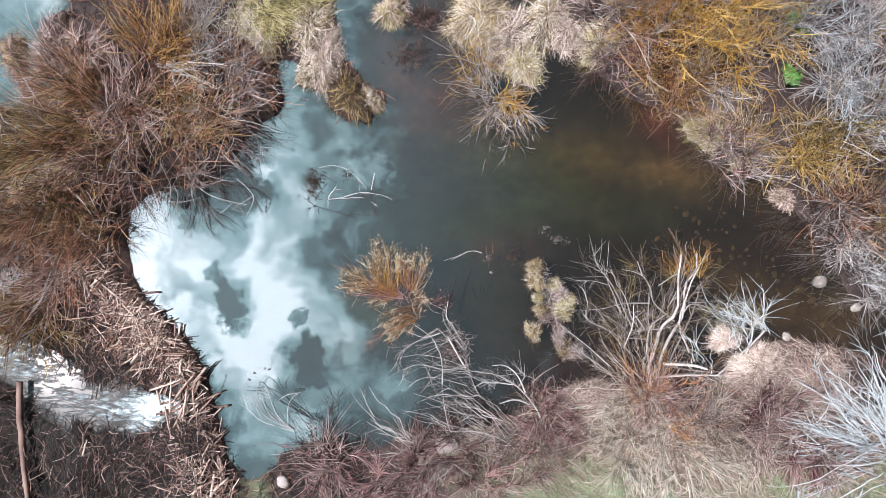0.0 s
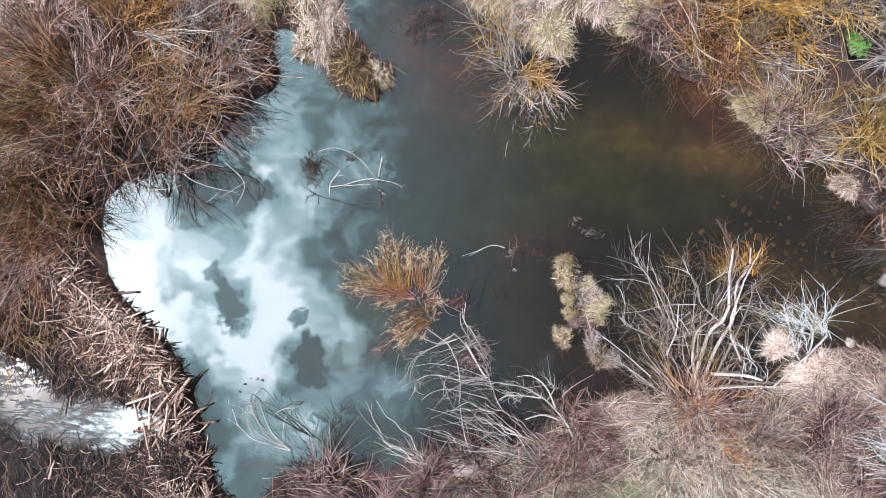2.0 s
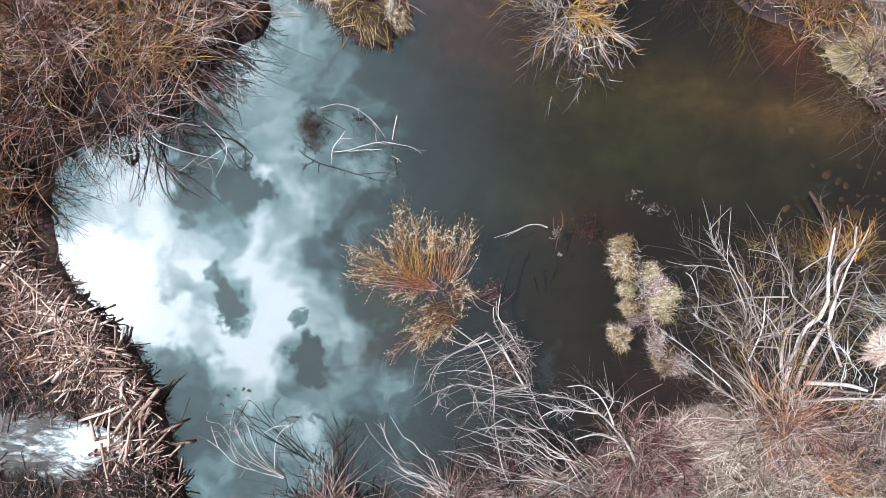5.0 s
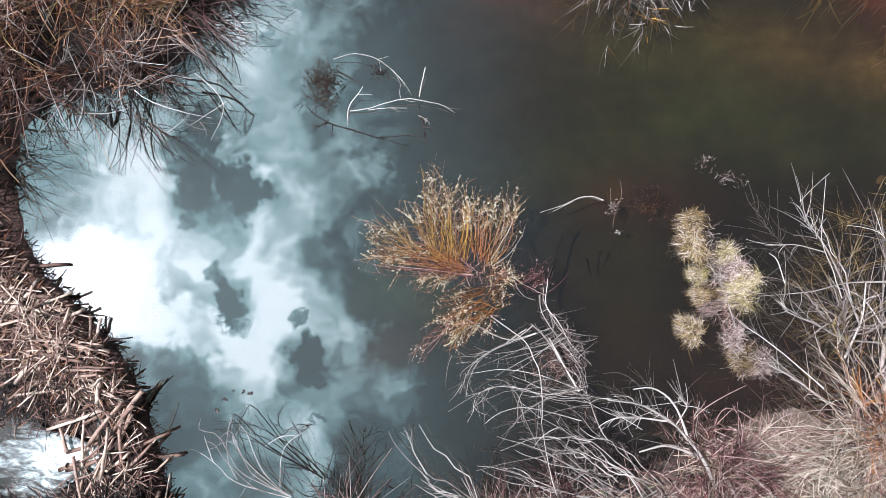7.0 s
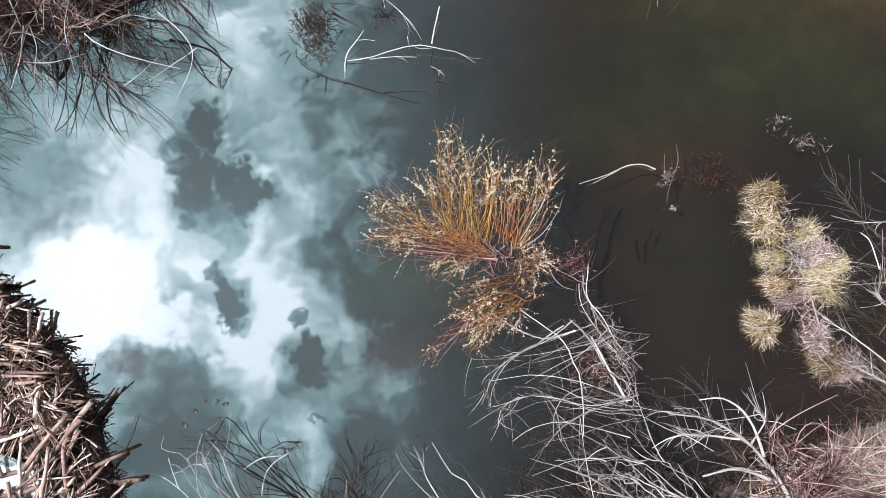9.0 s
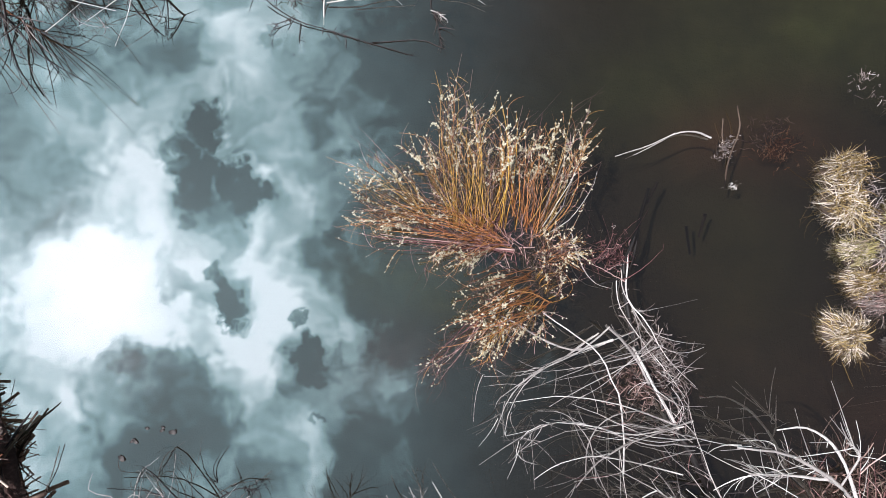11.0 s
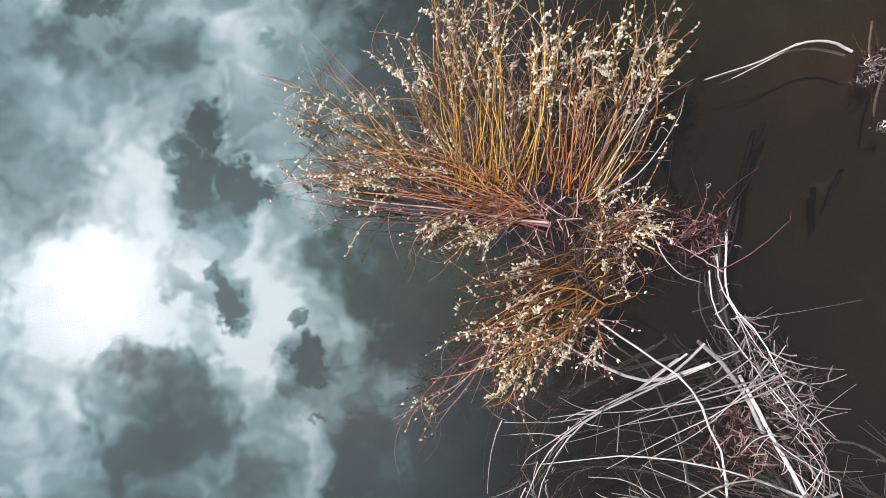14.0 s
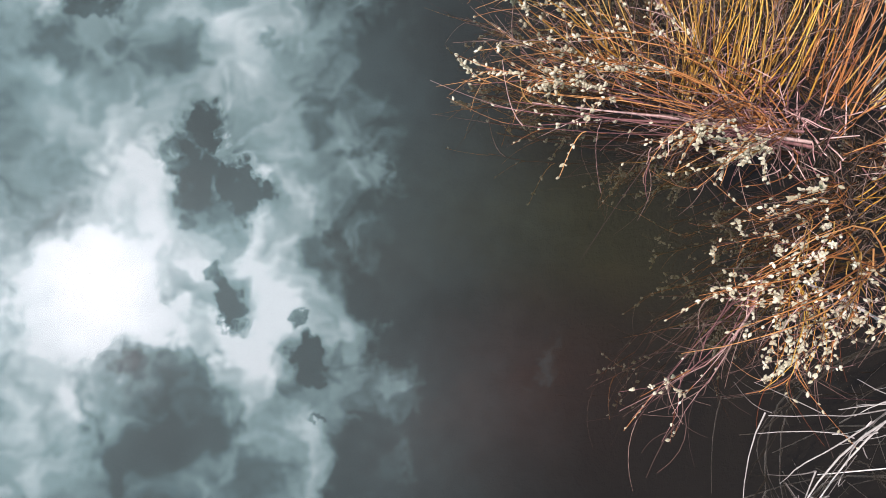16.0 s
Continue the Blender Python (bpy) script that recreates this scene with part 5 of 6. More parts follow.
bush("overhanging_willow", "dark drowned willow stems trailing into bright water", "shrub", [
    (sheaf(r, 9, (-4.89, 4.35, 0.25), (-4.10, 4.68, 0.3), (-5.41, 3.49, 0.05), (-3.71, 2.70, 0.05), 0.5, 0.5, 0.12, 0.03, jit=0.2, steps=10), 0.011, DARKWOOD, 0),
    (sheaf(r, 12, (-4.21, 4.68, 0.3), (-3.22, 5.26, 0.3), (-3.72, 3.15, 0.05), (-2.15, 3.73, 0.05), 0.45, 0.6, 0.12, 0.03, jit=0.2, steps=10), 0.010, DARKWOOD, 0),
    (sheaf(r, 16, (-4.98, 4.68, 0.3), (-3.08, 5.45, 0.4), (-5.23, 3.68, 0.2), (-2.33, 4.48, 0.25), 0.4, 0.6, 0.12, 0.03, jit=0.15, steps=10), 0.009, TAUPE, 0),
    (sheaf(r, 22, (-3.35, 5.72, 0.3), (-2.58, 6.53, 0.3), (-2.40, 4.89, 0.05), (-1.28, 5.95, 0.05), 0.45, 0.5, 0.12, 0.03, jit=0.2, steps=10), 0.010, DARKWOOD, 0),
    (sheaf(r, 20, (-3.35, 5.72, 0.3), (-2.58, 6.53, 0.3), (-2.35, 4.95, 0.2), (-1.70, 6.11, 0.2), 0.45, 0.5, 0.12, 0.03, jit=0.2, steps=10), 0.009, ROSE, 0),
], [(110, (0.15, 0.5), 0.006, DARKWOOD, 0.3, 0.7, 0.0, 0), (160, (0.15, 0.5), 0.005, TAUPE, 0.2, 0.8, 0.1, 0)], seed=35, singles=24)
branch("drowned_bough", "black wet bough trailing into bright water", "branch", [
    ([(-4.4, 4.4, 0.35), (-4.11, 3.88, 0.28), (-4.08, 3.47, 0.20), (-3.97, 3.1, 0.13), (-3.77, 2.82, 0.06)], 0.02, 0.006),
    ([(-4.14, 3.74, 0.20), (-3.94, 3.53, 0.16), (-3.79, 3.32, 0.12), (-3.59, 3.17, 0.09), (-3.17, 2.94, 0.05)], 0.014, 0.004),
    ([(-3.85, 3.6, 0.12), (-3.7, 3.33, 0.07), (-3.5, 3.02, 0.03)], 0.008, 0.003),
    ([(-4.77, 4.39, 0.35), (-4.53, 3.88, 0.27), (-4.51, 3.47, 0.19), (-4.64, 3.05, 0.12), (-4.78, 2.85, 0.04)], 0.016, 0.005),
    ([(-4.53, 3.42, 0.15), (-4.51, 3.06, 0.09), (-4.58, 2.74, 0.03)], 0.008, 0.003),
    ([(-4.09, 3.74, 0.20), (-3.58, 3.65, 0.14), (-3.28, 3.59, 0.08)], 0.008, 0.003),
    ([(-4.71, 4.06, 0.20), (-4.71, 3.82, 0.10), (-4.74, 3.68, 0.00)], 0.04, 0.03),
], DARKWOOD, 601, 46, (0.08, 0.3), 0.005)
branch("drowned_bough", "black wet bough arching down to the pond", "branch", [
    ([(-3.17, 4.49, 0.40), (-2.58, 4.37, 0.45), (-2.24, 4.09, 0.50), (-2.12, 3.94, 0.28), (-2.2, 3.56, 0.05)], 0.022, 0.006),
    ([(-2.8, 4.28, 0.40), (-2.57, 3.93, 0.29), (-2.44, 3.75, 0.19), (-2.25, 3.58, 0.08)], 0.015, 0.005),
    ([(-3.02, 4.49, 0.40), (-2.76, 4.2, 0.30), (-2.54, 3.91, 0.20)], 0.012, 0.004),
    ([(-3.83, 4.4, 0.35), (-3.56, 4.22, 0.21), (-3.39, 3.96, 0.08)], 0.013, 0.004),
    ([(-3.21, 4.25, 0.30), (-3.09, 4.02, 0.18), (-2.97, 3.83, 0.06)], 0.012, 0.004),
    ([(-3.09, 5.36, 0.40), (-2.82, 5.2, 0.25), (-2.55, 5.04, 0.10)], 0.014, 0.004),
    ([(-2.99, 5.8, 0.40), (-2.51, 5.59, 0.25), (-2.12, 5.6, 0.10)], 0.014, 0.004),
], DARKWOOD, 602, 60, (0.08, 0.35), 0.005)
branch("dead_branch", "pale bent twigs hanging over the bright shore", "branch", [
    ([(-4.96, 4.38, 0.40), (-4.8, 4.04, 0.47), (-4.87, 3.74, 0.37), (-5.04, 3.54, 0.10)], 0.009, 0.003),
    ([(-5.13, 3.88, 0.25), (-4.7, 3.88, 0.25), (-4.12, 4.05, 0.25)], 0.01, 0.006),
    ([(-2.46, 4.1, 0.30), (-2.81, 3.91, 0.20), (-3.27, 3.66, 0.10)], 0.007, 0.003),
    ([(-5.06, 4.38, 0.40), (-5.09, 3.84, 0.40), (-5.41, 3.49, 0.10)], 0.008, 0.003),
    ([(-2.98, 4.57, 0.50), (-2.56, 4.2, 0.50), (-2.49, 3.86, 0.35), (-2.8, 3.4, 0.06)], 0.009, 0.003),
    ([(-3.03, 4.46, 0.50), (-3.45, 4.51, 0.50), (-3.81, 4.35, 0.50)], 0.01, 0.004),
    ([(-6.48, 4.15, 0.60), (-5.87, 4.31, 0.60), (-5.38, 4.73, 0.60), (-5.28, 4.95, 0.60)], 0.01, 0.005),
    ([(-5.28, 4.95, 0.60), (-5.06, 4.52, 0.60), (-4.95, 4.29, 0.60)], 0.012, 0.006),
], ASHEN, 603, 50, (0.1, 0.45), 0.005)

# -- brambles of the south bank
for k, (x, y, s, m, mm) in enumerate([
        (-0.13, -4.22, 0.9, ROSE, LITTER), (2.61, -4.40, 1.1, ROSE, LITTER), (6.61, -2.84, 1.0, ROSE, ROSE), (10.02, -2.50, 1.2, ORANGE, ROSE),
        (11.80, -3.12, 1.3, LITTER, STRAW), (5.00, -4.67, 1.1, ROSE, LITTER), (9.10, -3.64, 1.2, STRAW, STRAW), (1.28, -4.83, 0.9, TAUPE, ROSE),
        (10.71, -3.82, 1.2, STRAW, STRAW), (13.61, -2.95, 1.3, LITTER, ROSE), (14.85, -3.66, 1.3, ROSE, LITTER), (6.42, -3.98, 1.0, ROSE, STRAW), (4.11, -3.62, 0.8, TAUPE, ROSE)]):
    round_bush("bramble_bush", x, y, s, 0.25 + 0.3 * s, "rose-brown leafless bramble on the south bank", "shrub", m, mm, 80 + k, int(45 * s), int(700 * s), 0.011, 0.010, "south bank brambles", singles=12)

branch("fallen_log", "grey weathered log half buried in dry grass", "log", [
    ([(9.70, -2.45, 0.32), (10.16, -2.99, 0.36), (10.63, -3.60, 0.36), (11.05, -4.08, 0.34)], 0.055, 0.035), ([(10.03, -2.78, 0.36), (10.62, -3.18, 0.40), (11.18, -3.39, 0.38)], 0.03, 0.012)], TAUPE, 207, 24, (0.2, 0.5), 0.008)
r = R(36)
bush("bramble_bush", "pale pink leafless stems spreading over dry grass", "shrub", [
    (fan(r, 60, (9.84, -2.26, 0.3), 0.15, 0, ALL, (0.7, 2.1), (0.2, 0.7), 8, 1.0, 0.5, 0.06), 0.013, LITTER, 0),
    (fan(r, 34, (9.84, -2.26, 0.3), 0.15, 200, 200, (0.9, 3.0), (0.3, 0.7), 8, 1.0, 0.5, 0.06), 0.013, STRAW, 0),
], [(420, (0.2, 0.7), 0.006, STRAW, 0.2, 0.6, 0.1, 0), (300, (0.2, 0.7), 0.006, LITTER, 0.2, 0.6, 0.1, 0)], "south bank brambles", 24, 36)

# -- grass tussocks
for k, (x, y, s, m) in enumerate([(6.40, 1.87, 0.26, STRAW), (6.39, 1.45, 0.34, STRAW), (7.02, 1.24, 0.22, SEDGE), (6.46, 0.82, 0.20, SEDGE), (7.23, 0.93, 0.30, LITTER),
                                  (7.21, 0.48, 0.34, SEDGE), (7.40, 0.75, 0.30, SEDGE), (6.54, 0.43, 0.24, STRAW), (6.34, -0.21, 0.34, STRAW), (6.71, 0.21, 0.22, LITTER),
                                  (7.14, -0.41, 0.24, LITTER), (7.31, -0.76, 0.34, STRAW), (7.61, -0.85, 0.3, LITTER)]):
    tussock(x, y, s * 0.90, "pale dry grass tussock rising from the water", m, (STRAW if m is SEDGE else OLIVE) if m is not LITTER else TAUPE, 100 + k, 420, 0.24, z=0.0, wide=(0.004, 0.010), shaggy=0.7, spikes=90)
for k, (x, y, s) in enumerate([(7.42, 0.78, 0.24), (7.35, 0.40, 0.26), (6.98, 1.28, 0.15), (6.50, 0.80, 0.15)]):
    tussock(x, y, s, "green sedge tuft sprouting beside dry tussocks", SEDGE, SEDGE, 160 + k, 60, 0.22, z=0.05, wide=(0.005, 0.011), spikes=90, shaggy=0.8, az=-10, width=200)
for k, (x, y, s) in enumerate([(4.51, 10.02, 0.8), (5.71, 9.46, 0.7), (5.98, 8.52, 0.65), (6.91, 9.84, 0.8), (5.43, 8.89, 0.55), (8.58, 9.10, 0.6), (5.06, 9.45, 0.6), (7.47, 9.47, 0.6),
                               (-2.12, 9.79, 0.9), (-0.74, 9.42, 0.7), (-0.36, 8.48, 0.7), (-1.39, 10.36, 0.8), (1.20, 7.19, 0.3), (1.83, 10.19, 0.5), (-2.84, 9.41, 0.8), (-0.63, 8.11, 0.5), (0.47, 7.28, 0.6),
                               (12.05, 6.20, 0.60), (13.05, 6.05, 0.75), (14.45, 4.05, 0.35), (13.30, -1.35, 0.65), (12.41, -0.46, 0.4), (-10.27, 8.62, 0.5)]):
    tussock(x, y, s * 1.15, "bleached dry grass tussock at the shore", SEDGE if k in (8, 11, 13) else OLIVE if k == 22 else SOILED if k == 16 else STRAW, OLIVE if k == 16 else LITTER if k % 3 == 1 or k in (20, 21) else SEDGE if k % 3 else OLIVE, 120 + k, int(1500 * s + 200), 0.16 if k == 20 else 0.36, z=max(0.0, min(0.25, floor_at(x, y))), wide=(0.007, 0.016))
for k, (x, y, s) in enumerate([(14.52, 9.60, 0.26), (14.40, 7.81, 0.28), (14.73, 9.23, 0.18)]):
    tussock(x, y, s, "fresh green plant tuft on the bank", LUSH, LUSH, 170 + k, 260, 0.3, z=floor_at(x, y) + 0.45, wide=(0.012, 0.022), group="green tufts")

# ---------------------------------------------------------------- the outflow below the dam
def build_run():
    mid = np.array(RUN).reshape(-1, 2)
    line = spline(np.column_stack([mid, RUN_Z]), 70)
    wide = np.interp(np.linspace(0, 1, 70), np.linspace(0, 1, len(RUN_W)), RUN_W)
    way = unit(np.gradient(line[:, :2], axis=0))
    side = np.stack([-way[:, 1], way[:, 0]], -1)
    lanes = np.linspace(-1, 1, 21)
    x = line[:, :1] + side[:, :1] * wide[:, None] * lanes
    y = line[:, 1:2] + side[:, 1:2] * wide[:, None] * lanes
    edge = 0.16 * WOB_X(x * 1.5, y * 1.5)
    x, y = x + side[:, :1] * edge * np.abs(lanes), y + side[:, 1:2] * edge * np.abs(lanes)
    lump = Bumps(9, 40, 5.0, 30.0)(x, y)
    rush = np.interp(np.linspace(0, 1, 70), [0, 0.06, 0.26, 0.36, 0.55, 0.78, 0.88, 1], [0.45, 0.64, 0.56, 0.32, 0.06, 0.02, 0.30, 0.16])[:, None]
    z = line[:, 2:3] + 0.06 * lump * rush - 0.03 * lanes ** 4
    i = (np.arange(69)[:, None] * 21 + np.arange(20)[None]).ravel()
    me = raw_mesh("water_run", np.stack([x, y, z], -1).reshape(-1, 3), np.stack([i, i + 1, i + 22, i + 21], -1), foam_material())
    foam = rush + 0.20 * lump - 0.42 * np.abs(lanes) ** 1.6
    me.attributes.new("foam", "FLOAT", "POINT").data.foreach_set("value", np.clip(foam, 0, 1).astype(np.float32).ravel())
    tagged(new("water_run", me), "white foaming water spilling down behind the dam", "water", kind="structure")
    a = np.linspace(0, 2 * np.pi, 30, endpoint=False)
    px, py = -10.30, 1.48
    v = np.array([[px + 0.6 * math.cos(t) * (1 + 0.15 * math.sin(3 * t)), py + 0.75 * math.sin(t), -0.42] for t in a] + [[px, py, -0.42]])
    f = np.array([[30, k, (k + 1) % 30] for k in range(30)])
    tagged(new("water_pool", raw_mesh("water_pool", v, f, bpy.data.materials["still_peaty_water"])), "small pale pool below the dam", "water", kind="structure")


build_run()


# ---------------------------------------------------------------- the beaver dam
def stick_mesh(seed):
    """A gnawed stick one metre long, lying along x, bent, with blunt ends."""
    rng = np.random.default_rng(seed)
    t = np.linspace(-0.5, 0.5, 7)
    bend = rng.normal(0, 0.010, 2)
    line = np.column_stack([t, bend[0] * (4 * t * t - 1) + rng.normal(0, 0.0035, 7), bend[1] * (4 * t * t - 1) + rng.normal(0, 0.0035, 7)])
    rad = 0.02 * np.linspace(1.1, 0.75, 7) * (1 + rng.normal(0, 0.06, 7))
    return raw_mesh("stick", *tubes(line[None], rad[None], 6, True), PEELED)


def sheen_of_place(x, y):
    return float(pond_distance(np.array([x]), np.array([y]))[0])


def build_dam():
    rng = np.random.default_rng(301)
    crest = np.array(CREST).reshape(-1, 2)
    foot = (*crest[5], floor_at(*crest[5]))
    dam = thing("beaver_dam", foot, "beaver dam heaped from gnawed pale and brown sticks", "beaver dam")
    shapes = [stick_mesh(310 + k) for k in range(12)]

    def lay(x, y, z, size, fat, az, tip):
        ob = part("stick", shapes[int(rng.integers(12))], dam)
        turn = Euler((rng.uniform(0, 6.3), radians(tip), radians(az)), "XYZ").to_matrix().to_4x4()
        ob.matrix_basis = Matrix.Translation((x - foot[0], y - foot[1], z - foot[2])) @ turn @ Matrix.Diagonal((size, fat, fat, 1))
    # the long pale sticks on top
    for a, b, fat in LONG + SHORE_STICKS:
        (x0, y0, z0), (x1, y1, z1) = a, b
        g = max(floor_at(0.5 * (x0 + x1), 0.5 * (y0 + y1)), 0.0) + 0.20
        lay(0.5 * (x0 + x1), 0.5 * (y0 + y1), g, math.hypot(x1 - x0, y1 - y0), 0.66 * fat, math.degrees(math.atan2(y1 - y0, x1 - x0)), rng.uniform(-4, 4))
    made, count = len(LONG) + len(SHORE_STICKS), 0
    line = spline(np.column_stack([crest, 0 * crest[:, 0]]), 200)[:, :2]
    while made < 300 and count < 9000:
        count += 1
        k = int(rng.integers(70, 190))
        x, y = line[k] + rng.normal(0, 1, 2) * np.array([0.62, 0.35]) + np.array([0.10, 0])
        d = sheen_of_place(x, y)
        if d < -0.12:
            continue
        az = rng.normal(-6, 26) if k < 135 and rng.random() < 0.7 else rng.normal(55, 38)
        size = rng.uniform(0.35, 1.25)
        if d < (0.40 if k < 86 else 0.22) * size and rng.random() < 0.8:
            continue
        lay(x, y, max(floor_at(x, y), -0.02) + rng.uniform(0.02, 0.15), size, 0.55 + 1.75 * rng.random() ** 2, az, rng.normal(0, 3.0))
        made += 1
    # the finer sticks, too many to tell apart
    # the near-black ones lie lowest, their colour doubling as shade in the gaps
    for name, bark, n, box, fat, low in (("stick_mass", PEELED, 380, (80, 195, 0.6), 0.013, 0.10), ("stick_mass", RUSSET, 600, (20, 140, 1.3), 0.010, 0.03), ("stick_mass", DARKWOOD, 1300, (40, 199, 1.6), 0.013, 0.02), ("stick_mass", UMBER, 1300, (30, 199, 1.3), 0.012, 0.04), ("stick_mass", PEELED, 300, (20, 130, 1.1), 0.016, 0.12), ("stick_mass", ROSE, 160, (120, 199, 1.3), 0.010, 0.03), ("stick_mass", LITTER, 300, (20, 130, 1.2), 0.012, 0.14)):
        k = rng.integers(box[0], box[1], n * 2)
        p = line[k] + rng.normal(0, 1, (n * 2, 2)) * box[2] * np.array([1.0, 0.5]) + np.array([0.15 - 0.5 * box[2], 0])
        keep = pond_distance(p[:, 0], p[:, 1]) > np.where(k < 86, 0.42, 0.28 if bark is DARKWOOD else 0.04)
        keep &= ring_distance(p[:, 0], p[:, 1], RUN, False) > 0.55
        p = p[keep][:n]
        m = len(p)
        az = rng.uniform(0, 2 * np.pi, m)
        size = np.minimum(rng.uniform(0.25, 0.95, m), 0.18 + 1.6 * np.maximum(pond_distance(p[:, 0], p[:, 1]), 0))
        way = np.stack([np.cos(az), np.sin(az), rng.normal(0, 0.07, m)], -1) * size[:, None]
        z = np.maximum(ground_height(p[:, 0], p[:, 1]), -0.95) + low + rng.uniform(0.0, 0.16, m)
        t = np.linspace(-0.5, 0.5, 4)
        pts = np.column_stack([p, z])[:, None] + way[:, None] * t[None, :, None] + rng.normal(0, 0.012, (m, 4, 3)) - np.array(foot)
        rad = np.linspace(1.0, 0.7, 4)[None] * rng.uniform(0.5, 1.2, (m, 1)) * fat
        stuff(part(name, raw_mesh(name, *tubes(pts, rad, 4, True), bark), dam))


LONG = [
    ((-7.57, 0.90, 0), (-7.16, 1.82, 0), 2.2), ((-6.55, -0.12, 0), (-5.58, 0.12, 0), 1.9),
    ((-5.73, -0.35, 0), (-4.68, -0.54, 0), 1.9), ((-5.69, -0.58, 0), (-4.81, -0.75, 0), 2.6),
    ((-6.60, -1.26, 0), (-5.85, -0.79, 0), 2.0), ((-6.22, -1.37, 0), (-4.83, -1.23, 0), 1.6),
    ((-5.65, -2.03, 0), (-4.41, -1.57, 0), 2.4), ((-5.58, -1.90, 0), (-4.91, -1.80, 0), 2.0),
    ((-4.73, -2.23, 0), (-4.12, -1.43, 0), 2.8), ((-4.45, -2.80, 0), (-4.36, -1.90, 0), 2.4),
    ((-5.16, -2.50, 0), (-4.89, -3.64, 0), 2.2), ((-5.21, -0.89, 0), (-4.47, -0.90, 0), 2.0),
    ((-8.28, 1.87, 0), (-7.80, 2.04, 0), 2.4), ((-8.27, 1.61, 0), (-7.50, 1.34, 0), 1.8),
    ((-4.86, -1.43, 0), (-4.77, -0.96, 0), 2.4), ((-4.61, -1.50, 0), (-4.57, -1.06, 0), 2.6),
    ((-5.03, -3.69, 0), (-4.40, -3.57, 0), 1.6),
    ((-4.86, -3.49, 0), (-4.28, -3.03, 0), 2.0), ((-7.64, -4.00, 0), (-7.51, -3.51, 0), 2.0),
    ((-6.44, 0.66, 0), (-6.02, 0.25, 0), 1.4), ((-5.39, -1.70, 0), (-5.04, -1.10, 0), 1.6),
]
SHORE_STICKS = [
    ((-5.28, -0.37, 0), (-4.59, -0.45, 0), 1.6), ((-5.28, -0.44, 0), (-4.45, -0.58, 0), 1.8),
    ((-5.27, -0.65, 0), (-4.62, -0.68, 0), 1.3), ((-5.26, -0.83, 0), (-4.31, -0.85, 0), 2.0),
    ((-5.06, -1.01, 0), (-4.57, -0.96, 0), 2.4), ((-5.25, -1.25, 0), (-4.6, -1.21, 0), 1.5),
    ((-5.22, -1.88, 0), (-4.29, -1.51, 0), 2.4), ((-4.62, -1.23, 0), (-4.14, -1.5, 0), 1.8),
    ((-4.38, -1.06, 0), (-4.38, -1.42, 0), 1.9), ((-5.31, 0.17, 0), (-4.88, 0.05, 0), 1.4),
    ((-4.88, 0.05, 0), (-4.86, -0.56, 0), 1.8), ((-4.57, -0.94, 0), (-4.59, -1.4, 0), 1.6),
    ((-4.69, -1.89, 0), (-4.65, -2.38, 0), 1.5), ((-3.98, -1.52, 0), (-4.46, -2.12, 0), 3.0),
]
build_dam()
branch("bough", "curved brown bough lying along the dam edge", "branch", [
    ([(-3.85, -1.29, 0.38), (-4.2, -1.83, 0.4), (-4.22, -2.43, 0.38), (-4.18, -2.76, 0.34)], 0.04, 0.026),
    ([(-4.02, -1.57, 0.38), (-4.17, -2.02, 0.38), (-4.41, -2.14, 0.36)], 0.03, 0.02),
], PEELED, 620, 8, (0.1, 0.3), 0.008)
branch("bough", "dark grey bough slanting from the dam into water", "branch", [
    ([(-3.59, -1.13, 0.1), (-3.95, -1.66, 0.14), (-4.03, -1.96, 0.18), (-4.02, -2.42, 0.16)], 0.015, 0.022),
    ([(-3.34, -1.55, 0.06), (-3.41, -1.85, 0.04), (-3.51, -2.11, 0.01)], 0.006, 0.005),
    ([(-3.51, -2.11, 0.01), (-3.69, -2.37, 0.0)], 0.005, 0.004),
], SOILED, 621, 10, (0.08, 0.25), 0.006)
branch("wet_stick", "black wet stick poking out of the dam", "stick", [([(-4.96, -0.48, 0.12), (-4.63, -0.41, 0.12), (-4.28, -0.36, 0.10)], 0.02, 0.012)], DARKWOOD, 220)
branch("wet_stick", "dark slanting stick rising from the dam edge", "stick", [([(-4.11, -1.70, 0.0), (-3.82, -1.38, 0.15), (-3.55, -1.09, 0.3)], 0.02, 0.010)], DARKWOOD, 221)
branch("old_log", "dark weathered log lying below the dam", "log", [([(-10.02, -1.83, -0.42), (-9.91, -3.32, -0.40), (-9.68, -4.73, -0.40), (-9.56, -6.30, -0.42)], 0.115, 0.08)], UMBER, 222, 6, (0.2, 0.5), 0.02)

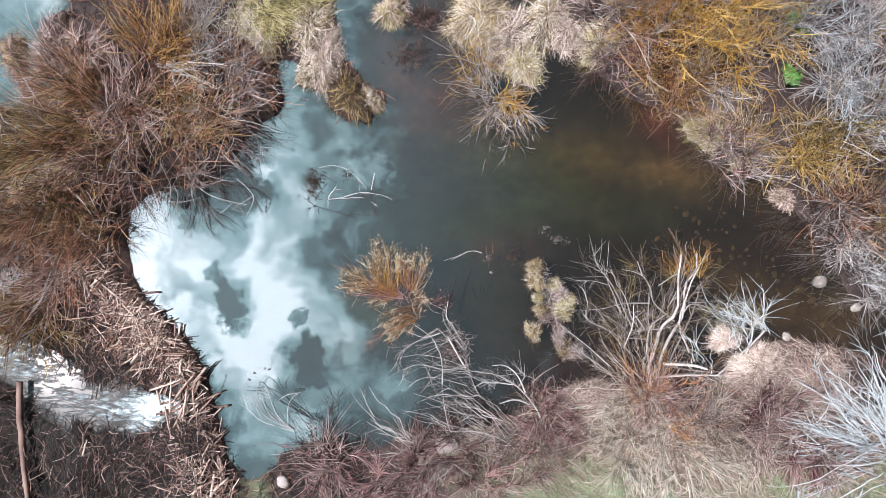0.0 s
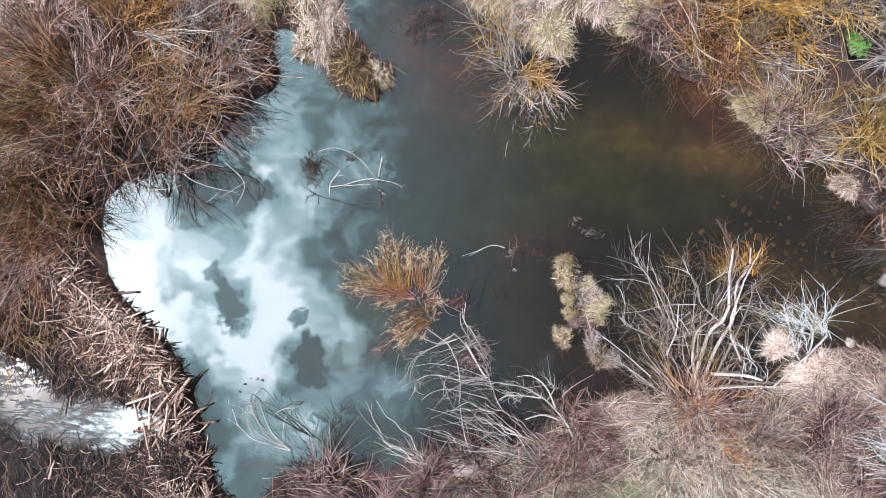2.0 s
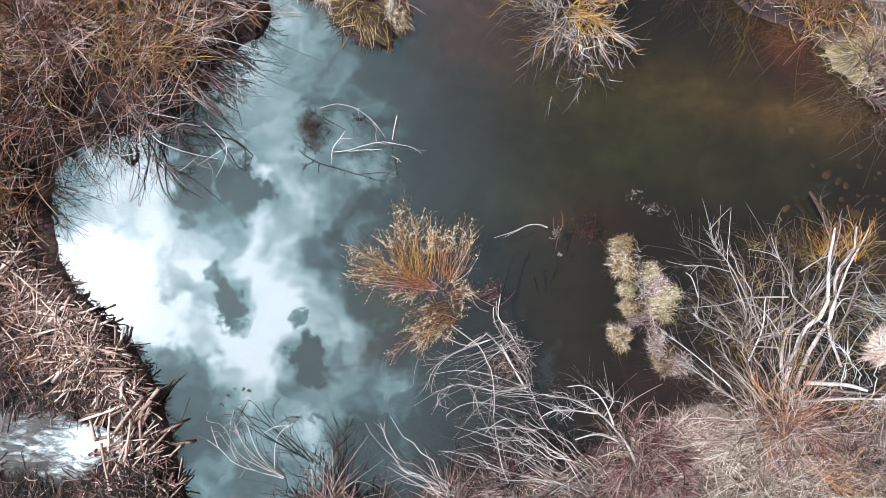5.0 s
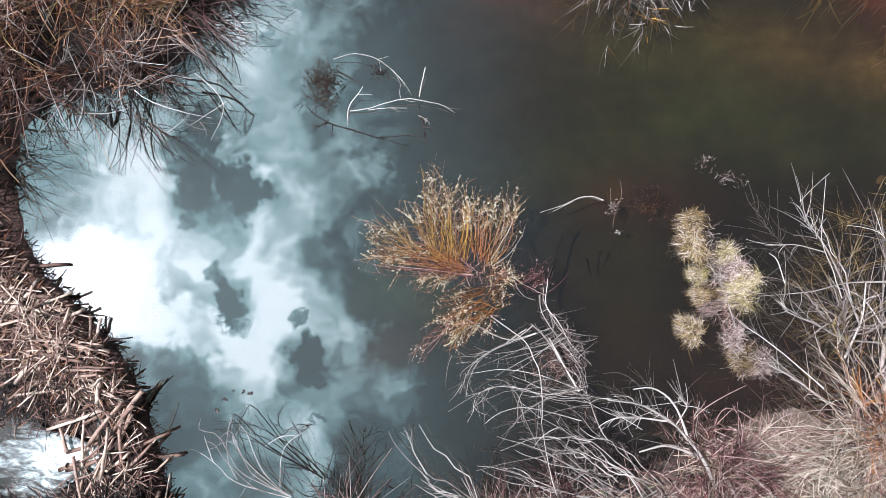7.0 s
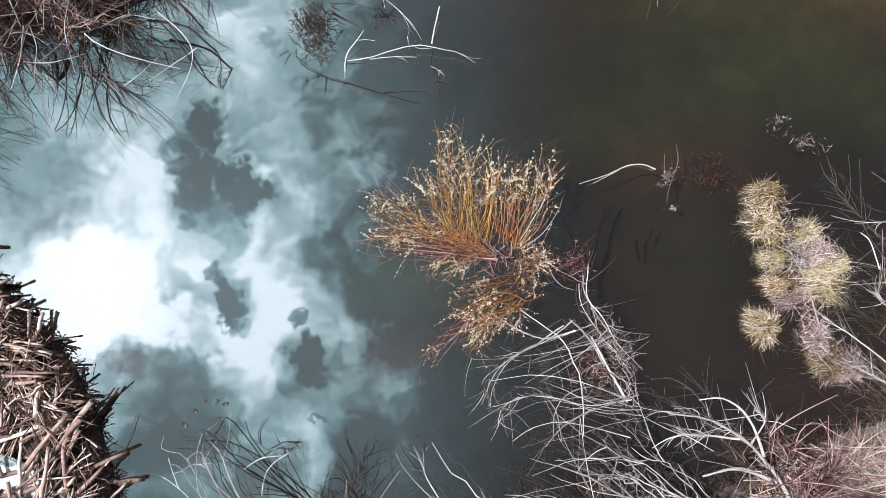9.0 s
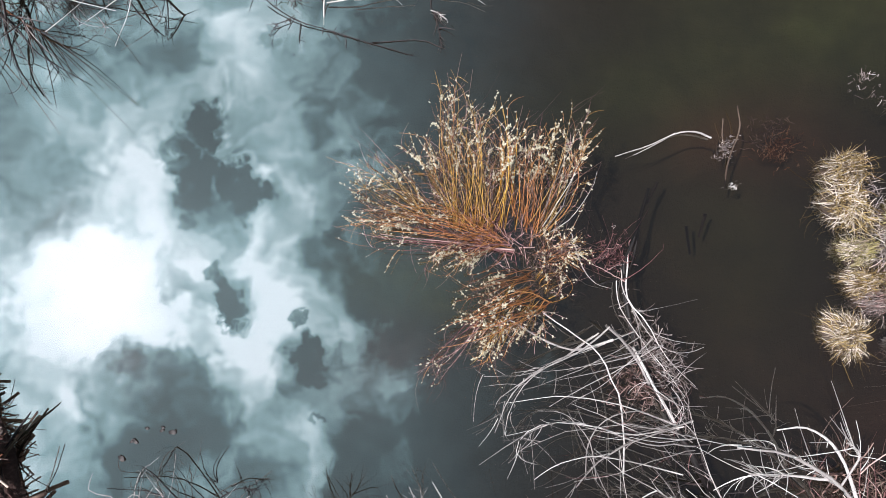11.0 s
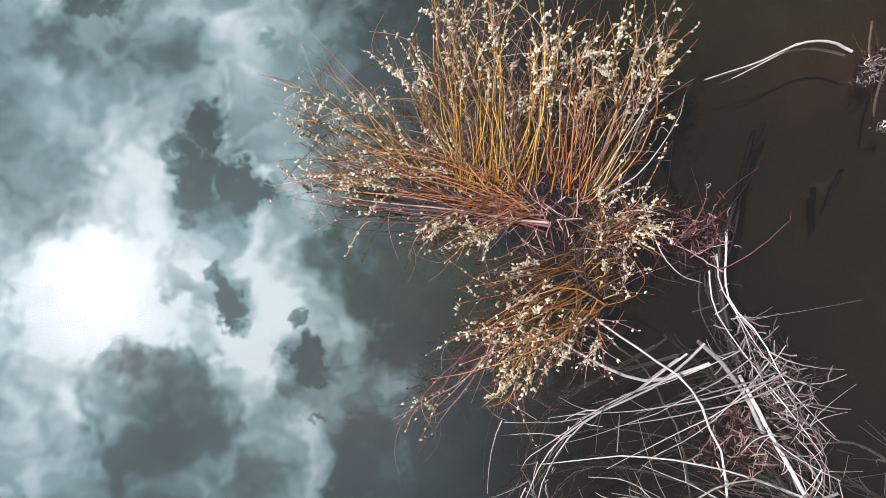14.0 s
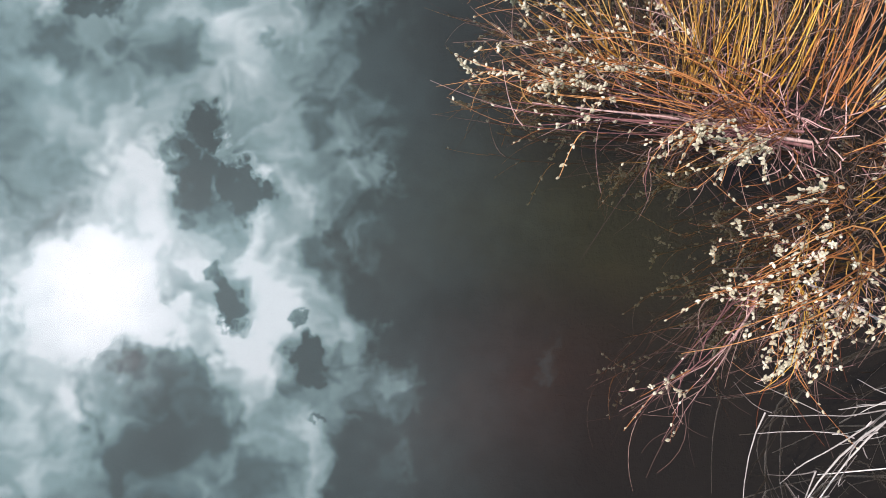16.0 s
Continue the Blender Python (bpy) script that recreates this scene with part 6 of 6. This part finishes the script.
# ---------------------------------------------------------------- drowned sticks in the pond
branch("drowned_branch", "white forked branch standing out of the water", "branch", [
    ([(-0.22, 3.75, -0.05), (-0.17, 4.05, 0.12), (-0.00, 4.26, 0.2), (0.12, 4.42, 0.22)], 0.0112, 0.0035),
    ([(-0.16, 3.97, 0.06), (0.28, 4.02, 0.15), (0.86, 4.19, 0.2), (1.29, 4.15, 0.18), (1.64, 4.09, 0.12), (1.84, 3.97, 0.08)], 0.0105, 0.0035),
    ([(0.19, 3.99, 0.14), (0.58, 4.03, 0.14), (0.94, 4.04, 0.1)], 0.0077, 0.0042),
    ([(0.58, 4.04, 0.13), (0.72, 4.01, 0.1), (0.80, 3.96, 0.06)], 0.0056, 0.0028),
    ([(0.86, 4.20, 0.19), (0.99, 4.16, 0.16), (1.19, 4.18, 0.14)], 0.0063, 0.0035),
    ([(-0.00, 4.27, 0.2), (0.15, 4.28, 0.2), (0.28, 4.27, 0.2)], 0.0056, 0.0028),
    ([(1.64, 4.09, 0.12), (1.81, 4.03, 0.1), (1.97, 4.03, 0.08)], 0.0042, 0.0021),
], ASHEN, 230)
branch("drowned_branch", "white arching twig over the water", "branch", [
    ([(-0.48, 4.98, 0.1), (-0.08, 5.04, 0.25), (0.35, 4.94, 0.3), (0.72, 4.69, 0.2), (0.91, 4.47, 0.12)], 0.0070, 0.0028),
    ([(0.66, 4.74, 0.22), (0.85, 4.56, 0.18), (1.02, 4.31, 0.08)], 0.0042, 0.0021), ([(0.72, 4.67, 0.2), (0.81, 4.50, 0.12), (0.78, 4.36, 0.06)], 0.0035, 0.0021)], ASHEN, 231, 6, (0.1, 0.2), 0.003)
branch("drowned_branch", "dark waterlogged branch with a yellowish tip", "branch", [
    ([(-0.97, 4.03, 0.15), (-0.61, 3.79, 0.06), (-0.17, 3.65, 0.03), (0.34, 3.50, 0.01), (0.99, 3.31, -0.02)], 0.0070, 0.0056),
    ([(0.41, 3.49, 0.01), (0.99, 3.52, 0.01), (1.35, 3.41, -0.01)], 0.0063, 0.0042),
    ([(-0.50, 3.74, 0.03), (-0.52, 3.50, 0.0), (-0.54, 3.27, -0.05)], 0.0056, 0.0035),
    ([(-0.61, 3.78, 0.05), (-0.78, 3.71, 0.06), (-0.86, 3.61, 0.05)], 0.0056, 0.0028)], DARKWOOD, 232, 34, (0.05, 0.16), 0.006)
branch("sunken_stick", "dark stick slanting under the surface", "stick", [([(-0.42, 4.79, 0.02), (0.16, 4.46, -0.02), (0.50, 4.20, -0.08), (0.91, 3.78, -0.2)], 0.0098, 0.0070)], DARKWOOD, 233)
branch("sunken_stick", "submerged dark stub on the bed", "stick", [([(0.47, 4.71, -0.02), (0.55, 4.56, -0.1), (0.63, 4.43, -0.2)], 0.0210, 0.0210)], DARKWOOD, 234, 24, (0.06, 0.14), 0.008)
branch("drowned_post", "pale broken stick standing from dark debris", "stick", [
    ([(1.17, 4.30, 0.0), (1.23, 4.55, 0.2), (1.29, 4.79, 0.3)], 0.0140, 0.0084)], ASHEN, 235)
branch("sunken_stick", "dark forked stick with debris in the water", "stick", [
    ([(1.19, 4.25, 0.02), (1.16, 3.96, 0.02), (1.24, 3.81, 0.03), (1.31, 3.41, -0.02)], 0.0098, 0.0056),
    ([(1.12, 4.35, 0.0), (1.02, 4.13, -0.06), (0.92, 3.93, -0.12)], 0.0140, 0.0140)], DARKWOOD, 236, 40, (0.05, 0.2), 0.006)
branch("pale_twig", "pale twig caught on dark debris", "twig", [([(1.16, 3.91, 0.04), (1.26, 3.86, 0.06), (1.35, 3.79, 0.05)], 0.0070, 0.0042)], ASHEN, 237, 8, (0.05, 0.1), 0.005)


def clump(x, y, a, b, turn, label, bark, seed, n=160, thick=0.007, tall=0.18):
    """A matted lump of short broken stems."""
    rng = np.random.default_rng(seed)
    top = thing("stem_clump", (x, y, 0.0), label, "plant debris", "debris clumps")
    c, s = math.cos(radians(turn)), math.sin(radians(turn))
    u, v = rng.normal(0, a / 2, n), rng.normal(0, b / 2, n)
    p = np.column_stack([u * c - v * s, u * s + v * c, rng.uniform(-0.05, tall * 0.5, n)])
    az = rng.uniform(0, 2 * np.pi, n)
    way = np.column_stack([np.cos(az), np.sin(az), rng.uniform(0, 1.0, n)]) * rng.uniform(0.08, 0.25, (n, 1)) * (a + b)
    t = np.linspace(0, 1, 4)
    pts = p[:, None] + way[:, None] * t[None, :, None] + rng.normal(0, 0.006, (n, 4, 3))
    rad = np.linspace(1, 0.6, 4)[None] * rng.uniform(0.6, 1.2, (n, 1)) * thick
    for i in range(min(20, n)):
        part("stem", raw_mesh("stem", *tubes(pts[i:i + 1], rad[i:i + 1], 4, True), bark), top)
    stuff(part("stem_mass", raw_mesh("stem_mass", *tubes(pts[20:], rad[20:], 4, True), bark), top))
    return top


clump(clump_later[0], clump_later[1], 0.7, 0.3, -8, "rose-brown dead stems matted round the willow's foot", ROSE, 420, 200, 0.005, 0.16)
clump(clump_later[2], clump_later[3], 0.35, 0.4, 0, "dark dead stems matted between the willow's stools", SOILED, 421, 160, 0.005, 0.16)
clump(-0.66, 4.49, 0.30, 0.5, 0, "brown matted stem clump standing in the pond", SOILED, 401, 300, 0.006)
clump(-0.90, 4.65, 0.2, 0.1, 0, "small brown stem clump in the pond", SOILED, 402, 60, 0.008)
clump(0.37, 4.78, 0.16, 0.16, 0, "dark drowned clump just under the surface", DARKWOOD, 403, 70, 0.008, 0.05)
clump(6.74, 3.06, 0.22, 0.10, 30, "pale broken twigs drifting on the water", TAUPE, 404, 34, 0.006, 0.08)
clump(7.13, 2.74, 0.34, 0.14, -20, "pale broken twigs and reeds drifting together", TAUPE, 405, 60, 0.006, 0.08)
clump(4.92, 2.15, 0.09, 0.16, -30, "grey splintered root lump in the water", TAUPE, 406, 110, 0.008, 0.10)
clump(5.02, 1.64, 0.10, 0.06, 0, "pale splintered twigs at the surface", ASHEN, 407, 26, 0.007, 0.05)
clump(3.46, 0.76, 0.26, 0.22, 0, "rose-brown stem tangle beside the fallen trunk", ROSE, 408, 120, 0.006, 0.2)
clump(3.96, -0.39, 0.3, 0.5, 30, "brown flood debris caught in dead branches", TAUPE, 409, 200, 0.007, 0.2)
clump(3.72, -0.85, 0.4, 0.3, 0, "grey flood debris caught in dead branches", LITTER, 410, 200, 0.006, 0.2)
clump(6.87, 1.02, 0.22, 0.75, 12, "grey-brown stems matted between grass tussocks", TAUPE, 414, 220, 0.005, 0.16)
clump(7.06, -0.05, 0.25, 0.7, 20, "straw and twigs matted between grass tussocks", LITTER, 415, 220, 0.005, 0.16)
clump(5.72, 2.16, 0.22, 0.18, 0, "reddish drowned plants under the surface", RUSSET, 430, 120, 0.007, -0.10).location.z = -0.26
clump(5.79, 2.23, 0.28, 0.16, 10, "reddish drowned plants under the surface", RUSSET, 431, 120, 0.007, -0.10).location.z = -0.26
clump(5.65, 2.42, 0.30, 0.22, 40, "rust-brown drowned plants under the surface", UMBER, 432, 120, 0.007, -0.10).location.z = -0.26
# three added dark clumps imitate the shadow between dead boughs and bank
clump(4.75, -2.75, 1.0, 0.5, -50, "near-black stems added as shade under bleached boughs", DARKWOOD, 416, 300, 0.012, 0.14)
clump(5.75, -3.05, 1.0, 0.5, -20, "near-black stems added as shade along the south shore", DARKWOOD, 417, 300, 0.012, 0.14)
clump(6.55, -2.50, 0.5, 0.8, 20, "dark red stems added as shade at the bramble's foot", UMBER, 418, 260, 0.012, 0.2)
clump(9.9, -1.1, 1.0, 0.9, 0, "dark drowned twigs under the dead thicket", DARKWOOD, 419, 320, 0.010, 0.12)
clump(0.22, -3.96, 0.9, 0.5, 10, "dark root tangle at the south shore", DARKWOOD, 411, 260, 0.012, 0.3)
clump(2.57, 8.69, 0.7, 0.5, 20, "wine-red drowned plants under the surface", UMBER, 412, 420, 0.010, -0.1)
clump(2.75, 9.91, 0.8, 0.45, 0, "wine-brown drowned plants at the surface", UMBER, 413, 460, 0.010, 0.06)
branch("drowned_stick", "pale curved stick floating with a forked end", "stick", [
    ([(4.72, 2.27, 0.04), (4.51, 2.34, 0.08), (4.26, 2.32, 0.08), (3.93, 2.18, 0.05), (3.50, 2.05, 0.01)], 0.014, 0.005),
    ([(4.26, 2.32, 0.07), (3.90, 2.13, 0.02), (3.64, 2.00, -0.02)], 0.008, 0.004)], ASHEN, 240)
branch("drowned_stick", "dark brown stick standing in the shallows", "stick", [
    ([(5.02, 2.65, 0.15), (5.06, 2.36, 0.1), (4.94, 1.97, 0.03), (4.90, 1.61, -0.03)], 0.010, 0.013),
    ([(4.85, 2.50, 0.12), (4.87, 2.28, 0.03), (4.92, 2.15, 0.0)], 0.009, 0.010)], SOILED, 241)
for k, (p, q) in enumerate([((4.42, 1.15, -0.05), (4.56, 0.81, -0.3)), ((4.68, 1.31, -0.08), (4.68, 1.04, -0.3)), ((3.06, 1.59, -0.15), (3.32, 1.08, -0.25)), ((4.13, 1.75, -0.25), (3.97, 1.46, -0.2))]):
    branch("sunken_stick", "dark stub of a stick below the surface", "stick", [([p, tuple(0.5 * (a + b) for a, b in zip(p, q)), q], 0.022, 0.016)], DARKWOOD, 250 + k)


def leaf(x, y, size, seed):
    """A curled dark leaf resting on the water."""
    rng = np.random.default_rng(seed)
    n = 9
    a = np.linspace(0, 2 * np.pi, n, endpoint=False)
    ring = np.column_stack([size * np.cos(a) * rng.uniform(0.7, 1.2, n), 0.6 * size * np.sin(a) * rng.uniform(0.7, 1.2, n), 0.012 + 0.25 * size * np.cos(a) ** 2])
    v = np.concatenate([ring, ring * np.array([0.8, 0.8, 0.5]) - np.array([0, 0, 0.004]), [[0, 0, 0.010]], [[0, 0, 0.002]]])
    f = [[k, (k + 1) % n, 2 * n] for k in range(n)] + [[n + (k + 1) % n, n + k, 2 * n + 1] for k in range(n)]
    ob = new("floating_leaf", raw_mesh("floating_leaf", v, np.array(f), LEAF))
    ob.matrix_basis = pose(x, y, 0.0, 0, 0, rng.uniform(0, 360))
    return tagged(ob, "dark curled leaf floating on the pond", "leaf", "floating leaves")


for k, (x, y, s) in enumerate([(-2.48, -1.50, 0.035), (-2.31, -1.35, 0.03), (-2.13, -1.38, 0.03), (-2.00, -1.40, 0.05), (-2.61, -1.71, 0.05), (-1.97, -1.39, 0.03), (-2.12, -1.34, 0.025), (-2.45, -1.51, 0.04)]):
    leaf(x, y, s, 420 + k)


# ---------------------------------------------------------------- stones
def stone(x, y, z, a, b, c, turn, label, seed, m, group="", facets=2):
    bm = bmesh.new()
    bmesh.ops.create_icosphere(bm, subdivisions=facets, radius=1.0)
    rng = np.random.default_rng(seed)
    cuts = unit(rng.normal(0, 1, (7, 3)))
    deep = rng.uniform(0.62, 0.95, 7)
    for v in bm.verts:
        p = np.array(v.co)
        for n, d in zip(cuts, deep):
            over = p @ n - d
            if over > 0:
                p = p - n * over * 0.85
        p = p * (1 + 0.05 * math.sin(5 * p[0] + seed) * math.cos(4 * p[1]))
        v.co = (p[0] * a, p[1] * b, p[2] * c)
    me = bpy.data.meshes.new("stone")
    bm.to_mesh(me)
    bm.free()
    me.materials.append(m)
    me.polygons.foreach_set("use_smooth", np.ones(len(me.polygons), bool))
    ob = new("stone", me)
    ob.matrix_basis = pose(x, y, z, 0, 0, turn)
    return tagged(ob, label, "stone", group)


stone(15.57, 1.36, 0.03, 0.27, 0.19, 0.18, 25, "large white stone standing out of the stream", 501, STONE, "", 3)
for k, (x, y, s) in enumerate([(15.01, 1.13, 0.22), (15.40, 0.76, 0.16), (14.85, 0.62, 0.16), (14.45, -0.41, 0.18), (15.99, 0.80, 0.08), (16.73, 0.53, 0.20)]):
    stone(x, y, max(-0.12, floor_at(x, y)) + (0.0 if k in (3, 4, 5) else -0.06), s, s * 0.75, s * 0.6, 40 * k, "pale stone in the shallow inlet", 510 + k, STONE if k in (3, 4, 5) else COBBLE, "inlet stones")
for k, (x, y, s) in enumerate([(3.58, -3.71, 0.36), (1.43, -5.14, 0.22), (-1.44, -4.78, 0.2), (2.69, -3.53, 0.18)]):
    stone(x, y, floor_at(x, y) + 0.14, s * 1.15, s * 0.92, s * 0.7, 70 * k, "pinkish grey boulder on the south bank", 530 + k, GREYSTONE, "bank boulders")


def bed_stones():
    rng = np.random.default_rng(540)
    made = 0
    while made < 60:
        u = rng.random()
        x = INLET[0][0] + (INLET[1][0] - INLET[0][0]) * u + rng.normal(0, 0.5)
        y = INLET[0][1] + (INLET[1][1] - INLET[0][1]) * u + rng.normal(0, 0.6)
        if sheen_of_place(x, y) > -0.3:
            continue
        s = rng.uniform(0.05, 0.15)
        ob = stone(x, y, floor_at(x, y) - 0.12 * s, s, s * rng.uniform(0.6, 0.9), s * 0.4, rng.uniform(0, 360), "brown cobble on the shallow stream bed", 550 + made, COBBLE, "bed cobbles")
        made += 1


INLET = [(10.70, 4.08), (16.44, 0.26)]
bed_stones()


# ---------------------------------------------------------------- litter on the banks
TUFT, TURN = Bumps(21, 30, 1.2, 7.0), Bumps(22, 20, 0.4, 2.5)


def litter(name, label, m, n, seed, weight, size=(0.25, 0.80), wide=(0.006, 0.013), twig=False, high=0.16, box=(-12.5, 19.5, -7.5, 12.5), even=0.08):
    """Blades and twigs lying about on the land, thick where weight is high."""
    rng = np.random.default_rng(seed)
    x, y = rng.uniform(box[0], box[1], n * 9), rng.uniform(box[2], box[3], n * 9)
    w = weight(x, y) * smooth_step(-0.02, 0.12, pond_distance(x, y))
    w = w * (ring_distance(x, y, RUN, False) > 0.75) * (even + (1 - even) * smooth_step(-0.1, 0.9, TUFT(x, y)))
    keep = rng.random(len(x)) < w
    x, y = x[keep][:n], y[keep][:n]
    k = len(x)
    az = 1.5 * TURN(x, y) + rng.normal(0, 0.75, k)
    long = rng.uniform(size[0], size[1], k)
    way = np.column_stack([np.cos(az) * long, np.sin(az) * long, rng.normal(0.0, 0.12, k) * long])
    z = ground_height(x, y) + rng.uniform(0.01, high, k)
    t = np.linspace(-0.5, 0.5, 4)
    side = np.column_stack([-np.sin(az), np.cos(az), 0 * az]) * (rng.normal(0, 0.15, k) * long)[:, None]
    pts = np.column_stack([x, y, z])[:, None] + way[:, None] * t[None, :, None] + side[:, None] * (4 * t * t)[None, :, None]
    if twig:
        v, q = tubes(pts, np.linspace(1, 0.6, 4)[None] * rng.uniform(wide[0], wide[1], (k, 1)) * 0.5, 3)
    else:
        v, q = ribbons(pts, rng.uniform(wide[0], wide[1], k))
    tagged(new(name, raw_mesh(name, v, q, m)), label, "litter", kind="stuff")


def west(x, y):
    clear = 1 - 0.85 * smooth_step(2.2, 1.4, ring_distance(x, y, CREST, False)) * smooth_step(3.2, 2.2, y)
    clear = clear * (1 - 0.95 * smooth_step(-0.6, -1.6, y) * smooth_step(-3.5, -4.5, x))
    return smooth_step(1.5, 0.5, x - 0.25 * np.maximum(y - 5, 0)) * smooth_step(-7, -5, y) * clear


def east(x, y):
    return smooth_step(4.0, 6.0, x) * smooth_step(0.5, 1.5, y)


def south(x, y):
    return smooth_step(-2.5, -1.0, x) * smooth_step(1.0, 0.0, y)


def lawn(x, y):
    return 1.6 * patch(x, y, 8.02, -4.68, 2.4, 1.0) + 1.4 * patch(x, y, 15.70, -5.06, 2.6, 0.8) + 0.25 * smooth_step(-3.5, -5.0, y) * smooth_step(3, 6, x)


def pale(x, y):
    return 0.40 * south(x, y) * smooth_step(4.0, 7.0, x) + patch(x, y, 8.40, -2.58, 2.0, 1.2) + patch(x, y, 13.48, -1.35, 1.8, 0.9) + 0.35 * patch(x, y, 12.96, 6.12, 1.4, 0.7) + patch(x, y, 10.52, -4.34, 5.0, 1.5) + 0.08 * east(x, y)


litter("leaf_litter", "brown fallen stems matted on the west bank", RUSSET, 4200, 601, west, twig=True, wide=(0.010, 0.022), size=(0.3, 1.1))
# dark filling: shade between the bushes is put into these stems' colour
litter("leaf_litter", "dark stems matted as gap shade on the west bank", DARKWOOD, 6000, 602, west, twig=True, wide=(0.012, 0.026), high=0.22, even=0.45)
litter("leaf_litter", "pinkish dry blades scattered on the west bank", LITTER, 2200, 603, west, high=0.22, wide=(0.008, 0.018))
litter("leaf_litter", "pale dead grass scattered on the west bank", STRAW, 1300, 604, west, high=0.26, wide=(0.008, 0.018), size=(0.3, 1.0))
litter("leaf_litter", "grey dry stems matted on the east bank", TAUPE, 2600, 605, east, twig=True, wide=(0.008, 0.016), high=0.3)
litter("leaf_litter", "pale dry stems scattered on the east bank", STRAW, 900, 606, east, twig=True, wide=(0.008, 0.016), high=0.4)
litter("leaf_litter", "rose-brown stems matted on the south bank", ROSE, 3200, 607, south, twig=True, wide=(0.007, 0.015), high=0.2)
litter("leaf_litter", "pinkish dry blades matted on the south bank", LITTER, 3200, 608, south, high=0.2)
litter("dry_grass", "straw-coloured dead grass lying on the banks", STRAW, 24000, 609, pale, high=0.28, size=(0.25, 0.9), wide=(0.006, 0.014), even=0.22)
litter("green_grass", "short grey-green grass of the meadow edge", GREEN, 20000, 610, lawn, size=(0.12, 0.35), high=0.34, box=(1.0, 19.5, -7.5, -2.0))


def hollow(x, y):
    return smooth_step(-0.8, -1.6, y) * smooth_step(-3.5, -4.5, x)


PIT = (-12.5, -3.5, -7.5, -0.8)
# near-black stems carry the shade of the deep gaps in their colour
litter("leaf_litter", "black stems heaped as gap shade in the hollow below the dam", DARKWOOD, 5500, 611, hollow, twig=True, wide=(0.012, 0.030), high=0.32, box=PIT)
litter("leaf_litter", "pinkish stems in the hollow below the dam", LITTER, 350, 613, hollow, twig=True, wide=(0.010, 0.022), high=0.30, box=PIT)
litter("leaf_litter", "pale gnawed sticks scattered in the hollow below the dam", PEELED, 900, 612, hollow, twig=True, wide=(0.016, 0.040), high=0.36, size=(0.25, 0.8), box=PIT)
litter("leaf_litter", "damp brown stems heaped in the hollow below the dam", UMBER, 1600, 614, hollow, twig=True, wide=(0.012, 0.030), high=0.34, box=PIT)
litter("dry_grass", "pinkish dead stems lying over the south bank", LITTER, 15000, 615, pale, high=0.30, size=(0.3, 1.0), wide=(0.007, 0.016), even=0.2)


def rim(x, y):
    return smooth_step(0.75, 0.25, pond_distance(x, y)) * smooth_step(9.0, 6.0, x)


def heart(x, y):
    return patch(x, y, -6.6, 7.0, 1.8, 1.6) + patch(x, y, -3.0, 6.9, 1.2, 1.0)


litter("shore_thatch", "short brown fibres and roots along the waterline", UMBER, 6000, 616, rim, twig=True, size=(0.08, 0.30), wide=(0.008, 0.018), high=0.07, even=0.7)
litter("shore_thatch", "reddish root fibres along the waterline", RUSSET, 2200, 617, rim, twig=True, size=(0.08, 0.35), wide=(0.006, 0.014), high=0.10, even=0.6)
litter("dry_grass", "tangled fawn grass in the middle of the west thicket", LITTER, 1500, 618, heart, size=(0.3, 0.9), wide=(0.008, 0.018), high=0.5, even=0.5)
litter("dry_grass", "tangled brown stems in the middle of the west thicket", RUSSET, 1800, 619, heart, twig=True, size=(0.4, 1.1), wide=(0.010, 0.022), high=0.5, even=0.5)
